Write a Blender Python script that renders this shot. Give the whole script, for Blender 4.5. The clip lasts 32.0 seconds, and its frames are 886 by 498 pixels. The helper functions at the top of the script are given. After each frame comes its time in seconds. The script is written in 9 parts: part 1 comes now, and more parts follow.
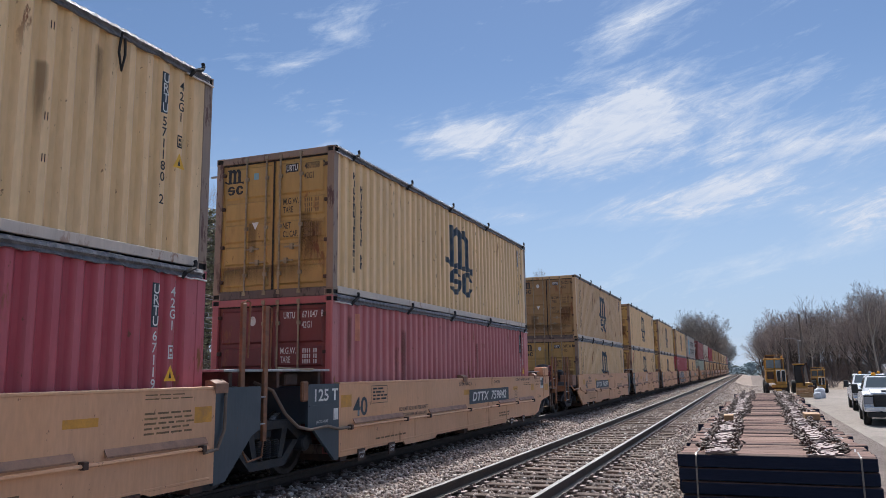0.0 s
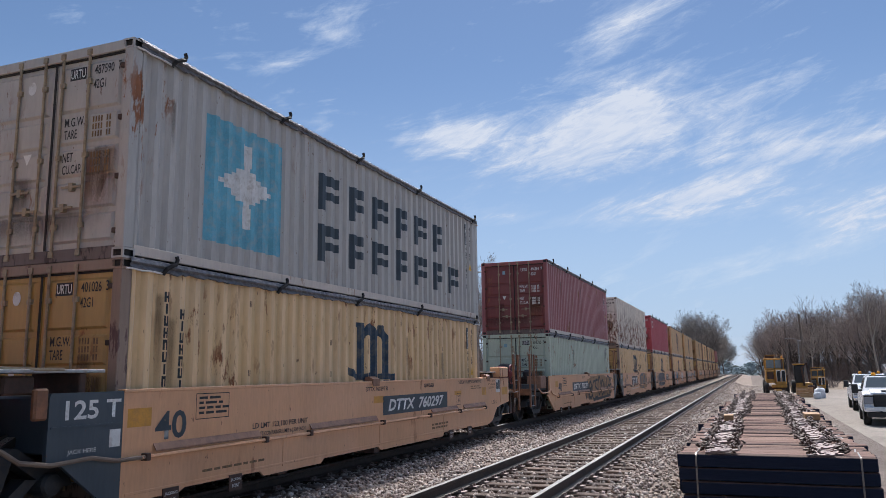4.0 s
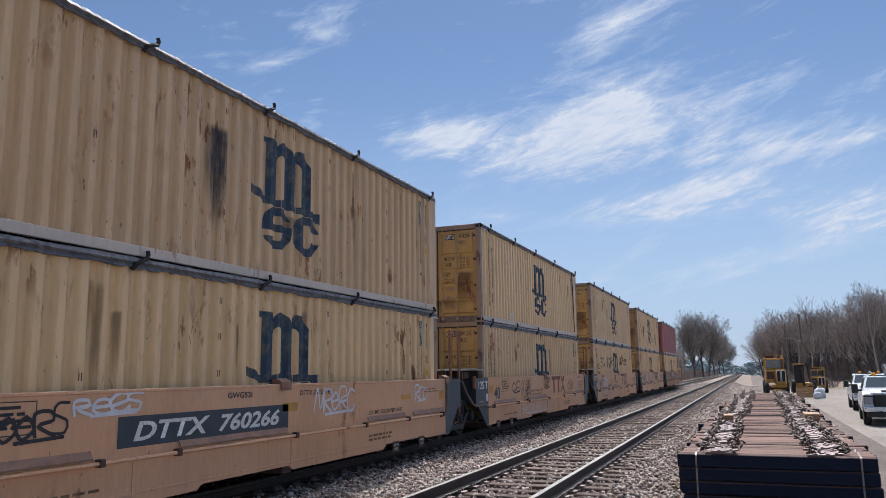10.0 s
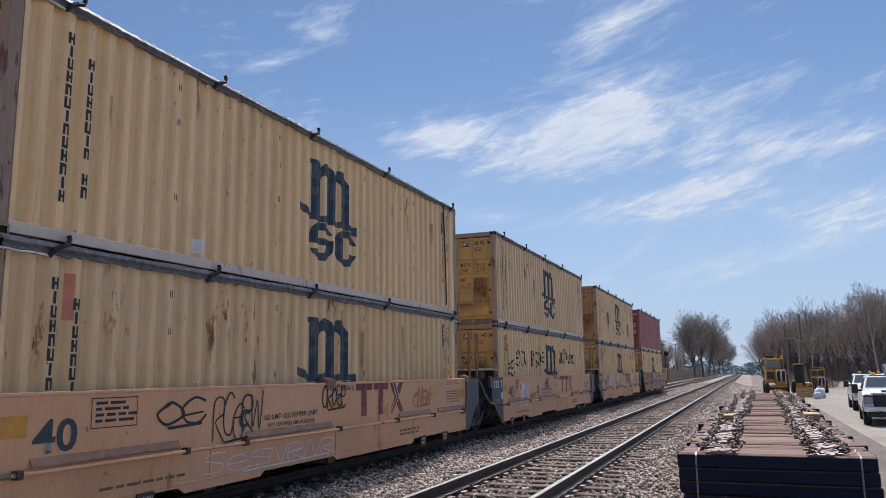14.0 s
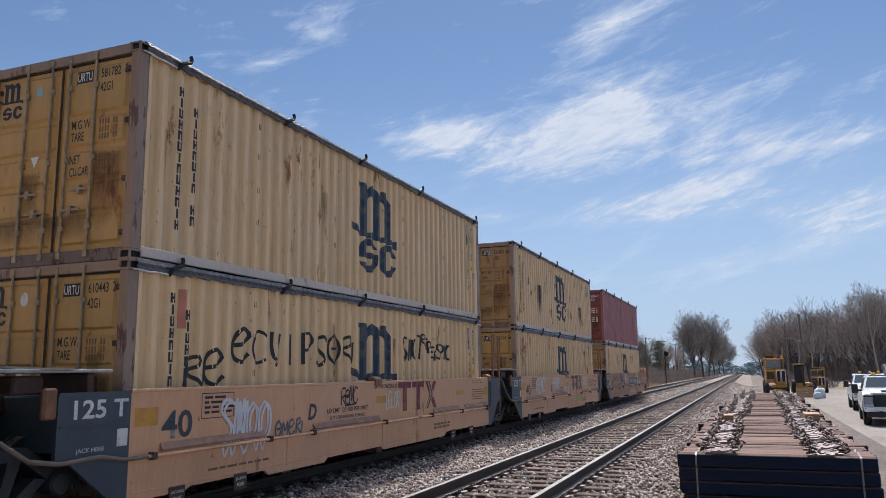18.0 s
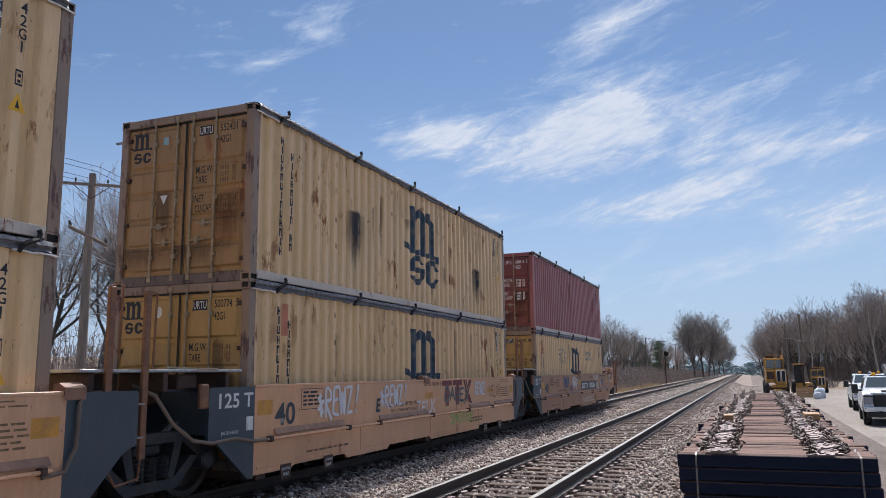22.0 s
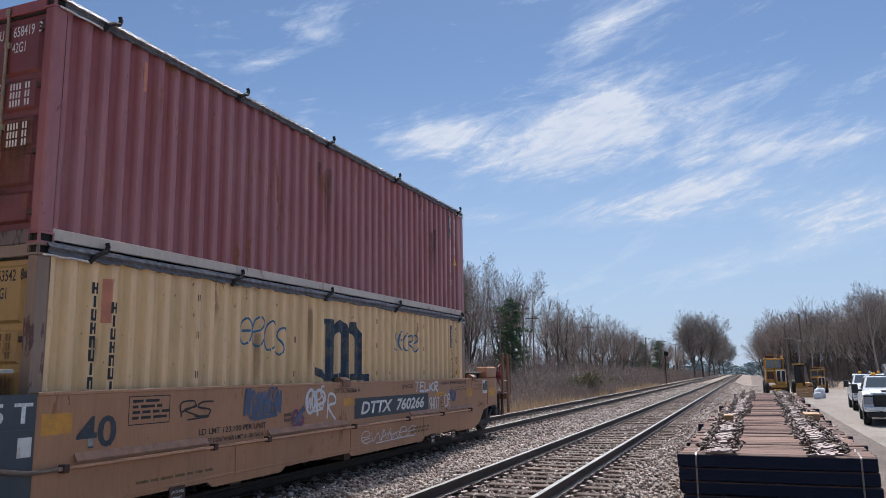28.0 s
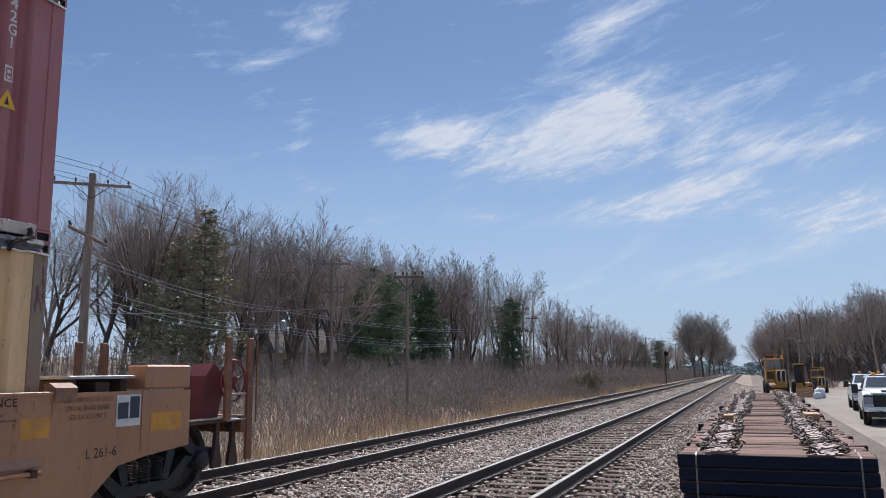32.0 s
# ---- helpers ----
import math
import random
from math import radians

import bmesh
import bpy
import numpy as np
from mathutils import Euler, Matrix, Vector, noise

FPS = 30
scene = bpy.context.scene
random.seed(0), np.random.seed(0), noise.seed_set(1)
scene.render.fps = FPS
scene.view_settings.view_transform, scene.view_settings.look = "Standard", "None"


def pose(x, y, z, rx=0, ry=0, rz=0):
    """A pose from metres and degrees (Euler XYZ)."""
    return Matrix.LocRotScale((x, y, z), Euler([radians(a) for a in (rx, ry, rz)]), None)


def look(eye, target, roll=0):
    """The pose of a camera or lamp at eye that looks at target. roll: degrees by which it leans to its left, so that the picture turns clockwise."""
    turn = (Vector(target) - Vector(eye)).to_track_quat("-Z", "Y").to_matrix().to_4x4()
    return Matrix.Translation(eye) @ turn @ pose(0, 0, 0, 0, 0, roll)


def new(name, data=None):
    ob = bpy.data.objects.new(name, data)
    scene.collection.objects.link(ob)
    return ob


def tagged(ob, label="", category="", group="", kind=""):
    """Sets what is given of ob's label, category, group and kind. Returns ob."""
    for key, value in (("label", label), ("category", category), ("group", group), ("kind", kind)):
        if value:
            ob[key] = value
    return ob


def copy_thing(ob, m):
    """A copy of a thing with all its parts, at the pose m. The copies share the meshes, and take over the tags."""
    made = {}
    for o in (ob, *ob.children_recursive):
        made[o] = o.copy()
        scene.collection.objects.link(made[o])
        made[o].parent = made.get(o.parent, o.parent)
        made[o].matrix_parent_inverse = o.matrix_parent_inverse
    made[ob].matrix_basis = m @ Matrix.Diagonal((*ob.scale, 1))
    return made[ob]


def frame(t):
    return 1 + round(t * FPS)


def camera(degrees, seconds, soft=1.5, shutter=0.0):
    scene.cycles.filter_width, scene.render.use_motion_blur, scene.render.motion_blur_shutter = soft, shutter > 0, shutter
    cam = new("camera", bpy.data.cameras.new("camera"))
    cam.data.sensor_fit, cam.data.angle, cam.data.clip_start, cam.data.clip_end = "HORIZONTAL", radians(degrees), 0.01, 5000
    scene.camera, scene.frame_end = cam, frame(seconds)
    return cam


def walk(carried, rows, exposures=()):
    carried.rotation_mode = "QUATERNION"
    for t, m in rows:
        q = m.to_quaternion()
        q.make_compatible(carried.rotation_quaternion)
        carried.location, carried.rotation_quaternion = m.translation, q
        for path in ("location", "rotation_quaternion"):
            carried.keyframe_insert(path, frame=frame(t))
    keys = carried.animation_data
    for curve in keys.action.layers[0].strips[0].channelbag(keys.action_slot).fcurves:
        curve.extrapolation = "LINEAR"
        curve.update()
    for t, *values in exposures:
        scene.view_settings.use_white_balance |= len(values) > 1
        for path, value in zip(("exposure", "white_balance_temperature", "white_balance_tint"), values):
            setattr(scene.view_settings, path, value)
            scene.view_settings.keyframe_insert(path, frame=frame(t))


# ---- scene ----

EYE = Vector((0.0, 0.0, 1.52))
YAW, PITCH, ROLL = 21.413, 9.159, -0.733
VIEW = Vector((-math.sin(radians(YAW)) * math.cos(radians(PITCH)),
               math.cos(radians(YAW)) * math.cos(radians(PITCH)),
               math.sin(radians(PITCH))))
cam = camera(60.0, 32.0, soft=0.8)
STAND = look(EYE, EYE + VIEW, ROLL)
walk(cam, [(0.0, STAND), (32.0, STAND)], exposures=[(0.0, -0.06, 6020, 12), (26.0, -0.06, 6020, 12), (29.0, -0.08, 6020, 12), (32.0, -0.14, 6020, 12)])

# ---- light ----
SUN_TO = Vector((-0.12, 0.72, 1.0)).normalized()
SUN_ELEV = math.asin(SUN_TO.z)
SUN_AZ = math.atan2(SUN_TO.x, SUN_TO.y)

world = bpy.data.worlds.new("world")
scene.world = world
world.use_nodes = True
wn, wl = world.node_tree.nodes, world.node_tree.links
sky = wn.new("ShaderNodeTexSky")
sky.sky_type = "NISHITA"
sky.sun_disc = False
sky.sun_elevation, sky.sun_rotation = SUN_ELEV, SUN_AZ
sky.altitude, sky.air_density, sky.dust_density, sky.ozone_density = 100, 1.0, 0.15, 2.2
wl.new(sky.outputs[0], wn["Background"].inputs[0])
wn["Background"].inputs[1].default_value = 0.092

sun = new("sun", bpy.data.lights.new("sun", "SUN"))
sun.data.energy, sun.data.angle, sun.data.color = 4.6, radians(0.53), (1.0, 0.95, 0.87)
sun.matrix_world = look(SUN_TO * 50, (0, 0, 0))

# ---- plan ----
NEAR_X, FAR_X = -3.332, -7.602      # track centres
GAUGE = 1.505                       # between rail centres
PITCH_Y, SET_Y = 15.433, 19.732     # well to well inside a set, and across couplers
BOX_L, BOX_W, BOX_H = 12.192, 2.438, 2.591
BOX_Z0, BOX_Z1 = 0.2425, 2.8335     # undersides of the lower and the upper container
LOT_Z, TIE_Z = -0.78, -0.18
UNIT_Y = [7.964 - BOX_L, 23.397 - BOX_L]
for s in range(3):
    UNIT_Y.append(UNIT_Y[-1] + SET_Y)
    for k in range(4):
        UNIT_Y.append(UNIT_Y[-1] + PITCH_Y)
# slack in the joints
for k, d in ((2, 0.13), (4, 0.24), (5, 0.18), (9, 0.05), (11, 0.07), (12, 0.20), (13, 0.07), (14, -0.08), (15, -0.11), (16, -0.09)):
    UNIT_Y[k] += d


def rolled(t):
    """How far the train has rolled along y after t seconds."""
    k = 9.168
    a = min(t, k)
    d = -22.2818 * a + 0.176576 * a ** 2 + 0.00257386 * a ** 3
    if t > k:
        b = t - k
        d += -3.58 * b + 0.01355 * b * b
    return d


# ---- drifting high cloud ----
def aim(az, el):
    """A direction from degrees left of the track's line and degrees above the horizon."""
    a, e = radians(az), radians(el)
    return Vector((-math.sin(a) * math.cos(e), math.cos(a) * math.cos(e), math.sin(e)))


def cloud_dome():
    """A thin vault of cirrus: a sky backdrop far behind everything, clear except where the wisps are."""
    R = 4200.0
    azs, els = [180 - 4 * k for k in range(91)], [-1, 1, 3, 6, 10, 15, 20, 25, 30, 36, 44, 54, 66, 80, 89]
    bm = bmesh.new()
    uv = bm.loops.layers.uv.new("sky")
    grid = [[bm.verts.new(aim(a, e) * R) for a in azs[:-1]] for e in els]
    n = len(azs) - 1
    for j in range(len(els) - 1):
        for i in range(n):
            f = bm.faces.new((grid[j][i], grid[j + 1][i], grid[j + 1][(i + 1) % n], grid[j][(i + 1) % n]))
            for lp, (ii, jj) in zip(f.loops, ((i, j), (i, j + 1), (i + 1, j + 1), (i + 1, j))):
                lp[uv].uv = (-azs[ii] / 10.0, els[jj] / 10.0)
    me = bpy.data.meshes.new("cloud_layer")
    bm.to_mesh(me)
    bm.free()
    m = bpy.data.materials.new("thin cirrus")
    m.use_nodes = True
    t = m.node_tree
    nd, ln = t.nodes, t.links
    nd.remove(nd["Principled BSDF"])
    co = nd.new("ShaderNodeUVMap")
    co.uv_map = "sky"

    def mapped(loc, rot, scale):
        mp = nd.new("ShaderNodeMapping")
        mp.vector_type = "TEXTURE"
        mp.inputs["Location"].default_value = (*loc, 0)
        mp.inputs["Rotation"].default_value = (0, 0, radians(rot))
        mp.inputs["Scale"].default_value = (*scale, 1)
        ln.new(co.outputs[0], mp.inputs[0])
        return mp.outputs[0]

    def mth(op, a, b, c=None):
        k = nd.new("ShaderNodeMath")
        k.operation = op
        for s, v in zip(k.inputs, (a, b, c)):
            if v is None:
                continue
            if isinstance(v, (int, float)):
                s.default_value = v
            else:
                ln.new(v, s)
        return k.outputs[0]

    def wisp(scale, stretch, rot, detail, rough, warp=0.0, shift=(0, 0)):
        k = nd.new("ShaderNodeTexNoise")
        k.noise_dimensions = "2D"
        k.inputs["Scale"].default_value, k.inputs["Detail"].default_value = scale, detail
        k.inputs["Roughness"].default_value, k.inputs["Distortion"].default_value = rough, warp
        ln.new(mapped(shift, rot, stretch), k.inputs["Vector"])
        return k.outputs["Fac"]

    def patch(az, el, w, h, rot, gain):
        g = nd.new("ShaderNodeTexGradient")
        g.gradient_type = "SPHERICAL"
        ln.new(mapped((-az / 10, el / 10), rot, (w / 10, h / 10)), g.inputs[0])
        return mth("MULTIPLY", g.outputs["Fac"], gain)

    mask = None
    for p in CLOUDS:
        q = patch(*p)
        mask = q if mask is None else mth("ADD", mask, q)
    streaks = wisp(2.4, (2.6, 0.55), 11, 12, 0.66, 0.5)
    puffs = wisp(1.5, (1.7, 0.8), 24, 12, 0.62, 0.8, (3, 1))
    fine = wisp(7.0, (1.9, 0.5), 18, 8, 0.7, 0.4, (1, 5))
    tex = mth("ADD", mth("ADD", mth("MULTIPLY", streaks, 0.55), mth("MULTIPLY", puffs, 0.55)), mth("MULTIPLY", fine, 0.30))
    ragged = mth("MULTIPLY", mth("SUBTRACT", tex, 0.69), 2.9)
    dens = mth("MULTIPLY", mth("SUBTRACT", mth("ADD", mth("MULTIPLY", mask, 1.28), ragged), 0.17), 1.0)
    clamp = nd.new("ShaderNodeClamp")
    ln.new(dens, clamp.inputs[0])
    mottle = nd.new("ShaderNodeClamp")
    ln.new(mth("ADD", 0.02, mth("ADD", mth("MULTIPLY", fine, 0.75), mth("MULTIPLY", streaks, 0.95))), mottle.inputs[0])
    soft = mth("MULTIPLY", clamp.outputs[0], mth("MULTIPLY", mottle.outputs[0], 0.98))
    # pale haze low over the horizon
    sep = nd.new("ShaderNodeSeparateXYZ")
    ln.new(co.outputs[0], sep.inputs[0])
    haze = nd.new("ShaderNodeMapRange")
    haze.inputs["From Min"].default_value, haze.inputs["From Max"].default_value = 0.0, 2.3
    haze.inputs["To Min"].default_value, haze.inputs["To Max"].default_value = 0.80, 0.0
    haze.interpolation_type = "SMOOTHSTEP"
    ln.new(sep.outputs["Y"], haze.inputs[0])
    # cirrus glow close round the sun, added out of view to light the train's side
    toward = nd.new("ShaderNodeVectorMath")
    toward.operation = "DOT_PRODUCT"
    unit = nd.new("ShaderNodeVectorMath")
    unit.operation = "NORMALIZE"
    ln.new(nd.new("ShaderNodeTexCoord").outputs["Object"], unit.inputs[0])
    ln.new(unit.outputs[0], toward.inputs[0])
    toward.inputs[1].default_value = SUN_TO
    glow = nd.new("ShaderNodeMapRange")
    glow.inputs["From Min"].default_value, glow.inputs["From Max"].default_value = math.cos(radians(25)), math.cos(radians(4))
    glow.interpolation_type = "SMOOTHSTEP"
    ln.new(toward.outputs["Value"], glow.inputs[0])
    # thin veil of the same cirrus overhead all round, added unseen as fill light
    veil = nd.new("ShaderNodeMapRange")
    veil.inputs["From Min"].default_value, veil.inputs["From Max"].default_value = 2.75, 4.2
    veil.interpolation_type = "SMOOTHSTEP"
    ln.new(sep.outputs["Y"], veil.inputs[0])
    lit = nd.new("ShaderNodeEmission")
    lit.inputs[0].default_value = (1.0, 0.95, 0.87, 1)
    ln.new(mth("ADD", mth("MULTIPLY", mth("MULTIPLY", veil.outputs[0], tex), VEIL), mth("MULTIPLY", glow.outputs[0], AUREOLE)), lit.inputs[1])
    fac = mth("MAXIMUM", soft, haze.outputs[0])
    em, tr, mx = nd.new("ShaderNodeEmission"), nd.new("ShaderNodeBsdfTransparent"), nd.new("ShaderNodeMixShader")
    tint = nd.new("ShaderNodeMix")
    tint.data_type = "RGBA"
    tint.inputs[6].default_value, tint.inputs[7].default_value = (0.46, 0.58, 0.76, 1), (0.74, 0.77, 0.82, 1)
    ln.new(soft, tint.inputs[0])
    ln.new(tint.outputs[2], em.inputs[0])
    em.inputs[1].default_value = 1.0
    ln.new(fac, mx.inputs[0])
    ln.new(tr.outputs[0], mx.inputs[1])
    ln.new(em.outputs[0], mx.inputs[2])
    both = nd.new("ShaderNodeAddShader")
    ln.new(mx.outputs[0], both.inputs[0])
    ln.new(lit.outputs[0], both.inputs[1])
    ln.new(both.outputs[0], nd["Material Output"].inputs[0])
    me.materials.append(m)
    ob = new("backdrop", me)
    tagged(ob, "wispy white cirrus cloud drifting over a blue sky", "cloud", kind="structure")
    return ob


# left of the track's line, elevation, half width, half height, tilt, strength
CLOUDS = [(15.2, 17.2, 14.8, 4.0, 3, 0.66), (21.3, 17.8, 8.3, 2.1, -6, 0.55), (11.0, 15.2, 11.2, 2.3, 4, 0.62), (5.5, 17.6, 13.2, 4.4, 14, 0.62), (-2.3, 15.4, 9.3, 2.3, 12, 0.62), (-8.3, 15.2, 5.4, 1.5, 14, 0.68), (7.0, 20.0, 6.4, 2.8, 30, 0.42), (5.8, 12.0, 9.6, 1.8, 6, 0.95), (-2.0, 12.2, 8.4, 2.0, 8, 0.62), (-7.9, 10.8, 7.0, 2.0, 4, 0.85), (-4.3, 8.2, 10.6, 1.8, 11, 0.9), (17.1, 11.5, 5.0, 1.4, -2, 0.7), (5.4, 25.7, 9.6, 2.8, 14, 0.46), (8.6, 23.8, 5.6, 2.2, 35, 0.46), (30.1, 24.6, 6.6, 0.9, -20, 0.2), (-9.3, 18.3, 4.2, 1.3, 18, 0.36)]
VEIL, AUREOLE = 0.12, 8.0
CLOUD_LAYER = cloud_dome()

# ---- materials ----
class Nodes:
    """A small hand for wiring shader nodes."""

    def __init__(self, name):
        self.m = bpy.data.materials.new(name)
        self.m.use_nodes = True
        self.t = self.m.node_tree
        self.bsdf = self.t.nodes["Principled BSDF"]
        self.out = self.t.nodes["Material Output"]
        self.where = self.t.nodes.new("ShaderNodeTexCoord").outputs["Object"]

    def add(self, kind):
        return self.t.nodes.new(kind)

    def link(self, a, b):
        self.t.links.new(a, b)

    def noise(self, scale, stretch=(1, 1, 1), detail=4.0, rough=0.55, shift=(0, 0, 0), turn=(0, 0, 0)):
        mp = self.add("ShaderNodeMapping")
        mp.inputs["Scale"].default_value = stretch
        mp.inputs["Location"].default_value = shift
        mp.inputs["Rotation"].default_value = turn
        self.link(self.where, mp.inputs[0])
        n = self.add("ShaderNodeTexNoise")
        n.inputs["Scale"].default_value, n.inputs["Detail"].default_value = scale, detail
        n.inputs["Roughness"].default_value = rough
        self.link(mp.outputs[0], n.inputs["Vector"])
        return n.outputs["Fac"]

    def ramp(self, fac, stops):
        r = self.add("ShaderNodeValToRGB")
        while len(r.color_ramp.elements) < len(stops):
            r.color_ramp.elements.new(0.5)
        for e, (p, c) in zip(r.color_ramp.elements, stops):
            e.position = p
            e.color = (c, c, c, 1) if isinstance(c, (int, float)) else (*c, 1)
        self.link(fac, r.inputs[0])
        return r.outputs[0]

    def mix(self, fac, a, b, how="MIX"):
        n = self.add("ShaderNodeMix")
        n.data_type, n.blend_type = "RGBA", how
        for k, v in ((0, fac), (6, a), (7, b)):
            sock = n.inputs[k]
            if isinstance(v, (int, float)):
                sock.default_value = (v, v, v, 1) if k else v
            elif isinstance(v, tuple):
                sock.default_value = (*v, 1)
            else:
                self.link(v, sock)
        return n.outputs[2]

    def math(self, how, a, b=0.0):
        n = self.add("ShaderNodeMath")
        n.operation = how
        for sock, v in zip(n.inputs, (a, b)):
            if isinstance(v, (int, float)):
                sock.default_value = v
            else:
                self.link(v, sock)
        return n.outputs[0]

    def done(self, colour, rough=0.6, metal=0.0, bump=None, depth=0.01, strength=0.5, spec=0.5):
        for key, v in (("Base Color", colour), ("Roughness", rough), ("Metallic", metal), ("Specular IOR Level", spec)):
            if isinstance(v, tuple):
                self.bsdf.inputs[key].default_value = (*v, 1)
            elif isinstance(v, (int, float)):
                self.bsdf.inputs[key].default_value = v
            else:
                self.link(v, self.bsdf.inputs[key])
        if bump is not None:
            b = self.add("ShaderNodeBump")
            b.inputs["Strength"].default_value, b.inputs["Distance"].default_value = strength, depth
            self.link(bump, b.inputs["Height"])
            self.link(b.outputs[0], self.bsdf.inputs["Normal"])
        return self.m


def plain(name, base, rough=0.6, metal=0.0, scale=2.0, var=0.25, bump=0.004, dirt=(0.10, 0.08, 0.06), dirty=0.0, rnd=0.0, stretch=(1, 1, 1), spec=0.5):
    """Paint, wood, stone or metal with a coarse and a fine variation."""
    n = Nodes(name)
    coarse = n.noise(scale, stretch)
    fine = n.noise(scale * 14, stretch, 3)
    v = n.math("ADD", n.math("MULTIPLY", coarse, 0.65), n.math("MULTIPLY", fine, 0.35))
    shade = n.ramp(v, [(0.3, 1 - var), (0.7, 1 + var * 0.6)])
    c = n.mix(1.0, base, shade, "MULTIPLY")
    if dirty:
        c = n.mix(n.ramp(n.noise(scale * 2.3, stretch, 5, 0.65, (3, 7, 1)), [(0.62 - dirty * 0.4, 0.0), (0.8, 0.85)]), c, dirt)
    if rnd:
        info = n.add("ShaderNodeObjectInfo")
        c = n.mix(1.0, c, n.ramp(info.outputs["Random"], [(0, 1 - rnd), (1, 1 + rnd * 0.7)]), "MULTIPLY")
    r = n.ramp(fine, [(0.3, max(0.02, rough - 0.1)), (0.7, min(1, rough + 0.1))])
    return n.done(c, r, metal, fine if bump else None, bump, 0.5, spec)


def weathered(name, base, rust=0.25, drips=0.5, fade=0.3, rustcol=(0.16, 0.065, 0.03), seed=0.0, rough=0.46, vivid=(0.55, 0.60), grain=5.5, rib_shade=0.0, footed=False):
    """Painted container steel: faded patches, drip streaks, rust blooms and scuffs."""
    n = Nodes(name)
    sh = (seed, seed * 1.7, seed * 0.6)
    patch = n.noise(0.55, (1, 1, 1), 4, 0.6, sh)
    pale = tuple(min(1, c * 0.75 + 0.16) for c in base)
    c = n.mix(n.math("MULTIPLY", n.ramp(patch, [(0.4, 0.0), (0.7, 1.0)]), fade), base, pale)
    if rib_shade:
        # rib shading put into the paint: outer flats lighter than the valleys
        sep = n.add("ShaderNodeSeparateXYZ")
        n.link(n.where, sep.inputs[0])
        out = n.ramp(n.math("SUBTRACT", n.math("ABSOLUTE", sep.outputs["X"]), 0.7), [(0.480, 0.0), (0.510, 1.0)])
        # noise breaks the painted lightening up along the height
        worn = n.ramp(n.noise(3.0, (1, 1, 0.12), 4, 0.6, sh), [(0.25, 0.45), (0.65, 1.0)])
        c = n.mix(n.math("MULTIPLY", n.math("MULTIPLY", out, worn), rib_shade), c, tuple(min(1, b * 1.10 + 0.13) for b in base))
    streak = n.noise(7.0, (1, 1, 0.05), 5, 0.6, sh)
    c = n.mix(n.math("MULTIPLY", n.ramp(streak, [(0.54, 0.0), (0.78, 1.0)]), drips * 0.45), c, tuple(b * 0.45 for b in base))
    grime = n.noise(1.1, (1, 1, 0.4), 6, 0.62, (seed + 4, 2, seed))
    c = n.mix(n.math("MULTIPLY", n.ramp(grime, [(0.48, 0.0), (0.8, 1.0)]), 0.32), c, tuple(b * 0.5 for b in base))
    spots = n.noise(grain, (1, 1, 0.28), 6, 0.7, (seed + 9, seed, 3))
    where = n.math("MULTIPLY", n.ramp(spots, [(vivid[0], 0.0), (vivid[1], 1.0)]), n.ramp(n.noise(0.8, (1, 1, 0.7), 3, 0.6, (seed, 8, seed)), [(0.62 - rust * 0.55, 0.0), (0.72 - rust * 0.4, 1.0)]))
    if footed:
        # rust has crept up from the foot of the panel and left the top sound
        up = n.add("ShaderNodeSeparateXYZ")
        n.link(n.where, up.inputs[0])
        rise = n.math("ADD", n.math("MULTIPLY", up.outputs["Z"], 0.36), n.math("MULTIPLY", n.noise(0.9, (1, 1, 0.3), 4, 0.6, (2, seed, 5)), 0.55))
        where = n.math("MULTIPLY", where, n.ramp(rise, [(0.68, 1.0), (1.08, 0.2)]))
    rc = n.mix(n.noise(30.0, (1, 1, 0.4), 3), rustcol, tuple(r * 2.1 for r in rustcol))
    c = n.mix(where, c, rc)
    # small scratches, chips and drip ends scattered over the sheet
    chips = n.noise(13.0, (1, 1, 0.45), 3, 0.75, (seed * 2 + 1, 6, seed))
    c = n.mix(n.math("MULTIPLY", n.ramp(chips, [(0.68, 0.0), (0.705, 1.0)]), 0.75), c, tuple(r * 0.8 for r in rustcol))
    fine = n.noise(22.0, (1, 1, 0.25), 3)
    c = n.mix(1.0, c, n.ramp(fine, [(0.3, 0.93), (0.7, 1.04)]), "MULTIPLY")
    r = n.mix(where, rough, 0.9)
    return n.done(c, r, 0.0, fine, 0.004, 0.4, 0.5)


YELLOW = (0.74, 0.50, 0.24)
M = {}
for i, (r, d, f, k) in enumerate([(0.10, 0.55, 0.35, 1.0), (0.2, 0.8, 0.25, 0.95), (0.32, 0.6, 0.5, 0.93), (0.15, 0.95, 0.6, 0.9)]):
    M["yellow%d" % i] = weathered("container yellow paint %d" % i, tuple(c * k for c in YELLOW), r, d, f, seed=i * 3.1, rib_shade=0.55)
M["yellow4"] = weathered("container brown-yellow paint", (0.58, 0.38, 0.19), 0.26, 0.9, 0.2, seed=14.2, rib_shade=0.5)
M["door_brown"] = weathered("door brown-yellow paint", (0.34, 0.20, 0.075), 0.4, 0.9, 0.1, seed=6.9)
M["door_yellow"] = weathered("door yellow paint", (0.46, 0.285, 0.085), 0.12, 0.7, 0.15, seed=5.2)
M["frame"] = weathered("grimy container frame paint", (0.27, 0.185, 0.13), 0.55, 0.8, 0.3, (0.085, 0.05, 0.045), 3.7)
M["sill"] = weathered("sooty container sill paint", (0.13, 0.09, 0.075), 0.5, 0.8, 0.2, (0.04, 0.03, 0.028), 4.3)
M["door_red"] = weathered("door maroon paint", (0.17, 0.030, 0.028), 0.2, 0.5, 0.15, seed=6.2)
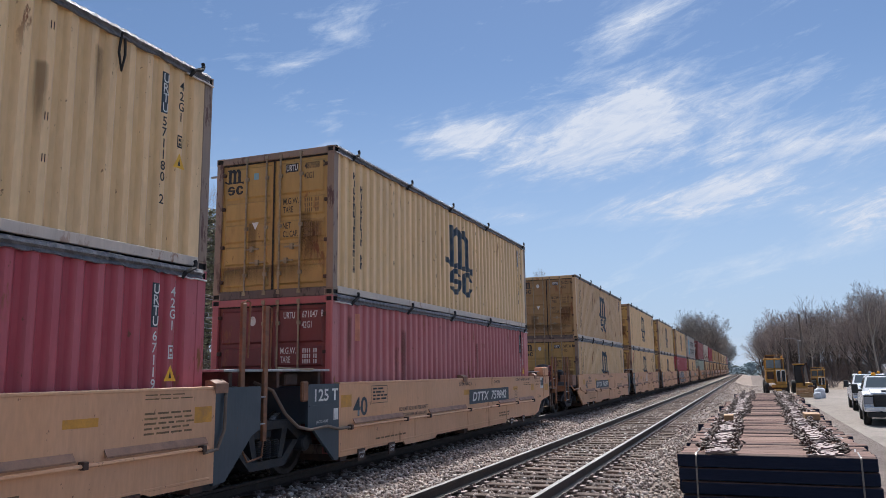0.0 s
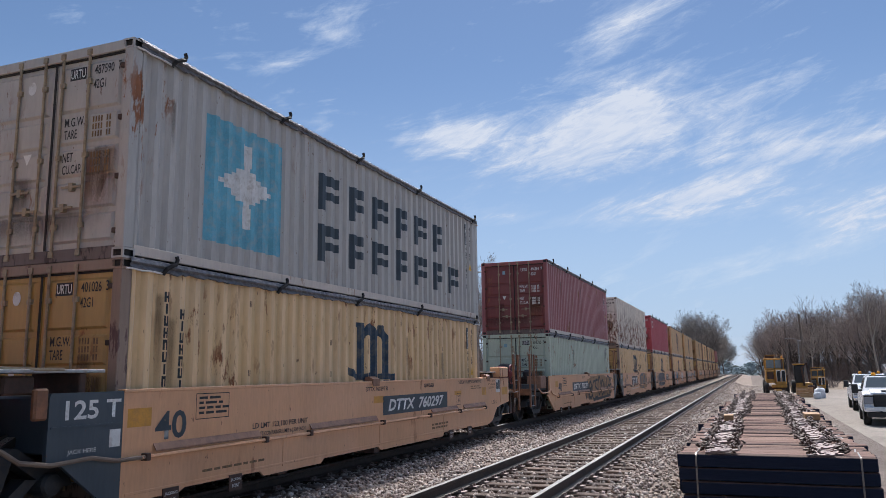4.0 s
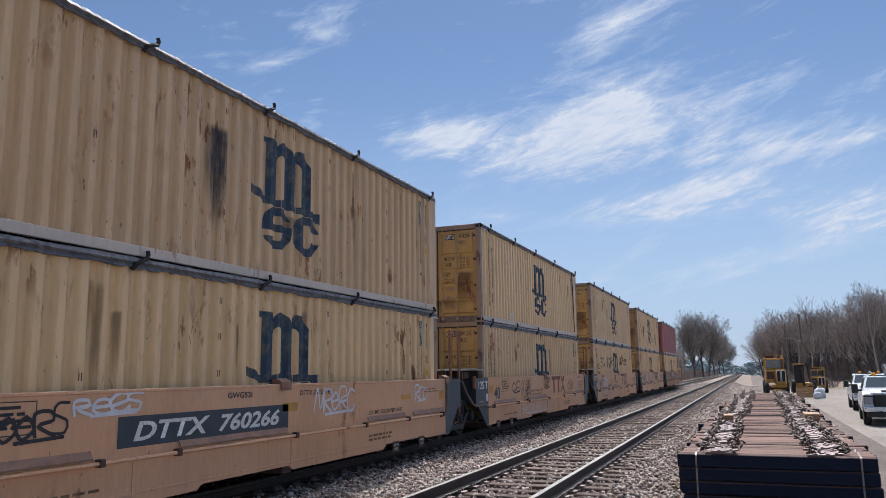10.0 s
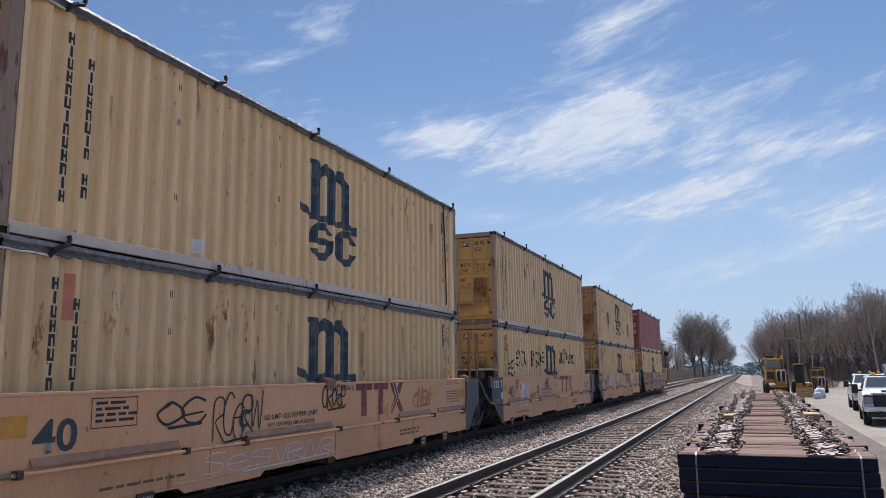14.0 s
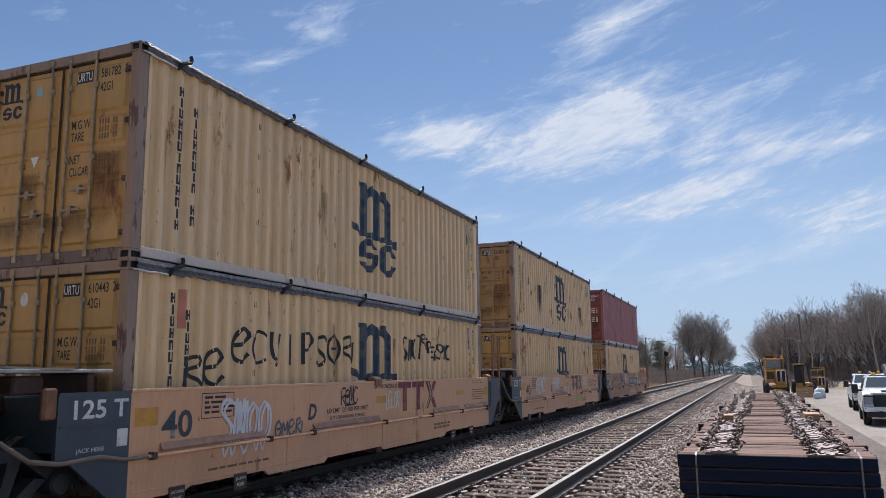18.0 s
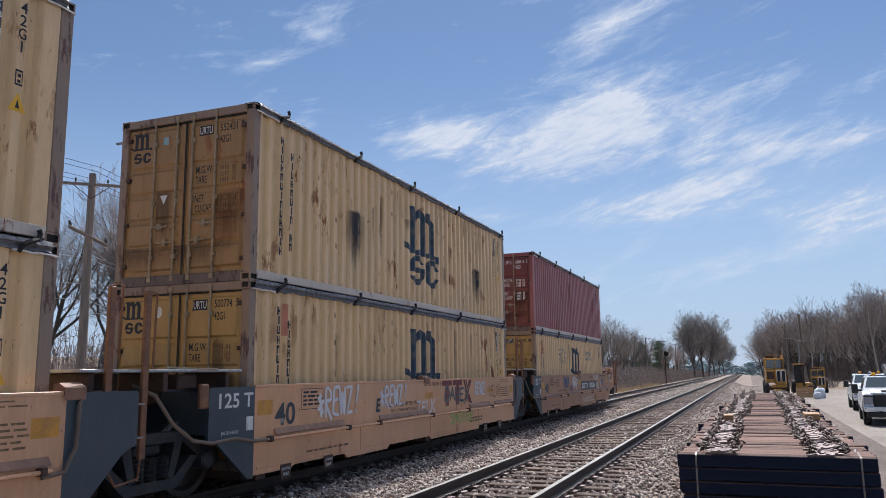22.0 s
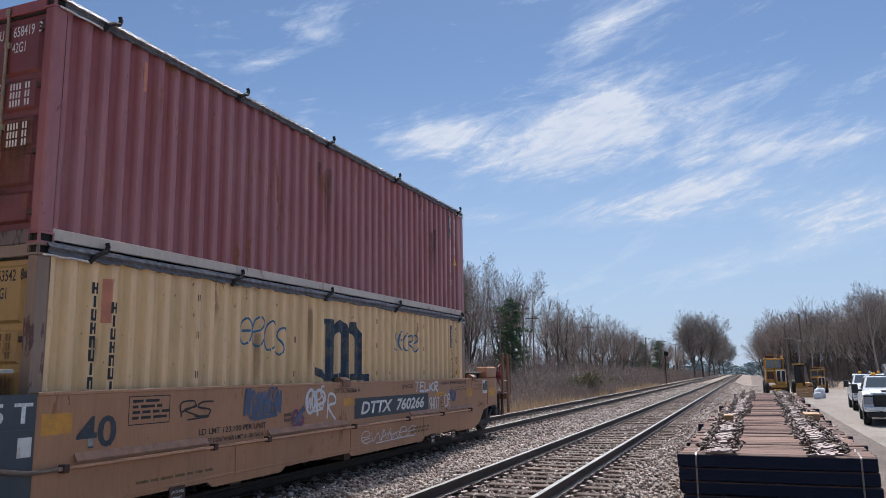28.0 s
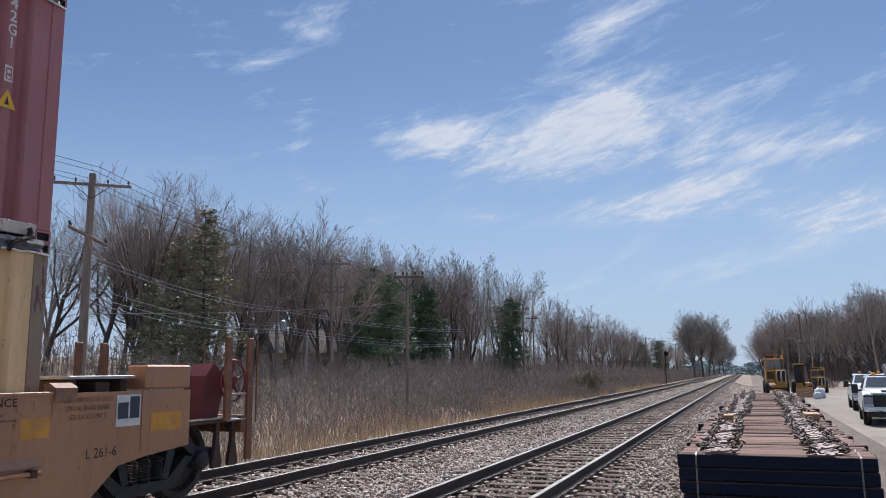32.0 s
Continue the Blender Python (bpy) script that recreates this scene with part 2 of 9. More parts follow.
M["red"] = weathered("container crimson paint", (0.38, 0.035, 0.058), 0.12, 0.5, 0.15, seed=2.2, rib_shade=0.5)
M["maroon"] = weathered("container maroon paint", (0.29, 0.072, 0.074), 0.2, 0.6, 0.35, seed=7.7, rib_shade=0.7)
M["rosy"] = weathered("container faded red paint", (0.43, 0.105, 0.11), 0.15, 0.6, 0.3, seed=8.4, rib_shade=0.6)
M["green"] = weathered("container pale green paint", (0.48, 0.55, 0.44), 0.2, 0.7, 0.5, seed=9.1)
M["white"] = weathered("container rusting white paint", (0.74, 0.67, 0.57), 0.95, 0.9, 0.1, (0.125, 0.06, 0.042), 3.3, 0.6, (0.46, 0.55), 9.0, 0.3, True)
M["grey"] = weathered("container grey paint", (0.44, 0.42, 0.39), 0.15, 0.7, 0.4, seed=4.8)
M["tan"] = weathered("car tan paint", (0.68, 0.37, 0.195), 0.06, 0.4, 0.3, seed=1.5)
M["tan_dark"] = weathered("darker car tan paint", (0.42, 0.215, 0.11), 0.08, 0.7, 0.15, seed=2.5)
M["slate"] = weathered("car slate paint", (0.042, 0.060, 0.078), 0.08, 0.4, 0.2, seed=1.9)
M["iron"] = plain("rusty brown iron", (0.085, 0.045, 0.032), 0.75, 0.0, 4, 0.4, 0.004, (0.03, 0.025, 0.02), 0.5)
M["post"] = plain("rusty orange post paint", (0.24, 0.105, 0.05), 0.6, 0, 5, 0.35, 0.003, (0.09, 0.05, 0.03), 0.5)
M["truck"] = plain("greasy dark truck steel", (0.030, 0.034, 0.040), 0.6, 0.2, 4, 0.4, 0.005, (0.075, 0.055, 0.04), 0.35)
M["wheel"] = plain("worn wheel steel", (0.06, 0.05, 0.045), 0.55, 0.5, 5, 0.3, 0.002, (0.03, 0.02, 0.015), 0.4)
M["tread"] = plain("bright wheel tread", (0.5, 0.48, 0.46), 0.3, 1.0, 6, 0.2)
M["steel"] = plain("dull galvanised steel", (0.36, 0.37, 0.38), 0.45, 0.6, 5, 0.3, 0.002, (0.16, 0.10, 0.06), 0.35)
M["bar"] = plain("grey lock bar paint", (0.36, 0.29, 0.19), 0.5, 0.1, 5, 0.35, 0.002, (0.12, 0.07, 0.04), 0.45)
M["hose"] = plain("dusty brown hose", (0.17, 0.125, 0.095), 0.7, 0, 5, 0.3)
M["shelf"] = plain("brown shelf paint", (0.30, 0.16, 0.10), 0.65, 0, 4, 0.35, 0.002, (0.12, 0.07, 0.05), 0.4)
M["rubber"] = plain("black rubber", (0.018, 0.017, 0.017), 0.8, 0, 8, 0.3)
M["tarp"] = plain("grey tarpaulin edge", (0.17, 0.17, 0.185), 0.42, 0, 3, 0.45, 0.02, (0.05, 0.05, 0.055), 0.4, stretch=(1, 2.5, 1))
M["railpaint"] = weathered("container side rail paint", (0.58, 0.50, 0.43), 0.2, 0.6, 0.2, seed=2.9)
M["inside"] = plain("black for undersides and shaded holes", (0.02, 0.02, 0.02), 0.8)
M["navy"] = plain("faded navy lettering", (0.018, 0.045, 0.085), 0.6, 0, 3, 0.5, 0, (0.20, 0.17, 0.10), 0.35)
M["ink"] = plain("black lettering", (0.02, 0.02, 0.022), 0.6, 0, 6, 0.3, 0)
M["faint"] = plain("worn brown lettering", (0.16, 0.10, 0.05), 0.7, 0, 6, 0.4, 0, (0.40, 0.25, 0.09), 0.45)
M["chalk"] = plain("white lettering", (0.72, 0.72, 0.70), 0.6, 0, 5, 0.2, 0, (0.3, 0.25, 0.2), 0.3)
M["sign_edge"] = plain("dark olive stripe paint", (0.10, 0.09, 0.07), 0.6, 0, 3, 0.3, 0)
M["sign"] = plain("dark blue-grey sign panel", (0.035, 0.05, 0.065), 0.5, 0, 3, 0.3, 0)
M["crest"] = plain("maroon lettering", (0.17, 0.028, 0.035), 0.6, 0, 3, 0.35, 0, (0.35, 0.2, 0.12), 0.35)
M["patch"] = plain("orange reflective patch", (0.62, 0.30, 0.04), 0.45, 0, 3, 0.3, 0, (0.35, 0.18, 0.08), 0.3)
M["brake"] = plain("brake housing red paint", (0.17, 0.022, 0.028), 0.5, 0, 5, 0.35, 0.002, (0.06, 0.03, 0.02), 0.4)
M["spray_white"] = plain("white spray paint", (0.68, 0.68, 0.70), 0.6, 0, 4, 0.2, 0)
M["spray_black"] = plain("black spray paint", (0.022, 0.022, 0.026), 0.6, 0, 4, 0.3, 0)
M["spray_blue"] = plain("blue spray paint", (0.04, 0.16, 0.30), 0.6, 0, 4, 0.3, 0)
M["spray_grey"] = plain("grey spray paint", (0.10, 0.125, 0.15), 0.6, 0, 2, 0.5, 0)
M["spray_purple"] = plain("purple spray paint", (0.16, 0.07, 0.13), 0.6, 0, 4, 0.3, 0)
M["spray_green"] = plain("green spray paint", (0.36, 0.46, 0.13), 0.6, 0, 4, 0.3, 0)
M["spray_rose"] = plain("pale rose spray paint", (0.60, 0.50, 0.48), 0.6, 0, 2, 0.3, 0)
M["spray_pale"] = plain("pale green spray paint", (0.62, 0.70, 0.58), 0.6, 0, 4, 0.2, 0)
M["spray_slate"] = plain("slate blue spray paint", (0.085, 0.12, 0.20), 0.6, 0, 4, 0.3, 0)
M["spray_haze"] = plain("pale lilac spray paint", (0.30, 0.30, 0.36), 0.6, 0, 2, 0.4, 0)
M["spray_tan"] = plain("ochre spray paint", (0.36, 0.20, 0.09), 0.6, 0, 4, 0.3, 0)

M["rail"] = plain("brown rail web", (0.055, 0.042, 0.036), 0.6, 0.4, 3, 0.3, 0.002, (0.09, 0.06, 0.045), 0.4)
M["railhead"] = plain("worn rail head", (0.19, 0.18, 0.175), 0.48, 0.8, 3, 0.15, 0.0, stretch=(1, 0.05, 1))
M["tie"] = plain("weathered tie wood", (0.135, 0.09, 0.068), 0.9, 0, 2.2, 0.5, 0.02, (0.05, 0.04, 0.035), 0.4, 0.35, (1, 9, 9))


def creosoted():
    """Tie timber: black creosoted sides with shade and sky blue painted in, dusty tops painted lighter."""
    n = Nodes("stacked creosoted tie wood")
    grain = n.noise(2.0, (1, 9, 9), 5, 0.6)
    fine = n.noise(24.0, (0.4, 4, 4), 4)
    info = n.add("ShaderNodeObjectInfo")
    geo = n.add("ShaderNodeNewGeometry")
    sep = n.add("ShaderNodeSeparateXYZ")
    n.link(geo.outputs["Normal"], sep.inputs[0])
    top = n.mix(grain, (0.13, 0.078, 0.062), (0.29, 0.18, 0.145))
    top = n.mix(1.0, top, n.ramp(info.outputs["Random"], [(0.0, (0.38, 0.35, 0.33)), (0.4, (0.85, 0.8, 0.76)), (0.8, (1.1, 1.05, 1.0)), (1.0, (0.6, 0.5, 0.42))]), "MULTIPLY")
    top = n.mix(n.ramp(n.noise(1.1, (1, 3, 3), 5, 0.7, (5, 2, 1)), [(0.55, 0.0), (0.75, 0.8)]), top, (0.07, 0.045, 0.035))
    # navy in the side colour stands for reflected sky
    side = n.mix(fine, (0.005, 0.010, 0.026), (0.012, 0.019, 0.042))
    c = n.mix(n.ramp(sep.outputs["Z"], [(0.55, 0.0), (0.85, 1.0)]), side, top)
    return n.done(c, 0.85, 0.0, n.math("ADD", grain, fine), 0.012, 0.6, 0.3)


M["tieplate"] = plain("rusted tie plate steel", (0.27, 0.195, 0.175), 0.6, 0.1, 6, 0.35, 0.004, (0.10, 0.06, 0.05), 0.4, 0.25)
M["newtie"] = creosoted()
M["spike"] = plain("rusted spike steel", (0.075, 0.05, 0.042), 0.6, 0.3, 8, 0.4, 0.003, rnd=0.3)
M["strap"] = plain("pale steel strapping", (0.20, 0.185, 0.17), 0.35, 0.7, 8, 0.25)
M["block"] = plain("fresh timber block", (0.42, 0.25, 0.12), 0.75, 0, 5, 0.25, 0.004, stretch=(1, 0.3, 1))


def stone_material(name, stops, rough=0.85):
    n = Nodes(name)
    g = n.add("ShaderNodeNewGeometry")
    c = n.ramp(g.outputs["Random Per Island"], stops)
    f = n.noise(25.0, (1, 1, 1), 3)
    c = n.mix(1.0, c, n.ramp(f, [(0.3, 0.75), (0.7, 1.15)]), "MULTIPLY")
    return n.done(c, rough, 0.0, f, 0.004, 0.5, 0.3)


M["stone"] = stone_material("ballast stones", [(0.0, (0.14, 0.105, 0.09)), (0.25, (0.30, 0.235, 0.20)), (0.55, (0.44, 0.365, 0.32)), (0.8, (0.60, 0.54, 0.49)), (1.0, (0.27, 0.185, 0.145))])


def ground_material(name, a, b, c, scale, depth, speck=0.0):
    n = Nodes(name)
    big, mid = n.noise(0.12 * scale, (1, 1, 1), 5, 0.6), n.noise(1.3 * scale, (1, 1, 1), 6, 0.65)
    fine = n.noise(16 * scale, (1, 1, 1), 5, 0.7)
    col = n.mix(n.ramp(big, [(0.35, 0.0), (0.65, 1.0)]), a, b)
    col = n.mix(n.ramp(mid, [(0.5, 0.0), (0.75, 0.9)]), col, c)
    col = n.mix(1.0, col, n.ramp(fine, [(0.25, 0.6 - speck), (0.75, 1.3 + speck)]), "MULTIPLY")
    return n.done(col, 0.95, 0.0, fine, depth, 0.8, 0.2)


M["ballast"] = ground_material("ballast bed", (0.27, 0.215, 0.18), (0.33, 0.265, 0.225), (0.15, 0.115, 0.095), 1.6, 0.03)
M["gravel"] = ground_material("fine grey gravel", (0.19, 0.155, 0.135), (0.24, 0.195, 0.17), (0.12, 0.095, 0.08), 2.4, 0.06, 0.3)
M["soil"] = ground_material("dry soil and litter", (0.21, 0.165, 0.125), (0.26, 0.20, 0.145), (0.13, 0.10, 0.075), 0.8, 0.05)
M["lot"] = ground_material("dusty asphalt lot", (0.25, 0.215, 0.185), (0.305, 0.265, 0.23), (0.185, 0.16, 0.14), 0.7, 0.006)
M["bark"] = plain("grey-brown bark", (0.14, 0.118, 0.105), 0.9, 0, 1.5, 0.45, 0.03, stretch=(3, 3, 0.5), rnd=0.3)
M["twig"] = plain("grey-brown twigs", (0.33, 0.285, 0.255), 0.9, 0, 1.0, 0.3, 0, rnd=0.3)
M["thicket"] = plain("grey-brown thicket stems", (0.25, 0.205, 0.185), 0.9, 0, 0.3, 0.45, 0)
M["twig_dark"] = plain("dark grey twigs", (0.25, 0.225, 0.205), 0.9, 0, 1.0, 0.3, 0, rnd=0.2)
M["twig_red"] = plain("reddish budding twigs", (0.34, 0.28, 0.255), 0.9, 0, 1.0, 0.3, 0, rnd=0.3)
M["pale_bark"] = plain("pale bark", (0.42, 0.38, 0.33), 0.9, 0, 1.5, 0.35, 0.02, stretch=(3, 3, 0.5), rnd=0.25)
M["needle"] = plain("dark pine needles", (0.13, 0.195, 0.11), 0.7, 0, 0.6, 0.5, 0, rnd=0.3)
M["cedar"] = plain("grey-green white pine needles", (0.30, 0.29, 0.18), 0.7, 0, 0.6, 0.5, 0, rnd=0.2)
M["brush"] = plain("grey bramble stems", (0.30, 0.25, 0.225), 0.9, 0, 0.25, 0.45, 0)
M["drygrass"] = plain("dry straw grass", (0.60, 0.44, 0.28), 0.85, 0, 0.25, 0.4, 0)
M["bud"] = plain("budding shrub leaves", (0.15, 0.155, 0.06), 0.8, 0, 0.5, 0.4, 0)
M["pole"] = plain("weathered pole wood", (0.23, 0.19, 0.16), 0.9, 0, 2, 0.35, 0.01, stretch=(6, 6, 0.4), rnd=0.3)
M["wire"] = plain("aluminium wire", (0.42, 0.43, 0.45), 0.5, 0.3, 3, 0.1, 0)
M["dark_wire"] = plain("dark insulated wire", (0.03, 0.03, 0.03), 0.6, 0, 3, 0.1, 0)
M["insulator"] = plain("brown glazed insulator", (0.05, 0.03, 0.025), 0.3, 0, 4, 0.2, 0)

# ---- mesh helpers ----
def mesh_of(bm, name, material=None, smooth=False):
    me = bpy.data.meshes.new(name)
    bm.to_mesh(me)
    bm.free()
    if material:
        me.materials.append(material)
    if smooth:
        me.polygons.foreach_set("use_smooth", [True] * len(me.polygons))
    return me


def part(name, bm, material, parent=None, label="", smooth=False):
    """Link a bmesh, or a finished mesh, as one mesh object under a thing or part."""
    me = bm if isinstance(bm, bpy.types.Mesh) else mesh_of(bm, name, material, smooth)
    ob = new(name, me)
    ob.parent = parent
    if label:
        tagged(ob, label)
    return ob


def thing(name, label, category, group="", kind="", at=None):
    ob = new(name)
    ob.empty_display_size = 0.2
    tagged(ob, label, category, group, kind)
    if at is not None:
        ob.matrix_basis = at
    return ob


def bmnew():
    return bmesh.new()


def quad(bm, *pts):
    return bm.faces.new([bm.verts.new(p) for p in pts])


def box(bm, x0, x1, y0, y1, z0, z1, bevel=0.0):
    v = [bm.verts.new((x, y, z)) for x in (x0, x1) for y in (y0, y1) for z in (z0, z1)]
    fs = [bm.faces.new([v[i] for i in f]) for f in ((0, 1, 3, 2), (4, 6, 7, 5), (0, 4, 5, 1), (2, 3, 7, 6), (0, 2, 6, 4), (1, 5, 7, 3))]
    if bevel:
        es = list({e for f in fs for e in f.edges})
        bmesh.ops.bevel(bm, geom=es, offset=bevel, segments=1, affect="EDGES")
    return bm


def boxes(*dims, bevel=0.0):
    bm = bmnew()
    for d in dims:
        box(bm, *d, bevel=bevel)
    return bm


def tube(bm, a, b, r0, r1=None, n=8, caps=True):
    """A tapered round bar from a to b."""
    a, b = Vector(a), Vector(b)
    r1 = r0 if r1 is None else r1
    d = (b - a).normalized()
    u = d.orthogonal().normalized()
    w = d.cross(u)
    ring = []
    for p, r in ((a, r0), (b, r1)):
        ring.append([bm.verts.new(p + (u * math.cos(2 * math.pi * i / n) + w * math.sin(2 * math.pi * i / n)) * r) for i in range(n)])
    for i in range(n):
        bm.faces.new((ring[0][i], ring[0][(i + 1) % n], ring[1][(i + 1) % n], ring[1][i]))
    if caps:
        bm.faces.new(ring[0][::-1])
        bm.faces.new(ring[1])
    return bm


def pipe(bm, pts, r, n=6):
    """A round bar bent through points, swept as one piece."""
    pts = [Vector(p) for p in pts]
    u = None
    prev = None
    for i, p in enumerate(pts):
        d = (pts[min(i + 1, len(pts) - 1)] - pts[max(i - 1, 0)]).normalized()
        u = d.orthogonal().normalized() if u is None else (u - d * u.dot(d)).normalized()
        w = d.cross(u)
        ring = [bm.verts.new(p + (u * math.cos(2 * math.pi * k / n) + w * math.sin(2 * math.pi * k / n)) * r) for k in range(n)]
        if prev:
            for k in range(n):
                bm.faces.new((prev[k], prev[(k + 1) % n], ring[(k + 1) % n], ring[k]))
        else:
            bm.faces.new(ring[::-1])
        prev = ring
    bm.faces.new(prev)
    return bm


def lathe(bm, prof, axis="x", at=(0, 0, 0), n=20):
    """Spin (along, radius) pairs about an axis through at."""
    at = Vector(at)
    rings = []
    for h, r in prof:
        ring = []
        for i in range(n):
            c, s = math.cos(2 * math.pi * i / n) * r, math.sin(2 * math.pi * i / n) * r
            o = {"x": (h, c, s), "y": (s, h, c), "z": (c, s, h)}[axis]
            ring.append(bm.verts.new(at + Vector(o)))
        rings.append(ring)
    for p, q in zip(rings, rings[1:]):
        for i in range(n):
            bm.faces.new((p[i], p[(i + 1) % n], q[(i + 1) % n], q[i]))
    bm.faces.new(rings[0][::-1])
    bm.faces.new(rings[-1])
    return bm


def torus(bm, at, axis, r, t, n=20, k=6):
    at = Vector(at)
    rings = []
    for i in range(n):
        a = 2 * math.pi * i / n
        ring = []
        for j in range(k):
            b = 2 * math.pi * j / k
            rr, h = r + t * math.cos(b), t * math.sin(b)
            c, s = math.cos(a) * rr, math.sin(a) * rr
            ring.append(bm.verts.new(at + Vector({"x": (h, c, s), "y": (s, h, c), "z": (c, s, h)}[axis])))
        rings.append(ring)
    for i in range(n):
        p, q = rings[i], rings[(i + 1) % n]
        for j in range(k):
            bm.faces.new((p[j], q[j], q[(j + 1) % k], p[(j + 1) % k]))
    return bm


def slab(bm, outline, x0, x1):
    """Extrude an outline of (y, z) points between two x values."""
    a = [bm.verts.new((x0, y, z)) for y, z in outline]
    b = [bm.verts.new((x1, y, z)) for y, z in outline]
    n = len(outline)
    bm.faces.new(a)
    bm.faces.new(b[::-1])
    for i in range(n):
        bm.faces.new((a[i], b[i], b[(i + 1) % n], a[(i + 1) % n]))
    bmesh.ops.recalc_face_normals(bm, faces=bm.faces[:])
    return bm


def beam(bm, outline, y0, y1):
    """Extrude an outline of (x, z) points along y."""
    a = [bm.verts.new((x, y0, z)) for x, z in outline]
    b = [bm.verts.new((x, y1, z)) for x, z in outline]
    n = len(outline)
    bm.faces.new(a)
    bm.faces.new(b[::-1])
    for i in range(n):
        bm.faces.new((a[i], b[i], b[(i + 1) % n], a[(i + 1) % n]))
    bmesh.ops.recalc_face_normals(bm, faces=bm.faces[:])
    return bm


def mesh_np(name, verts, faces, material):
    """A mesh from numpy arrays of vertices and equal-sized faces."""
    me = bpy.data.meshes.new(name)
    verts, faces = np.asarray(verts, np.float32), np.asarray(faces, np.int32)
    k = faces.shape[1]
    me.vertices.add(len(verts))
    me.vertices.foreach_set("co", verts.ravel())
    me.loops.add(faces.size)
    me.loops.foreach_set("vertex_index", faces.ravel())
    me.polygons.add(len(faces))
    me.polygons.foreach_set("loop_start", np.arange(0, faces.size, k, dtype=np.int32))
    me.update(calc_edges=True)
    me.validate()
    me.materials.append(material)
    return me


TEXTS = {}


def text_mesh(words, material, bold=0.0, slant=0.0):
    """Flat lettering with its cap height 1 and its centre at the origin, in the xz plane facing -y."""
    key = (words, material.name, bold, slant)
    if key not in TEXTS:
        cu = bpy.data.curves.new("words", "FONT")
        cu.body, cu.align_x, cu.align_y, cu.offset = words, "CENTER", "CENTER", bold
        cu.resolution_u, cu.shear = 3, slant
        ob = bpy.data.objects.new("words", cu)
        scene.collection.objects.link(ob)
        me = bpy.data.meshes.new_from_object(ob.evaluated_get(bpy.context.evaluated_depsgraph_get()))
        bpy.data.objects.remove(ob)
        co = np.empty(len(me.vertices) * 3, np.float32)
        me.vertices.foreach_get("co", co)
        co = co.reshape(-1, 3)
        lo, hi = co.min(0), co.max(0)
        h = hi[1] - lo[1]
        mid = (lo + hi) / 2
        out = np.stack([(co[:, 0] - mid[0]) / h, np.zeros(len(co)), (co[:, 1] - mid[1]) / h], 1)
        me.vertices.foreach_set("co", out.astype(np.float32).ravel())
        me.materials.clear()
        me.materials.append(material)
        me.update()
        TEXTS[key] = (me, (hi[0] - lo[0]) / h)
    return TEXTS[key]


def write(words, parent, material, at, height, width=None, face="side", name="lettering", bold=0.0, label="", slant=0.0):
    """Lettering on a side (facing +x) or an end (facing -y) of a thing; width in metres squeezes it."""
    me, ratio = text_mesh(words, material, bold, slant)
    ob = new(name, me)
    ob.parent = parent
    sx = (width / (ratio * height) if width else 1.0) * height
    turn = Matrix.Rotation(radians(90), 4, "Z") if face == "side" else Matrix.Identity(4)
    ob.matrix_basis = Matrix.Translation(at) @ turn @ Matrix.Diagonal((sx, 1, height, 1))
    if label:
        tagged(ob, label)
    return ob


# ---- ground, tracks ----
def soil_height(x, y):
    """Lot on the right, a shallow ditch and rising ground on the left."""
    z = LOT_Z
    if x < -11.0:
        d = -11.0 - x
        z = LOT_Z + 0.9 * max(0, min(1, (d - 10) / 22.0)) + 2.4 * max(0, min(1, (d - 26) / 40.0)) + 2.5 * max(0, min(1, (d - 56) / 40.0))
        z += 0.12 * noise.noise((x * 0.12, y * 0.12, 0))
    return z - max(0, y - 240) * 0.006


def ground():
    xs = [-3000, -1200, -500, -250, -150, -110, -80] + [-70 + 2.5 * i for i in range(24)] + [-10.9, -10, -8, -4, 0, 4, 8, 12, 20, 40, 80, 160, 400, 1000, 3000]
    ys = [-1500, -500, -150, -60, -30] + [-20 + 4 * i for i in range(40)] + [145, 160, 180, 200, 220, 240, 260, 300, 360, 450, 600, 900, 1500, 3000]
    vs = [(x, y, soil_height(x, y)) for y in ys for x in xs]
    nx = len(xs)
    fs = [(j * nx + i, j * nx + i + 1, (j + 1) * nx + i + 1, (j + 1) * nx + i) for j in range(len(ys) - 1) for i in range(nx - 1)]
    ob = new("ground", mesh_np("ground", vs, fs, M["soil"]))
    tagged(ob, "dry brown soil with leaf litter beside the railway", "ground", kind="structure")


def drop(y):
    """The line falls away gently beyond a crest."""
    return -max(0.0, y - 240) ** 2 * 0.00006


def bed_height(x):
    """Top of the ballast across both tracks."""
    pts = [(-12.4, -0.82), (-10.6, -0.56), (-9.5, -0.235), (-5.9, -0.235), (-5.5, -0.33), (-5.1, -0.245), (-1.75, -0.245), (-0.8, -0.60), (0.3, -0.775)]
    return float(np.interp(x, [p[0] for p in pts], [p[1] for p in pts]))


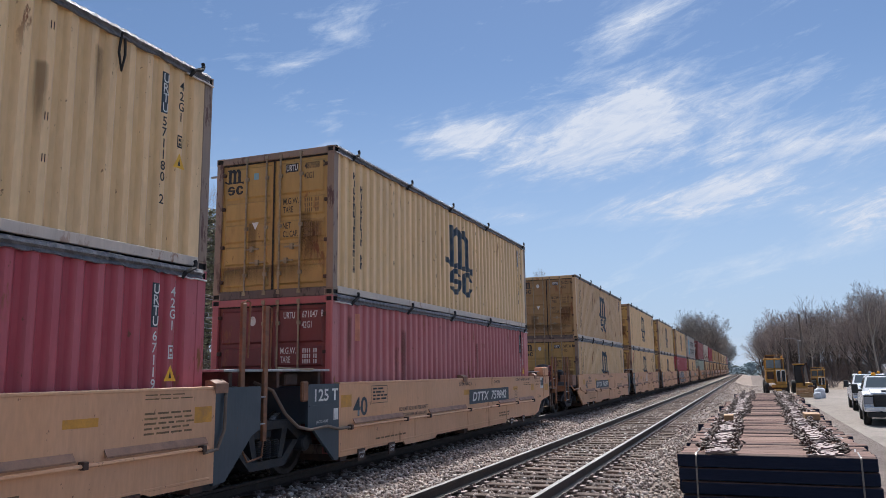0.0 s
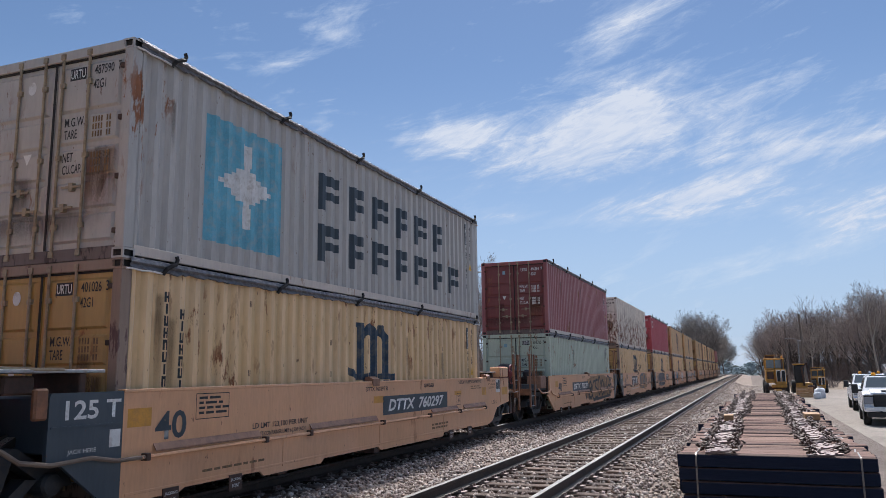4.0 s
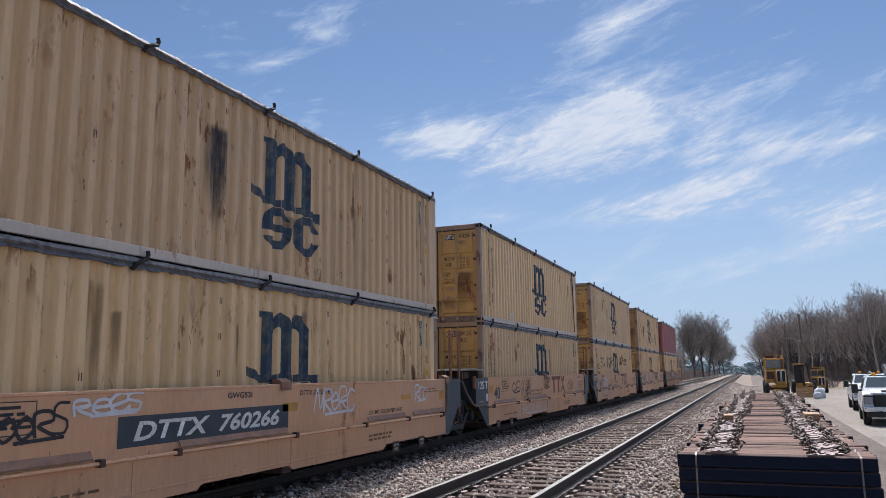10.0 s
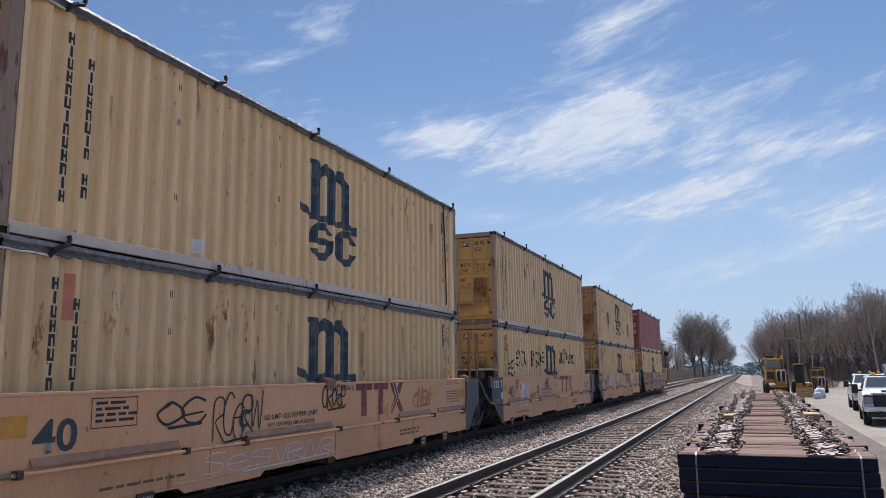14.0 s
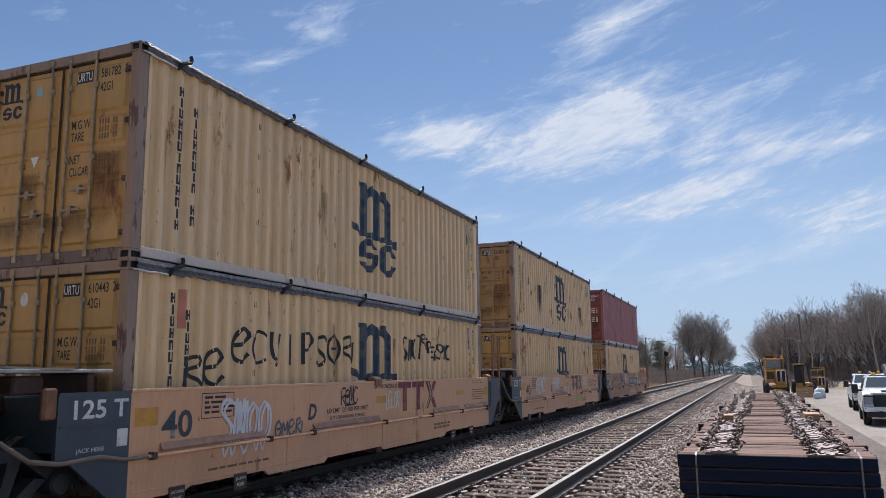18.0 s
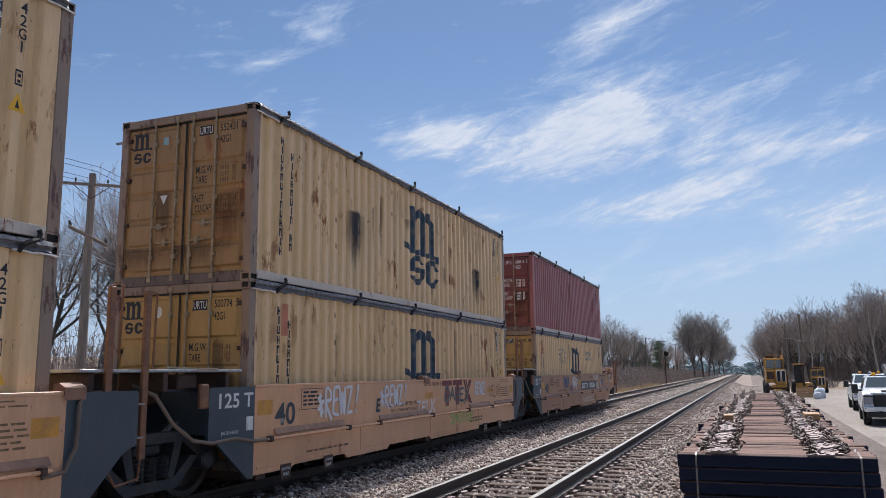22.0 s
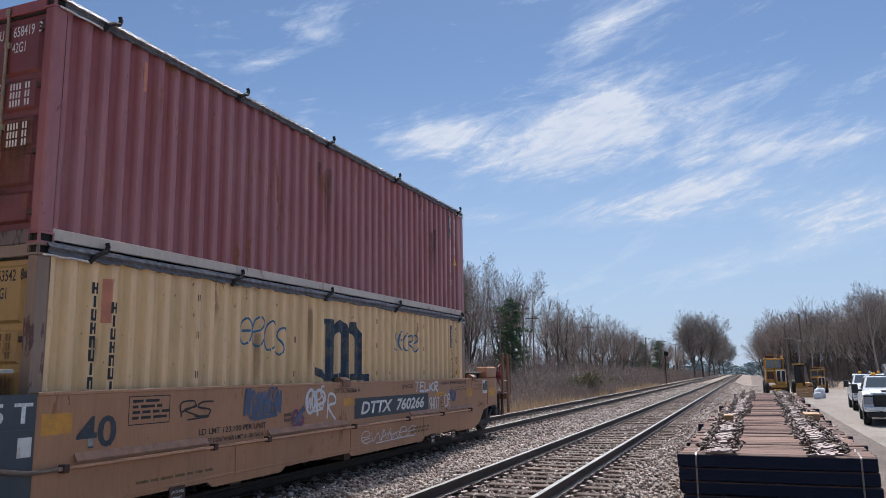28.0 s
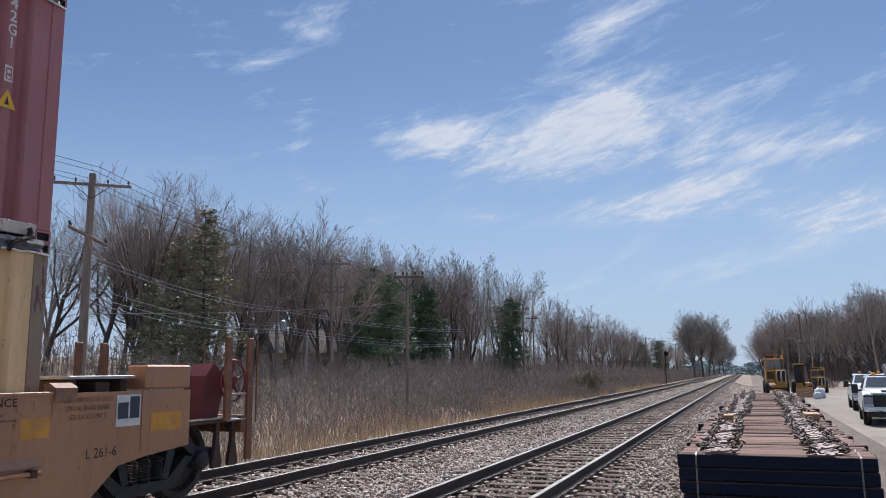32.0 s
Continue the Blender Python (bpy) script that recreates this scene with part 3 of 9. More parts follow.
def ballast():
    xs = [-12.4, -11.4, -10.6, -10.0, -9.5, -8.9, -8.3, -7.6, -7, -6.4, -5.9, -5.7, -5.5, -5.3, -5.1, -4.6, -4, -3.3, -2.6, -2.1, -1.75, -1.3, -0.9, -0.5, -0.1, 0.3]
    ys = [-40 + 2.0 * i for i in range(150)] + [262, 270, 280, 290, 300, 320, 340]
    vs = [(x, y, bed_height(x) + drop(y) + 0.03 * noise.noise((x * 0.9, y * 0.9, 4))) for y in ys for x in xs]
    nx = len(xs)
    fs = [(j * nx + i, j * nx + i + 1, (j + 1) * nx + i + 1, (j + 1) * nx + i) for j in range(len(ys) - 1) for i in range(nx - 1)]
    bed = new("ballast_bed", mesh_np("ballast_bed", vs, fs, M["ballast"]))
    tagged(bed, "grey-brown crushed stone ballast under two tracks", "ballast", kind="structure")
    # loose stones on the shoulders and between the ties
    rng = np.random.default_rng(5)
    # a coarse stone: an octahedron-like hull is enough
    base8 = np.array([(1, 0, 0), (0, 1, 0), (-1, 0, 0), (0, -1, 0), (0.2, 0.1, 1), (-0.1, 0.2, -1), (0.7, 0.7, 0.45), (-0.6, -0.7, 0.4)], float)
    tri8 = np.array([(0, 6, 4), (6, 1, 4), (1, 2, 4), (2, 7, 4), (7, 3, 4), (3, 0, 4), (1, 0, 5), (2, 1, 5), (3, 2, 5), (0, 3, 5), (0, 1, 6), (2, 3, 7)])
    spans = [(-8, 5.5, 5000), (5.5, 12, 17000), (12, 20, 19000), (20, 34, 17000), (34, 60, 15000), (60, 110, 9000)]
    allv, allf, base_n = [], [], 0
    for y0, y1, n in spans:
        y = rng.uniform(y0, y1, n)
        x = rng.uniform(-11.9, 3.0 if y0 > 30 else -0.2, n)
        # fewer stones on top of ties near the rails
        keep = np.ones(n, bool)
        for cx in (NEAR_X, FAR_X):
            for r in (-GAUGE / 2, GAUGE / 2):
                keep &= np.abs(x - cx - r) > 0.11
        tie_gap = np.abs(((y + 0.26) % 0.52) - 0.26)
        keep &= ~((np.abs(x - NEAR_X) < 1.25) & (tie_gap < 0.12) & (rng.random(n) < 0.93))
        keep &= ~((np.abs(x - FAR_X) < 1.25) & (tie_gap < 0.12) & (rng.random(n) < 0.55))
        keep &= ~((x > -1.9) & (rng.random(n) < np.minimum(0.55 if y0 > 30 else 1.0, (x + 1.9) * 0.45)))
        x, y = x[keep], y[keep]
        n = len(x)
        z = np.array([bed_height(a) for a in x]) + rng.uniform(-0.006, 0.034, n)
        s = rng.uniform(0.020, 0.044, n) * (1 + 0.012 * max(0, y0 - 12))
        ax = rng.uniform(0.7, 1.35, (n, 3)) * s[:, None]
        ax[:, 2] *= 0.8
        ang = rng.uniform(0, 6.28, n)
        tilt = rng.uniform(-0.7, 0.7, n)
        v = base8[None] * ax[:, None] * rng.uniform(0.75, 1.25, (n, len(base8), 1))
        ct, st = np.cos(tilt)[:, None], np.sin(tilt)[:, None]
        v = np.stack([v[..., 0] * ct - v[..., 2] * st, v[..., 1], v[..., 0] * st + v[..., 2] * ct], -1)
        ca, sa = np.cos(ang)[:, None], np.sin(ang)[:, None]
        v = np.stack([v[..., 0] * ca - v[..., 1] * sa, v[..., 0] * sa + v[..., 1] * ca, v[..., 2]], -1)
        v += np.stack([x, y, z], 1)[:, None]
        allv.append(v.reshape(-1, 3))
        allf.append((tri8[None] + base_n + (np.arange(n) * len(base8))[:, None, None]).reshape(-1, 3))
        base_n += n * len(base8)
    stones = new("ballast_stones", mesh_np("ballast_stones", np.concatenate(allv), np.concatenate(allf), M["stone"]))
    tagged(stones, "loose grey and brown crushed ballast stones", "ballast", kind="stuff")


RAIL = [(-0.036, 0.0), (-0.030, 0.003), (0.030, 0.003), (0.036, 0.0), (0.036, -0.036), (0.012, -0.052), (0.009, -0.13), (0.070, -0.155), (0.070, -0.17), (-0.070, -0.17), (-0.070, -0.155), (-0.009, -0.13), (-0.012, -0.052), (-0.036, -0.036)]


def track(cx, label, tie_material):
    line = thing("railway_track", label, "railway track", kind="structure")
    ys = [-40.0, 40.0, 120.0, 200.0, 240, 255, 270, 290, 310, 340]
    for side in (-1, 1):
        for y0, y1 in zip(ys, ys[1:]):
            bm = bmnew()
            for k, (outline, lift) in enumerate(((RAIL, 0.0),)):
                a = [bm.verts.new((cx + side * GAUGE / 2 + x, y0, z + drop(y0))) for x, z in outline]
                b = [bm.verts.new((cx + side * GAUGE / 2 + x, y1, z + drop(y1))) for x, z in outline]
                n = len(outline)
                for i in range(n):
                    f = bm.faces.new((a[i], a[(i + 1) % n], b[(i + 1) % n], b[i]))
                    f.material_index = 1 if i in (0, 1, 2) else 0
                bm.faces.new(a)
                bm.faces.new(b[::-1])
            bmesh.ops.recalc_face_normals(bm, faces=bm.faces[:])
            me = mesh_of(bm, "rail", M["rail"])
            me.materials.append(M["railhead"])
            part("rail", me, None, line, "steel rail with a bright worn running head")
    # ties, with their plates and spikes
    rng = random.Random(int(-cx * 10))
    metie = mesh_of(boxes((-1.30, 1.30, -0.115, 0.115, -0.18, 0), bevel=0.012), "tie", tie_material)
    plate = bmnew()
    for s in (-1, 1):
        box(plate, s * GAUGE / 2 - 0.17, s * GAUGE / 2 + 0.17, -0.09, 0.09, 0.0, 0.016)
        for dx in (-0.095, 0.095):
            for dy in (-0.055, 0.055):
                box(plate, s * GAUGE / 2 + dx - 0.022, s * GAUGE / 2 + dx + 0.022, dy - 0.014, dy + 0.014, 0.016, 0.05)
    meplate = mesh_of(plate, "tie_plate", M["tieplate"])
    far = bmnew()
    for k in range(84):
        yy = 3.48 - 0.52 * k
        box(far, cx - 1.3, cx + 1.3, yy - 0.115, yy + 0.115, TIE_Z - 0.19, TIE_Z - 0.012)
    y = 4.0
    while y < 262:
        dz, dx = rng.uniform(-0.01, 0.006), rng.uniform(-0.05, 0.05)
        m = pose(cx + dx, y, TIE_Z - 0.012 + dz + drop(y), 0, 0, rng.uniform(-1.2, 1.2))
        if y < 105:
            t = part("tie", metie, None, line)
            t.matrix_basis = m
            if y < 60:
                p = part("tie_plate", meplate, None, line)
                p.matrix_basis = pose(cx, y, TIE_Z - 0.004 + drop(y))
        else:
            box(far, cx - 1.3, cx + 1.3, y - 0.115, y + 0.115, TIE_Z - 0.19 + drop(y), TIE_Z - 0.012 + drop(y))
        y += 0.52
    tagged(part("far_ties", far, tie_material, line), kind="stuff")
    return line


def lot():
    bm = bmnew()
    xs, ys = [3.2, 5, 9, 14, 20, 30, 60], [-30, 0, 12, 24, 40, 60, 75, 92]
    g = [[bm.verts.new((x + (0.5 * noise.noise((0, y * 0.1, 2)) if i == 0 else 0), y, LOT_Z + 0.012)) for i, x in enumerate(xs)] for y in ys]
    for j in range(len(ys) - 1):
        for i in range(len(xs) - 1):
            bm.faces.new((g[j][i], g[j][i + 1], g[j + 1][i + 1], g[j + 1][i]))
    tagged(part("parking_lot", bm, M["lot"]), "sunlit dusty pale asphalt parking area", "pavement", kind="structure")


ground()
ballast()
track(FAR_X, "main railway track under the train, brown rails on wooden ties", M["tie"])
track(NEAR_X, "empty railway track with polished rail heads on wooden ties", M["tie"])
lot()

# ---- containers ----
RIB, RIB_D = 0.2786, 0.046
SIDE_X = BOX_W / 2 - 0.006


def rib_line(y0, y1):
    """Points (y, inset) of the trapezoid corrugation between two posts."""
    pts, y = [(y0, 0.0)], y0 + 0.05
    while y + RIB < y1 - 0.02:
        pts += [(y, 0.0), (y + 0.060, -RIB_D), (y + 0.134, -RIB_D), (y + 0.196, 0.0)]
        y += RIB
    return pts + [(y1, 0.0)]


SIDE_LINE = rib_line(0.165, BOX_L - 0.165)


def side_inset(y):
    return float(np.interp(y, [p[0] for p in SIDE_LINE], [p[1] for p in SIDE_LINE]))


def container_proto():
    box_ = thing("shipping_container", "forty-foot steel shipping container", "container")
    w, L, H = BOX_W / 2, BOX_L, BOX_H
    mats = M["yellow0"]
    for s in (1, -1):
        bm = bmnew()
        lo = [bm.verts.new((s * (SIDE_X + o), y, 0.16)) for y, o in SIDE_LINE]
        hi = [bm.verts.new((s * (SIDE_X + o), y, H - 0.055)) for y, o in SIDE_LINE]
        for i in range(len(lo) - 1):
            bm.faces.new((lo[i], lo[i + 1], hi[i + 1], hi[i]))
        part("side_panel", bm, mats, box_)
        part("bottom_side_rail", boxes((s * (w - 0.06), s * w, 0.16, L - 0.16, 0.045, 0.165), bevel=0.006), M["railpaint"], box_)
        part("top_side_rail", boxes((s * (w - 0.06), s * w, 0.16, L - 0.16, H - 0.062, H - 0.004), bevel=0.006), mats, box_)
        for y0 in (0.0, L - 0.16):
            part("corner_post", boxes((s * (w - 0.13), s * w, y0, y0 + 0.16, 0.118, H - 0.118), bevel=0.008), mats, box_)
        # gathered tarpaulin edge along the top, with its hooks
        bm = bmnew()
        rng = random.Random(11 + s)
        prev = None
        for k in range(169):
            y = 0.1 + (L - 0.2) * k / 168
            fold = (0.55 if k % 2 else -0.35) * rng.uniform(0.2, 1.0)
            d = rng.uniform(-0.012, 0.012) + 0.006 * math.sin(y * 5.2 + s) + 0.004 * math.sin(y * 13.1)
            o = 0.012 + 0.016 * fold
            b = 0.5 + 0.5 * math.sin(y * 2.57 + 0.6)
            prof = [(w - 0.14, H + 0.004), (w - 0.03 + o, H + 0.020 + 0.010 * b + d * 0.3), (w + 0.018 + o, H + 0.004 + 0.012 * fold), (w + 0.030 + o * 1.4, H - 0.035), (w + 0.024 - o * 0.8, H - 0.062 + 0.01 * fold), (w + 0.020 + o, H - 0.098 + d - 0.006 * b), (w + 0.002, H - 0.101 + d - 0.006 * b)]
            ring = [bm.verts.new((s * x, y, z)) for x, z in prof]
            if prev:
                for i in range(len(prof) - 1):
                    bm.faces.new((prev[i], ring[i], ring[i + 1], prev[i + 1]) if s > 0 else (ring[i], prev[i], prev[i + 1], ring[i + 1]))
            prev = ring
        part("tarpaulin_edge", bm, M["tarp"], box_, "grey gathered tarpaulin edge")
        if s > 0:
            for ya, yb in ((0.04, 0.62), (L - 0.55, L - 0.02)):
                bm = bmnew()
                pipe(bm, [(w + 0.026, ya + k * (yb - ya) / 5, H - 0.116 + 0.006 * math.sin(k * 2.3)) for k in range(6)], 0.012, 5)
                part("tarp_rope", bm, M["chalk"], box_)
        for y in (0.75, 3.15, 5.6, 8.3, L - 0.35) if s > 0 else ():
            bm = bmnew()
            pipe(bm, [(s * (w + 0.02), y - 0.13, H - 0.13), (s * (w + 0.06), y - 0.10, H - 0.06), (s * (w + 0.07), y - 0.03, H - 0.02), (s * (w + 0.06), y + 0.05, H + 0.01), (s * (w + 0.05), y + 0.085, H + 0.07), (s * (w + 0.04), y + 0.075, H + 0.11)], 0.026, 6)
            part("hook", bm, M["rubber"], box_)
    # roof, floor, blind end
    bm = bmnew()
    y = 0.1
    lo = []
    while y < L - 0.1:
        lo += [(y, 0.0), (y + 0.09, 0.0), (y + 0.11, -0.02), (y + 0.2, -0.02)]
        y += 0.22
    a = [bm.verts.new((-w + 0.05, y, H - 0.008 + z)) for y, z in lo]
    b = [bm.verts.new((w - 0.05, y, H - 0.008 + z)) for y, z in lo]
    for i in range(len(a) - 1):
        bm.faces.new((a[i], b[i], b[i + 1], a[i + 1]))
    part("roof_panel", bm, mats, box_)
    bm = boxes((-w + 0.06, w - 0.06, 0.16, L - 0.16, 0.13, 0.16))
    for k in range(26):
        box(bm, -w + 0.06, w - 0.06, 0.4 + k * 0.45, 0.45 + k * 0.45, 0.03, 0.13)
    part("floor_frame", bm, M["inside"], box_)
    bm = bmnew()
    pts = [(-w + 0.13, 0.0)]
    x = -w + 0.18
    while x < w - 0.35:
        pts += [(x, 0.0), (x + 0.07, 0.04), (x + 0.14, 0.04), (x + 0.21, 0.0)]
        x += 0.28
    pts.append((w - 0.13, 0.0))
    lo = [bm.verts.new((x, L - 0.03 - o, 0.12)) for x, o in pts]
    hi = [bm.verts.new((x, L - 0.03 - o, H - 0.1)) for x, o in pts]
    for i in range(len(lo) - 1):
        bm.faces.new((lo[i + 1], lo[i], hi[i], hi[i + 1]))
    part("front_panel", bm, mats, box_)
    part("front_header", boxes((-w + 0.13, w - 0.13, L - 0.08, L, H - 0.11, H - 0.004), bevel=0.006), mats, box_)
    part("front_sill", boxes((-w + 0.13, w - 0.13, L - 0.08, L, 0.02, 0.13), bevel=0.006), mats, box_)
    # corner castings with their oval holes
    for x in (-1, 1):
        for y0 in (0.0, L - 0.178):
            for z0 in (0.0, H - 0.118):
                bm = bmnew()
                o = 0.0025
                xa, xb = sorted((x * (w - 0.162), x * (w + o)))
                box(bm, xa, xb, y0 - (o if y0 == 0 else 0), y0 + 0.178 + (o if y0 else 0), z0, z0 + 0.118)
                bm.normal_update()
                cut = [f for f in bm.faces if (f.normal.x * x > 0.9) or (f.normal.y * (-1 if y0 == 0 else 1) > 0.9)]
                bmesh.ops.inset_individual(bm, faces=cut, thickness=0.032, depth=0.0)
                bm.normal_update()
                # hole faces go black, standing in for the shade inside deeper hollows
                for f in cut:
                    f.material_index = 1
                    nrm = f.normal.copy()
                    r = bmesh.ops.extrude_discrete_faces(bm, faces=[f])
                    for v in r["faces"][0].verts:
                        v.co -= nrm * 0.03
                    r["faces"][0].material_index = 1
                me = mesh_of(bm, "corner_casting", mats)
                me.materials.append(M["inside"])
                part("corner_casting", me, None, box_)
    # door end
    part("door_header", boxes((-w + 0.13, w - 0.13, 0.0, 0.09, H - 0.125, H - 0.004), bevel=0.006), mats, box_)
    part("door_sill", boxes((-w + 0.13, w - 0.13, 0.0, 0.09, 0.0, 0.145), bevel=0.006), M["sill"], box_)
    for s in (-1, 1):
        d = bmnew()
        xa, xb = sorted((s * 0.012, s * (w - 0.135)))
        box(d, xa, xb, 0.05, 0.075, 0.155, H - 0.135)
        zs = [0.19, 0.58, 0.98, 1.38, 1.78, 2.42]
        for z0, z1 in zip(zs, zs[1:]):
            bmf = [(xa + 0.06, xb - 0.06, z0 + 0.03, z1 - 0.03)]
            for x0, x1, c0, c1 in bmf:
                v = [d.verts.new(p) for p in ((x0, 0.05, c0), (x1, 0.05, c0), (x1, 0.05, c1), (x0, 0.05, c1), (x0 + 0.03, 0.022, c0 + 0.03), (x1 - 0.03, 0.022, c0 + 0.03), (x1 - 0.03, 0.022, c1 - 0.03), (x0 + 0.03, 0.022, c1 - 0.03))]
                for q in ((0, 1, 5, 4), (1, 2, 6, 5), (2, 3, 7, 6), (3, 0, 4, 7), (4, 5, 6, 7)):
                    d.faces.new([v[i] for i in q])
        for bx in (xa, xb):
            box(d, bx - 0.012 if bx == xb else bx, bx if bx == xb else bx + 0.012, 0.035, 0.05, 0.155, H - 0.135)
        door = part("door", d, M["door_yellow"], box_)
        for off in (0.145, 0.56):
            bm = bmnew()
            x = s * off
            tube(bm, (x, 0.0, 0.10), (x, 0.0, H - 0.06), 0.017, n=8)
            for z in (0.42, 1.25, 2.15):
                box(bm, x - 0.03, x + 0.045, -0.010, 0.022, z - 0.03, z + 0.03)
            for z in (0.06, H - 0.11):
                box(bm, x - 0.032, x + 0.032, -0.018, 0.03, z, z + 0.07)
            part("lock_bar", bm, M["bar"], door)
            bm = bmnew()
            hx, hz = (x + s * 0.30, 0.62) if off < 0.5 else (x - s * 0.30, 0.86)
            box(bm, min(x, hx), max(x, hx), -0.03, -0.012, hz, hz + 0.026)
            box(bm, (x + hx) / 2 - 0.03, (x + hx) / 2 + 0.03, -0.036, 0.02, hz - 0.035, hz + 0.06)
            part("door_handle", bm, M["bar"], door)
        for z in (0.32, 0.95, 1.65, 2.28):
            part("hinge", boxes((min(s * (w - 0.19), s * (w - 0.10)), max(s * (w - 0.19), s * (w - 0.10)), 0.002, 0.05, z - 0.03, z + 0.03), bevel=0.006), M["iron"], door)
    part("door_gasket", boxes((-0.018, 0.018, 0.03, 0.052, 0.15, H - 0.14)), M["rubber"], box_)
    bm = bmnew()
    box(bm, -w + 0.13, w - 0.13, 0.03, 0.052, H - 0.15, H - 0.125)
    part("door_gasket", bm, M["rubber"], box_)
    # roof bow end sticking out beyond the far edge
    part("tarp_bar", tube(bmnew(), (-w - 0.16, 0.06, H - 0.30), (-w + 0.02, 0.06, H - 0.30), 0.022), M["steel"], box_)
    return box_


def on_ribs(rects, lift=0.004):
    """Flat painted shapes that follow the corrugation of the +x side: rectangles (y0, y1, z0, z1)."""
    bm = bmnew()
    br = [p[0] for p in SIDE_LINE]
    for y0, y1, z0, z1, *ends in rects:
        ys = [y0] + [b for b in br if y0 + 1e-4 < b < y1 - 1e-4] + [y1]
        e0, e1 = ends or (z0, z1)
        lo = [bm.verts.new((SIDE_X + lift + side_inset(y), y, z0 + (e0 - z0) * (y - y0) / (y1 - y0))) for y in ys]
        hi = [bm.verts.new((SIDE_X + lift + side_inset(y), y, z1 + (e1 - z1) * (y - y0) / (y1 - y0))) for y in ys]
        for i in range(len(ys) - 1):
            bm.faces.new((lo[i], lo[i + 1], hi[i + 1], hi[i]))
    return bm


def crest_bars(y, z, w, h):
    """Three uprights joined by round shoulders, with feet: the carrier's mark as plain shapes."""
    u = w / 10

    def top(x):
        if x < 2.9:
            return 0.98
        if x < 5.9:
            return 0.985 - 0.16 * max(0.0, (x - 4.1) / 1.75) ** 2 - 0.10 * max(0.0, (3.6 - x) / 0.75) ** 2
        return 0.975 - 0.20 * max(0.0, (x - 7.1) / 1.75) ** 2 - 0.12 * max(0.0, (6.6 - x) / 0.75) ** 2

    def arch(x, c):
        return 0.62 + 0.16 * math.sqrt(max(0.0, 1 - ((x - c) / 0.64) ** 2))

    def foot(x):
        return 0.13 - 0.035 * abs(math.sin(x * 0.8)) + 0.10 * max(0.0, 0.2 - x) ** 0.7

    def put(xa, xb, lo, hi):
        r.append((y + u * xa, y + u * xb, z + lo(xa) * h, z + hi(xa) * h, z + lo(xb) * h, z + hi(xb) * h))

    r = []
    n = 130
    for i in range(n):
        xa, xb = -1.5 + 12.2 * i / n, -1.5 + 12.2 * (i + 1) / n
        x = (xa + xb) / 2
        stem = 1.0 <= x < 2.85 or 4.0 <= x < 5.85 or 7.0 <= x < 8.85
        ground = lambda v: 0.06 * max(0.0, 0.6 - v) - 0.05 * max(0.0, v - 9.2)
        if stem:
            put(xa, xb, ground, top)
            continue
        if x < 3.4 or 3.5 < x < 6.4 or x > 6.5:
            put(xa, xb, ground, foot)
        if 0.2 <= x < 1.0:
            put(xa, xb, lambda v: 0.90, top)
        elif 2.85 <= x < 4.0:
            put(xa, xb, lambda v: arch(v, 3.425), top)
        elif 5.85 <= x < 7.0:
            put(xa, xb, lambda v: arch(v, 6.425), top)
    return r


def round_bars(y, z, w, h):
    """Two open rings beside each other, in stepped strips."""
    r = []
    t = h * 0.2
    n = 44
    for k in range(2):
        y0 = y + k * w * 0.54
        ww = w * 0.48
        for i in range(n):
            a = (i + 0.5) / n
            zz0, zz1 = z + h * i / n, z + h * (i + 1) / n
            ins = ww * 0.5 * (1 - math.sqrt(max(0, 1 - (2 * a - 1) ** 2))) * 0.9
            left, right = y0 + ins, y0 + ww - ins
            if a < 0.2 or a > 0.8 or (k == 0 and 0.41 < a < 0.59):
                r.append((left, right, zz0, zz1))
            elif k == 0:
                r.append((left, left + ww * 0.34, zz0, zz1) if a > 0.5 else (right - ww * 0.34, right, zz0, zz1))
                if a < 0.28:
                    r.append((left, left + ww * 0.30, zz0, zz1))
                if a > 0.72:
                    r.append((right - ww * 0.30, right, zz0, zz1))
            else:
                r.append((left, left + ww * 0.36, zz0, zz1))
                if a < 0.36 or a > 0.64:
                    r.append((right - ww * 0.34, right, zz0, zz1))
    return r


def letter_stack(y, z, size, n, step):
    """A column of small plain painted bars, two side by side, in place of a firm's name."""
    r = []
    for k in range(n):
        if k == 8 and n == 11:
            continue
        w = size * (0.80, 0.66, 0.74, 0.28, 0.70)[k * 3 % 5]
        zz = z - k * step
        if w < size * 0.4:
            r.append((y - w / 2, y + w / 2, zz - size, zz))
        else:
            r += [(y - w / 2, y - w * 0.12, zz - size, zz), (y + w * 0.12, y + w / 2, zz - size, zz), (y - w * 0.12, y + w * 0.12, zz - size * (0.62, 0.30, 1.0)[k % 3], zz - size * (0.38, 0.0, 0.74)[k % 3])]
    return r


def curve_through(pts, step=0.04):
    """Evenly stepped points on a smooth curve through 2D points."""
    out = []
    n = len(pts)
    for i in range(n - 1):
        p0, p1, p2, p3 = (Vector(pts[max(0, i - 1)]), Vector(pts[i]), Vector(pts[i + 1]), Vector(pts[min(n - 1, i + 2)]))
        m = max(1, int((p2 - p1).length / step))
        for k in range(m):
            u = k / m
            out.append(0.5 * (2 * p1 + (p2 - p0) * u + (2 * p0 - 5 * p1 + 4 * p2 - p3) * u * u + (3 * p1 - p0 - 3 * p2 + p3) * u ** 3))
    return out + [Vector(pts[-1])]


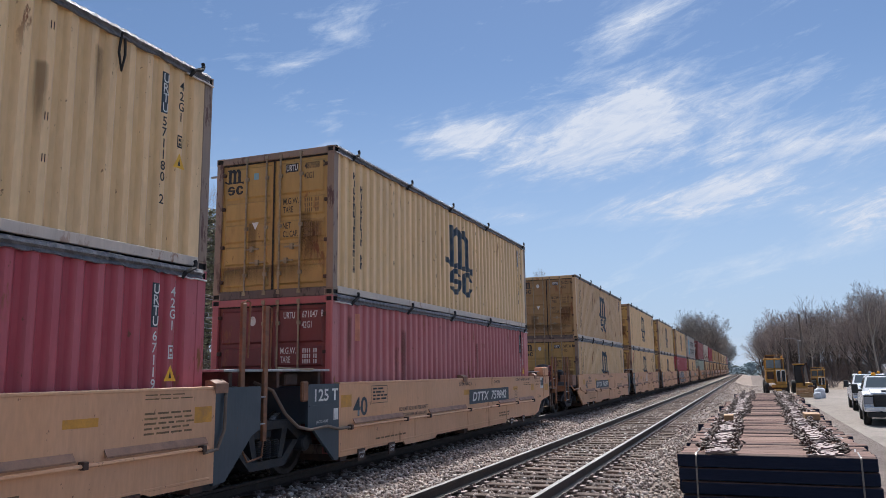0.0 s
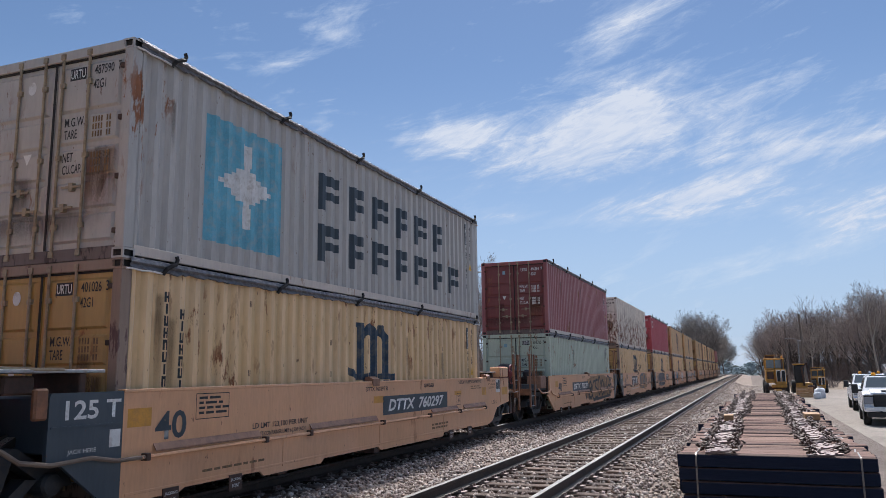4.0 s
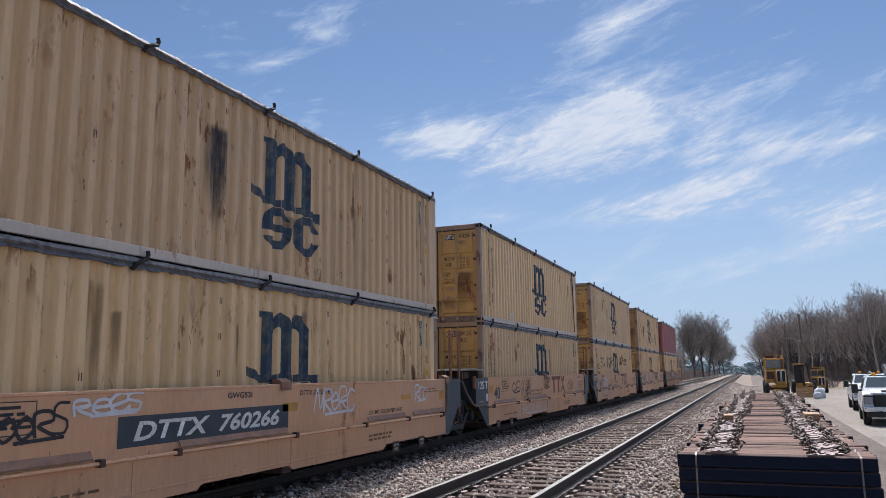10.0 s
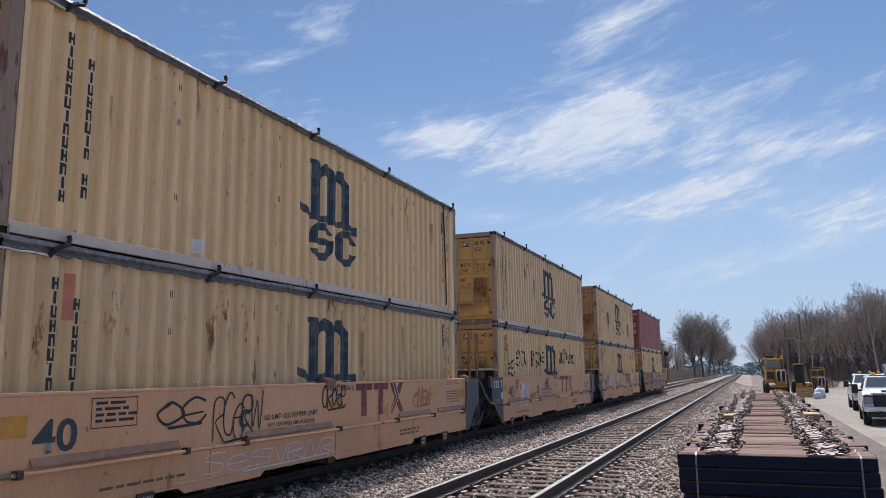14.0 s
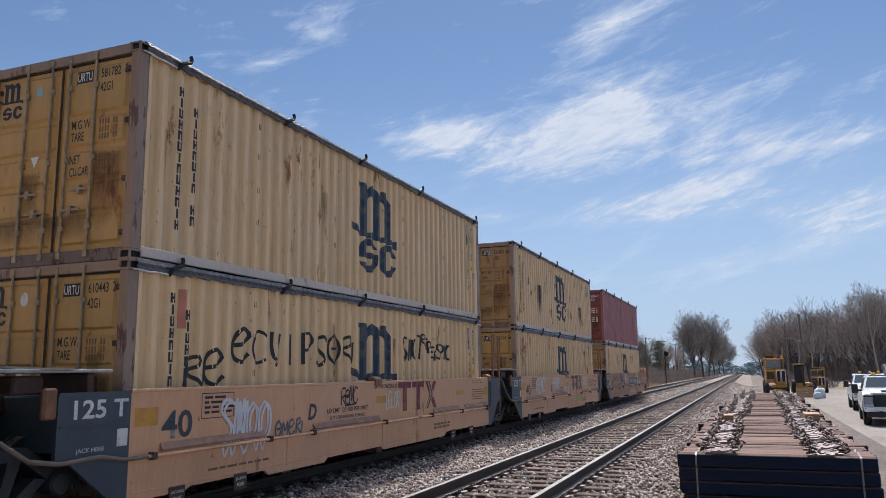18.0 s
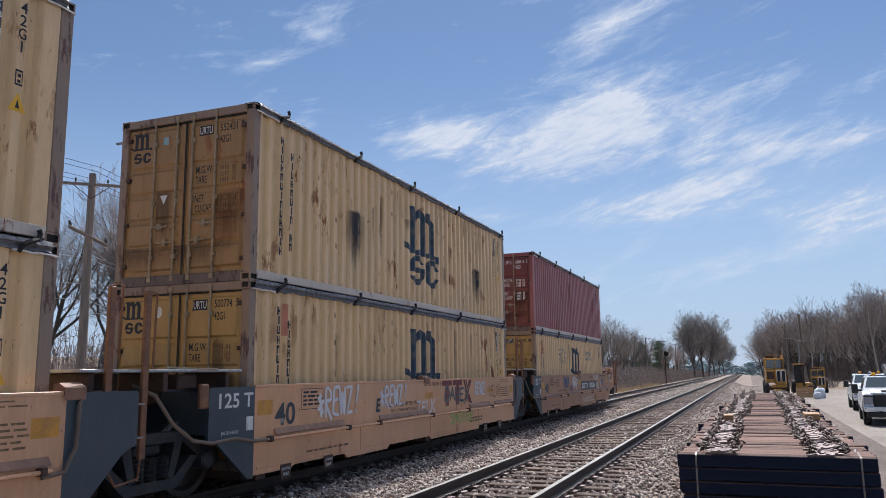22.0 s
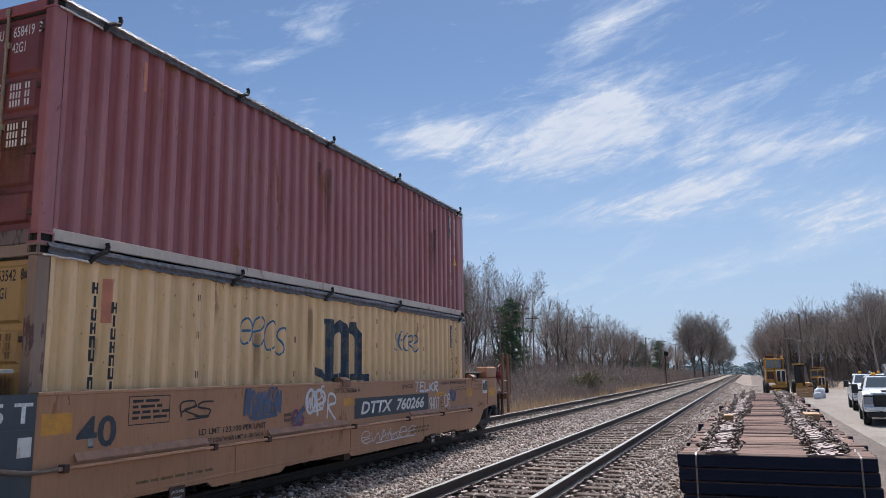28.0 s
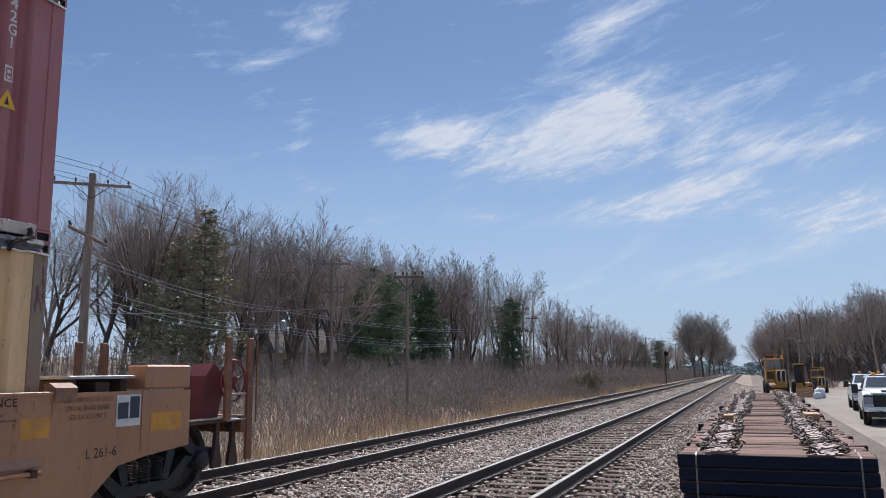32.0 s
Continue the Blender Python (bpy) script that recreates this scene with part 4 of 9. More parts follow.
def ribbon(bm, pts, w, to3):
    """A stroke of width w along a curve through 2D points, laid by to3(y, z), each length a hair above the last."""
    prev = None
    pts = curve_through(pts)
    rise = 0.000012 * len(bm.verts)
    for i, q in enumerate(pts):
        d = pts[min(len(pts) - 1, i + 1)] - pts[max(0, i - 1)]
        if d.length < 1e-6:
            continue
        d.normalize()
        nrm = Vector((-d.y, d.x)) * w / 2
        pair = []
        for e in (q + nrm, q - nrm):
            x, y, z = to3(e.x, e.y)
            pair.append(bm.verts.new((x + rise + 0.000024 * i, y, z)))
        if prev:
            bm.faces.new((prev[0], prev[1], pair[1], pair[0]))
        prev = pair


def scrawl_lines(rng, y, z, w, h, n):
    """Quick overlapping pen strokes that fill a field like a tag: hooks, bows, bars and a tail."""
    out = []
    forms = ([(0.1, 0.0), (0.0, 0.9), (0.7, 1.0), (0.85, 0.65), (0.2, 0.45), (1.0, 0.0)],
             [(0.95, 0.85), (0.5, 1.0), (0.05, 0.6), (0.2, 0.1), (0.7, 0.0), (1.0, 0.3)],
             [(0.9, 0.95), (0.3, 0.95), (0.1, 0.65), (0.8, 0.4), (0.7, 0.05), (0.0, 0.05)],
             [(0.0, 0.9), (0.15, 0.1), (0.5, 0.75), (0.75, 0.05), (1.0, 1.0)],
             [(0.45, 0.9), (0.05, 0.5), (0.4, 0.05), (0.95, 0.45), (0.5, 0.95), (0.2, 0.7)],
             [(0.0, 0.0), (0.25, 1.0), (0.6, 0.1), (0.9, 1.0), (1.0, 0.0)],
             [(0.05, 0.5), (0.8, 0.55), (0.7, 0.95), (0.2, 0.9), (0.05, 0.3), (0.5, 0.0), (1.0, 0.15)])
    for k in range(n):
        y0, step = y + w * k / n, w / n
        sx, sz, lean = step * rng.uniform(1.0, 1.35), h * rng.uniform(0.75, 1.05), rng.uniform(0.0, 0.25)
        dz = h * rng.uniform(-0.05, 0.12)
        out.append([(y0 + sx * a + lean * b * h * 0.5, z + dz + sz * b) for a, b in rng.choice(forms)])
        if rng.random() < 0.35:
            out.append([(y0 + sx * 0.1, z + h * rng.uniform(0.3, 0.5)), (y0 + sx * 0.9, z + h * rng.uniform(0.45, 0.7))])
    out.append([(y + w * 0.25, z - h * 0.06), (y + w * 0.6, z - h * 0.02), (y + w * 0.95, z + h * 0.02)])
    return out


def scrawl(parent, x, y, z, w, h, material, seed, n=5, pen=0.035, label="", ribs=False):
    rng = random.Random(seed)
    bm = bmnew()
    lay = (lambda a, b: (SIDE_X + 0.005 + side_inset(a), a, b)) if ribs else (lambda a, b: (x, a, b))
    for pts in scrawl_lines(rng, y, z, w, h, n):
        ribbon(bm, pts, pen * rng.uniform(0.8, 1.2), lay)
    bmesh.ops.recalc_face_normals(bm, faces=bm.faces[:])
    return part("graffiti", bm, material, parent, label)


BOX = container_proto()
POOL = [BOX] + [copy_thing(BOX, Matrix.Identity(4)) for _ in range(33)]


def container(at, paint, door_paint, label, group="containers on the train", tarp=True):
    c = POOL.pop(0)
    c.matrix_basis = at
    tagged(c, label, "container", group)
    for o in list(c.children_recursive):
        n = o.name.split(".")[0]
        if n in ("corner_post", "door_header", "corner_casting", "front_header", "front_sill") and paint.name.startswith("container yellow"):
            o.material_slots[0].link = "OBJECT"
            o.material_slots[0].material = M["frame"]
        elif n in ("side_panel", "top_side_rail", "corner_post", "roof_panel", "front_panel", "front_header", "front_sill", "corner_casting", "door_header"):
            o.material_slots[0].link = "OBJECT"
            o.material_slots[0].material = paint
        elif n == "door":
            o.material_slots[0].link = "OBJECT"
            o.material_slots[0].material = door_paint
        elif n in ("tarpaulin_edge", "tarp_rope", "hook") and not tarp:
            bpy.data.objects.remove(o)
    return c


def column(words, parent, material, k, top, size, step, lift=0.004):
    """Letters one under another on the k-th outer flat of the ribs; a blank leaves a gap."""
    bm = bmnew()
    y = 0.4578 + RIB * k
    for i, ch in enumerate(words):
        if ch == " ":
            continue
        me, ratio = text_mesh(ch, material, 0.012)
        n = len(bm.verts)
        bm.from_mesh(me)
        bm.verts.ensure_lookup_table()
        wide = min(0.78, ratio) * size / ratio
        bmesh.ops.transform(bm, matrix=Matrix.Translation((SIDE_X + lift, y, top - size / 2 - i * step)) @ Matrix.Rotation(radians(90), 4, "Z") @ Matrix.Diagonal((wide, 1, size, 1)), verts=bm.verts[n:])
    return part("serial_mark", bm, material, parent)


def side_serial(c, serial, white):
    """The owner code and serial down the far end of the long side."""
    ink = M["chalk"] if white else M["ink"]
    part("code_plate", on_ribs([(11.262, 11.382, 1.84, 2.36)], 0.003), M["sign"], c)
    column("URTU", c, M["chalk"], 39, 2.345, 0.115, 0.125, 0.005)
    column(serial[:6] + " " + serial[6:], c, ink, 39, 1.80, 0.115, 0.138)
    column("42G1", c, ink, 40, 2.34, 0.115, 0.135)
    z = 1.48
    part("box_mark", on_ribs([(11.555, 11.645, z, z + 0.02), (11.555, 11.645, z + 0.14, z + 0.16), (11.555, 11.568, z + 0.02, z + 0.14), (11.632, 11.645, z + 0.02, z + 0.14), (11.582, 11.618, z + 0.03, z + 0.06), (11.582, 11.618, z + 0.085, z + 0.12)]), ink, c)


def door_marks(c, serial, white=False, crest=True):
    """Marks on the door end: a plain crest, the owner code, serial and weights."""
    ink = M["chalk"] if white else M["ink"]
    y = 0.0185
    if crest:
        bm = bmnew()
        for a, b, z0, z1, *e in crest_bars(-1.0, 2.11, 0.335, 0.27) + round_bars(-0.98, 1.90, 0.33, 0.165):
            e0, e1 = e or (z0, z1)
            quad(bm, (a, y, z0), (b, y, e0), (b, y, e1), (a, y, z1))
        part("crest", bm, M["ink"], c, "black painted carrier mark")
    bm = bmnew()
    if not white:
        quad(bm, (0.245, y + 0.001, 2.20), (0.50, y + 0.001, 2.20), (0.50, y + 0.001, 2.35), (0.245, y + 0.001, 2.35))
        part("code_plate", bm, M["ink"], c)
    write("URTU", c, M["chalk"], (0.372, y - 0.002, 2.275), 0.11, 0.225, "end", bold=0.012)
    write(serial[:6], c, ink, (0.775, y, 2.285), 0.115, 0.30, "end", bold=0.01)
    write(serial[6:], c, ink, (1.01, y, 2.29), 0.115, 0.045, "end", bold=0.01)
    write("42G1", c, ink, (0.715, y, 2.11), 0.115, 0.19, "end", bold=0.01)
    write("M.G.W.", c, ink, (0.36, y, 1.68), 0.11, 0.31, "end", bold=0.01)
    write("TARE", c, ink, (0.305, y, 1.53), 0.11, 0.20, "end", bold=0.01)
    write("NET", c, ink, (0.285, y, 1.25), 0.11, 0.16, "end", bold=0.01)
    write("CU.CAP.", c, ink, (0.36, y, 1.10), 0.11, 0.30, "end", bold=0.01)
    bm = bmnew()
    for z0 in (1.64, 1.55, 1.46, 1.21, 1.12, 1.03):
        for k in (0, 1, 2, 3, 5, 6):
            xx = 0.64 + k * 0.042
            quad(bm, (xx, y, z0), (xx + 0.024, y, z0), (xx + 0.024, y, z0 + 0.07), (xx, y, z0 + 0.07))
    tagged(part("weight_mark", bm, M["chalk"] if white else M["faint"], c), kind="stuff")


def crest_marks(c, paint=None, names=True):
    """The carrier's painted mark and name, as plain shapes, on the long side."""
    paint = paint or M["navy"]
    y, w = 5.47, 1.54
    part("crest", on_ribs(crest_bars(y, 1.17, w, 1.03)), paint, c, "navy painted carrier mark")
    part("crest", on_ribs(round_bars(y + 0.10, 0.53, w * 0.98, 0.63)), paint, c, "navy painted carrier mark")
    if names:
        part("name_mark", on_ribs(letter_stack(0.745, 2.27, 0.122, 13, 0.1415)), M["ink"], c, "faded black painted column of marks")
        part("name_mark", on_ribs(letter_stack(1.025, 2.08, 0.122, 11, 0.1415)), M["ink"], c)
    # serial column at the far end and small vent covers
    bm = bmnew()
    rng = random.Random(int(c.location.y * 10) % 977)
    rects = []
    for yy in [0.4578 + RIB * k for k in (7, 15, 25, 33)]:
        for zz in (2.2, 1.75, 1.25, 0.8):
            if rng.random() < 0.8:
                o = rng.uniform(-0.05, 0.05)
                for d in (-0.022, 0.012):
                    rects.append((yy + d, yy + d + 0.013, zz + o * 0.3, zz + 0.085 + o * 0.3))
    tagged(part("lashing_slot", on_ribs(rects), M["iron"], c), kind="stuff")


# ---- well cars ----
SILL = 1.37          # half width of the car's sides
WHEEL_R = 0.483


def wheelset_mesh():
    bm = bmnew()
    tube(bm, (-1.15, 0, 0), (1.15, 0, 0), 0.085, n=10)
    for s in (-1, 1):
        x = s * GAUGE / 2
        prof = [(0.06, 0.10), (0.07, 0.17), (0.02, 0.20), (0.0, 0.36), (0.065, 0.40), (0.07, WHEEL_R - 0.012), (0.062, WHEEL_R), (-0.045, WHEEL_R + 0.002), (-0.05, WHEEL_R + 0.028), (-0.078, WHEEL_R + 0.026), (-0.085, 0.38), (-0.03, 0.34), (-0.03, 0.2), (-0.07, 0.16), (-0.07, 0.1)]
        lathe(bm, [(s * a, r) for a, r in prof], "x", (x, 0, 0), 26)
    bmesh.ops.recalc_face_normals(bm, faces=bm.faces[:])
    for f in bm.faces:
        rs = [math.hypot(v.co.y, v.co.z) for v in f.verts]
        if min(rs) > WHEEL_R - 0.003 and max(rs) < WHEEL_R + 0.01:
            f.material_index = 1
    me = mesh_of(bm, "wheelset", M["wheel"])
    me.materials.append(M["tread"])
    return me


WHEELSET = wheelset_mesh()
AXLES = []


def sideframe_mesh():
    """A cast truck side: arched top chord, two windows, spring nest and journal boxes."""
    bm = bmnew()
    x0, x1 = -0.09, 0.09
    top = [(-1.22, 0.44), (-1.15, 0.62), (-0.85, 0.66), (-0.55, 0.86), (0.55, 0.86), (0.85, 0.66), (1.15, 0.62), (1.22, 0.44)]
    top_in = [(-1.05, 0.44), (-1.02, 0.52), (-0.80, 0.54), (-0.50, 0.74), (0.50, 0.74), (0.80, 0.54), (1.02, 0.52), (1.05, 0.44)]
    for a, b, c, d in zip(top, top[1:], top_in[1:], top_in):
        slab(bm, [a, b, c, d], x0, x1)
    low = [(-0.80, 0.54), (-0.42, 0.20), (0.42, 0.20), (0.80, 0.54)]
    low_in = [(-0.66, 0.56), (-0.36, 0.32), (0.36, 0.32), (0.66, 0.56)]
    for a, b, c, d in zip(low, low[1:], low_in[1:], low_in):
        slab(bm, [a, b, c, d], x0, x1)
    for s in (-1, 1):
        slab(bm, [(s * 0.26, 0.34), (s * 0.36, 0.32), (s * 0.50, 0.74), (s * 0.36, 0.75)], x0, x1)
    bmesh.ops.remove_doubles(bm, verts=bm.verts[:], dist=0.0005)
    bmesh.ops.recalc_face_normals(bm, faces=bm.faces[:])
    return mesh_of(bm, "sideframe", M["truck"])


def spring_mesh():
    """One coil spring: a bar wound in nine turns."""
    bm = bmnew()
    pipe(bm, [(0.02 + 0.078 * math.cos(k * math.pi / 4), 0.078 * math.sin(k * math.pi / 4), 0.33 + k * 0.029 / 8) for k in range(73)], 0.012, 4)
    return mesh_of(bm, "coil_spring", M["truck"])


SIDEFRAME, SPRING = sideframe_mesh(), spring_mesh()


def truck(car, y):
    bm = bmnew()
    box(bm, -1.02, 1.02, -0.24, 0.24, 0.60, 0.74, bevel=0.03)
    lathe(bm, [(0.70, 0.30), (0.82, 0.30), (0.84, 0.22)], "z", (0, 0, 0), 18)
    t = part("truck", bm, M["truck"], car, "dark greasy two-axle truck")
    t.matrix_basis = pose(0, y, 0)
    for s in (-1, 1):
        o = part("sideframe", SIDEFRAME, None, t)
        o.matrix_basis = pose(s * 1.02, 0, 0)
        for k in (-0.2, 0.0, 0.2) if s > 0 else ():
            o = part("coil_spring", SPRING, None, t)
            o.matrix_basis = pose(s * 1.04, k, 0)
        for k in (-0.915, 0.915):
            bm = bmnew()
            lathe(bm, [(s * 1.00, 0.12), (s * 1.16, 0.12), (s * 1.19, 0.10), (s * 1.20, 0.04)], "x", (0, k, WHEEL_R), 14)
            bmesh.ops.recalc_face_normals(bm, faces=bm.faces[:])
            part("bearing_cap", bm, M["truck"], t)
    for k in (-0.915, 0.915):
        o = part("wheelset", WHEELSET, None, t, "worn steel wheels on their axle")
        o.location = (0, k, WHEEL_R)
        AXLES.append(o)
    return t


def add_slab(bm, outline, s, a, b):
    slab(bm, outline, *sorted((s * a, s * b)))


def well_car(at, first, last, tank, label, paint="tan"):
    car = thing("well_car", label, "railway car", "well cars of the train", at=at)
    tan, slate = M[paint], M["slate"]
    for s in (1, -1):
        # side sill with its stepped lower edge
        bm = bmnew()
        add_slab(bm, [(-0.02, 1.375), (12.27, 1.375), (12.27, 0.215), (11.2, 0.215), (11.1, 0.25), (9.3, 0.25), (9.2, 0.17), (6.2, 0.17), (6.1, 0.235), (4.2, 0.235), (4.1, 0.17), (2.6, 0.17), (2.5, 0.24), (1.0, 0.24), (0.9, 0.20), (-0.02, 0.20)], s, SILL - 0.035, SILL)
        part("side_sill", bm, tan, car)
        part("top_chord", boxes((*sorted((s * (SILL - 0.10), s * (SILL + 0.012))), -0.02, 12.27, 1.35, 1.388), bevel=0.006), tan, car)
        part("lower_chord", boxes((*sorted((s * (SILL - 0.10), s * (SILL + 0.006))), 0.05, 12.2, 0.27, 0.30), bevel=0.004), tan, car)
        for y in (3.05, 6.15, 9.25):
            part("side_stake", boxes((*sorted((s * SILL, s * (SILL + 0.008))), y - 0.012, y + 0.012, 0.25, 0.62)), tan, car)
        # brake pipe on brackets, with sloping shelves over it
        bm = bmnew()
        pts = [(s * (SILL + 0.05), y, z) for y, z in ((0.22, 0.655), (6.0, 0.65), (12.1, 0.65))]
        pipe(bm, pts, 0.022, 6)
        part("brake_pipe", bm, tan, car)
        for y in (0.30, 2.55, 3.7, 6.2, 8.4, 10.2, 12.0) if s > 0 else ():
            part("pipe_bracket", boxes((*sorted((s * SILL, s * (SILL + 0.085))), y - 0.035, y + 0.035, 0.615, 0.695), bevel=0.006), M["iron"], car)
        for a, b in ((0.45, 2.45), (3.75, 6.0), (8.55, 10.1), (10.5, 12.1)) if s > 0 else ():
            bm = bmnew()
            beam(bm, [(s * SILL, 0.785), (s * (SILL + 0.045), 0.712), (s * (SILL + 0.045), 0.695), (s * SILL, 0.76)], a, b)
            part("shelf", bm, M["shelf"], car)
        for y in (0.75, 1.95, 9.7, 10.9) if s > 0 else ():
            bm = boxes((*sorted((s * (SILL + 0.002), s * (SILL + 0.016))), y - 0.13, y + 0.13, 0.07, 0.27))
            plate = part("jacking_plate", bm, M["iron"], car, "dark plate with white stencilled words")
            write("JACKING", plate, M["chalk"], (SILL + 0.019, y, 0.205), 0.045, 0.21, bold=0.01)
            write("POINT", plate, M["chalk"], (SILL + 0.019, y, 0.135), 0.045, 0.15, bold=0.01)
        # end panels
        bm = bmnew()
        if first:
            add_slab(bm, [(-0.02, 1.37), (-0.80, 1.37), (-0.80, 0.86), (-1.05, 0.72), (-0.98, 0.66), (-0.12, 0.19), (-0.02, 0.19)], s, SILL - 0.05, SILL - 0.002)
            part("end_panel", bm, tan, car)
        else:
            add_slab(bm, [(-0.02, 1.37), (-0.95, 1.37), (-0.97, 1.33), (-0.97, 0.73), (-0.82, 0.70), (-0.14, 0.17), (-0.02, 0.17)], s, SILL - 0.05, SILL - 0.002)
            part("end_panel", bm, slate, car, "dark slate end panel")
            part("panel_rim", boxes((*sorted((s * (SILL - 0.002), s * (SILL + 0.008))), -0.94, -0.04, 1.03, 1.05)), slate, car)
            part("hose_bracket", boxes((*sorted((s * (SILL - 0.04), s * (SILL + 0.03))), -1.16, -1.0, 1.12, 1.42), bevel=0.02), M["post"], car)
        bm = bmnew()
        if last:
            add_slab(bm, [(12.27, 1.37), (14.19, 1.36), (14.19, 0.72), (13.5, 0.66), (13.1, 0.60), (12.72, 0.30), (12.27, 0.20)], s, SILL - 0.05, SILL - 0.002)
            part("end_panel", bm, tan, car)
            part("end_seam", boxes((*sorted((s * (SILL - 0.002), s * (SILL + 0.008))), 13.40, 13.43, 0.72, 1.36)), tan, car)
            if not tank:
                part("end_box", boxes((*sorted((s * (SILL - 0.30), s * (SILL - 0.01))), 13.46, 14.20, 1.38, 1.65), bevel=0.02), tan, car)
        else:
            add_slab(bm, [(12.27, 1.37), (13.22, 1.37), (13.24, 1.33), (13.24, 0.80), (13.05, 0.72), (12.5, 0.20), (12.27, 0.18)], s, SILL - 0.05, SILL - 0.002)
            part("end_panel", bm, slate, car, "dark slate end panel")
        # lugs on the top chord
        for y in (5.95, 12.35):
            bm = bmnew()
            beam(bm, [(s * (SILL - 0.13), 1.37), (s * (SILL + 0.02), 1.35), (s * (SILL + 0.03), 1.30), (s * (SILL + 0.035), 1.42), (s * (SILL - 0.06), 1.47), (s * (SILL - 0.13), 1.46)], y - 0.13, y + 0.13)
            part("lug", bm, M["shelf"], car)
    # well floor, bolster ends
    for y in (0.1, 3.0, 6.0, 9.0, 11.9):
        part("cross_member", boxes((-SILL + 0.04, SILL - 0.04, y, y + 0.22, 0.13, 0.24)), M["iron"], car)
    part("end_bolster", boxes((-SILL + 0.06, SILL - 0.06, -0.85, -0.06, 0.78, 1.34), bevel=0.02), slate if not first else M["iron"], car)
    part("end_bolster", boxes((-SILL + 0.06, SILL - 0.06, 12.30, 13.1, 0.78, 1.34), bevel=0.02), slate if not last else M["iron"], car)
    part("centre_sill", boxes((-0.28, 0.28, -1.9, -0.8, 0.82, 1.15), bevel=0.02), M["truck"], car)
    part("centre_sill", boxes((-0.28, 0.28, 13.05, 14.2, 0.82, 1.15), bevel=0.02), M["truck"], car)
    truck(car, -1.62)
    if not first:
        inner_end(car)
    else:
        outer_near_end(car)
    if last:
        truck(car, 13.80)
        outer_far_end(car, tank)
    return car


def inner_end(car):
    """Walkway, ladder and hoses over the shared truck."""
    for s in (1, -1):
        x = s * 1.30
        part("walkway", boxes((*sorted((s * 0.55, s * 1.32)), -2.95, -0.25, 1.565, 1.60), bevel=0.005), M["steel"], car)
        for y in (-2.75, -1.65, -0.5):
            part("walkway_bracket", boxes((*sorted((s * 0.6, s * 1.28)), y - 0.04, y + 0.04, 1.34, 1.565), bevel=0.01), M["iron"], car)
        for y in (-2.58, -2.05):
            part("ladder_post", boxes((*sorted((x, x + s * 0.05)), y - 0.045, y + 0.045, 0.62, 2.48), bevel=0.008), M["post"], car)
        bm = bmnew()
        pipe(bm, [(x + s * 0.02, -2.58, 0.62), (x + s * 0.02, -2.40, 0.38), (x + s * 0.02, -2.08, 0.42), (x + s * 0.02, -2.05, 0.62)], 0.014, 6)
        part("stirrup", bm, M["post"], car)
        for z in (0.86, 1.22):
            part("ladder_rung", tube(bmnew(), (x + s * 0.04, -2.58, z), (x + s * 0.04, -2.05, z), 0.013), M["steel"], car)
        bm = bmnew()
        pipe(bm, [(x, -2.56, 2.48), (x + s * 0.02, -2.50, 2.52), (x + s * 0.02, -2.42, 2.50), (x, -2.42, 1.75)], 0.014, 6)
        pipe(bm, [(x, -2.05, 2.46), (x + s * 0.02, -1.98, 2.47), (x + s * 0.02, -1.90, 2.46), (x, -1.90, 1.60)], 0.014, 6)
        part("grab_iron", bm, M["post"], car)
        bm = bmnew()
        pipe(bm, [(s * 1.1, -1.98, 1.42), (s * 1.36, -1.90, 1.30), (s * 1.40, -1.65, 0.98), (s * 1.41, -1.30, 0.76), (s * 1.41, -0.95, 0.70), (s * 1.40, -0.45, 0.72), (s * 1.40, -0.1, 0.655), (s * 1.42, 0.3, 0.655)], 0.024, 8)
        part("air_hose", bm, M["hose"], car, "dusty brown air hose")
        bm = bmnew()
        pipe(bm, [(s * 1.15, -2.72, 1.42), (s * 1.34, -2.9, 1.40), (s * 1.40, -3.0, 1.25), (s * 1.41, -3.02, 0.85), (s * 1.41, -3.15, 0.62), (s * 1.41, -3.4, 0.60)], 0.022, 8)
        part("air_hose", bm, M["hose"], car, "dusty brown air hose")
        bm = bmnew()
        pipe(bm, [(s * 1.2, -1.55, 1.62), (s * 1.32, -1.1, 1.60), (s * 1.34, -0.8, 1.60)], 0.016, 6)
        part("conduit", bm, M["bar"], car)
        part("valve_box", boxes((*sorted((s * 0.75, s * 1.2)), -1.35, -1.0, 1.36, 1.54), bevel=0.02), M["iron"], car)
    part("connector", boxes((-0.5, 0.5, -2.5, -0.7, 1.16, 1.34), bevel=0.03), M["iron"], car)


def coupler(car, y, d):
    bm = bmnew()
    box(bm, -0.10, 0.10, min(y, y + d * 0.55), max(y, y + d * 0.55), 0.78, 0.96, bevel=0.02)
    slab(bm, [(y + d * 0.55, 0.72), (y + d * 0.92, 0.74), (y + d * 0.95, 1.0), (y + d * 0.55, 1.02)], -0.17, 0.19)
    part("coupler", bm, M["iron"], car)
    bm = bmnew()
    pipe(bm, [(0.3, y + d * 0.3, 0.80), (0.38, y + d * 0.55, 0.62), (0.30, y + d * 0.85, 0.50), (0.2, y + d * 0.95, 0.55)], 0.025, 7)
    part("air_hose", bm, M["rubber"], car)


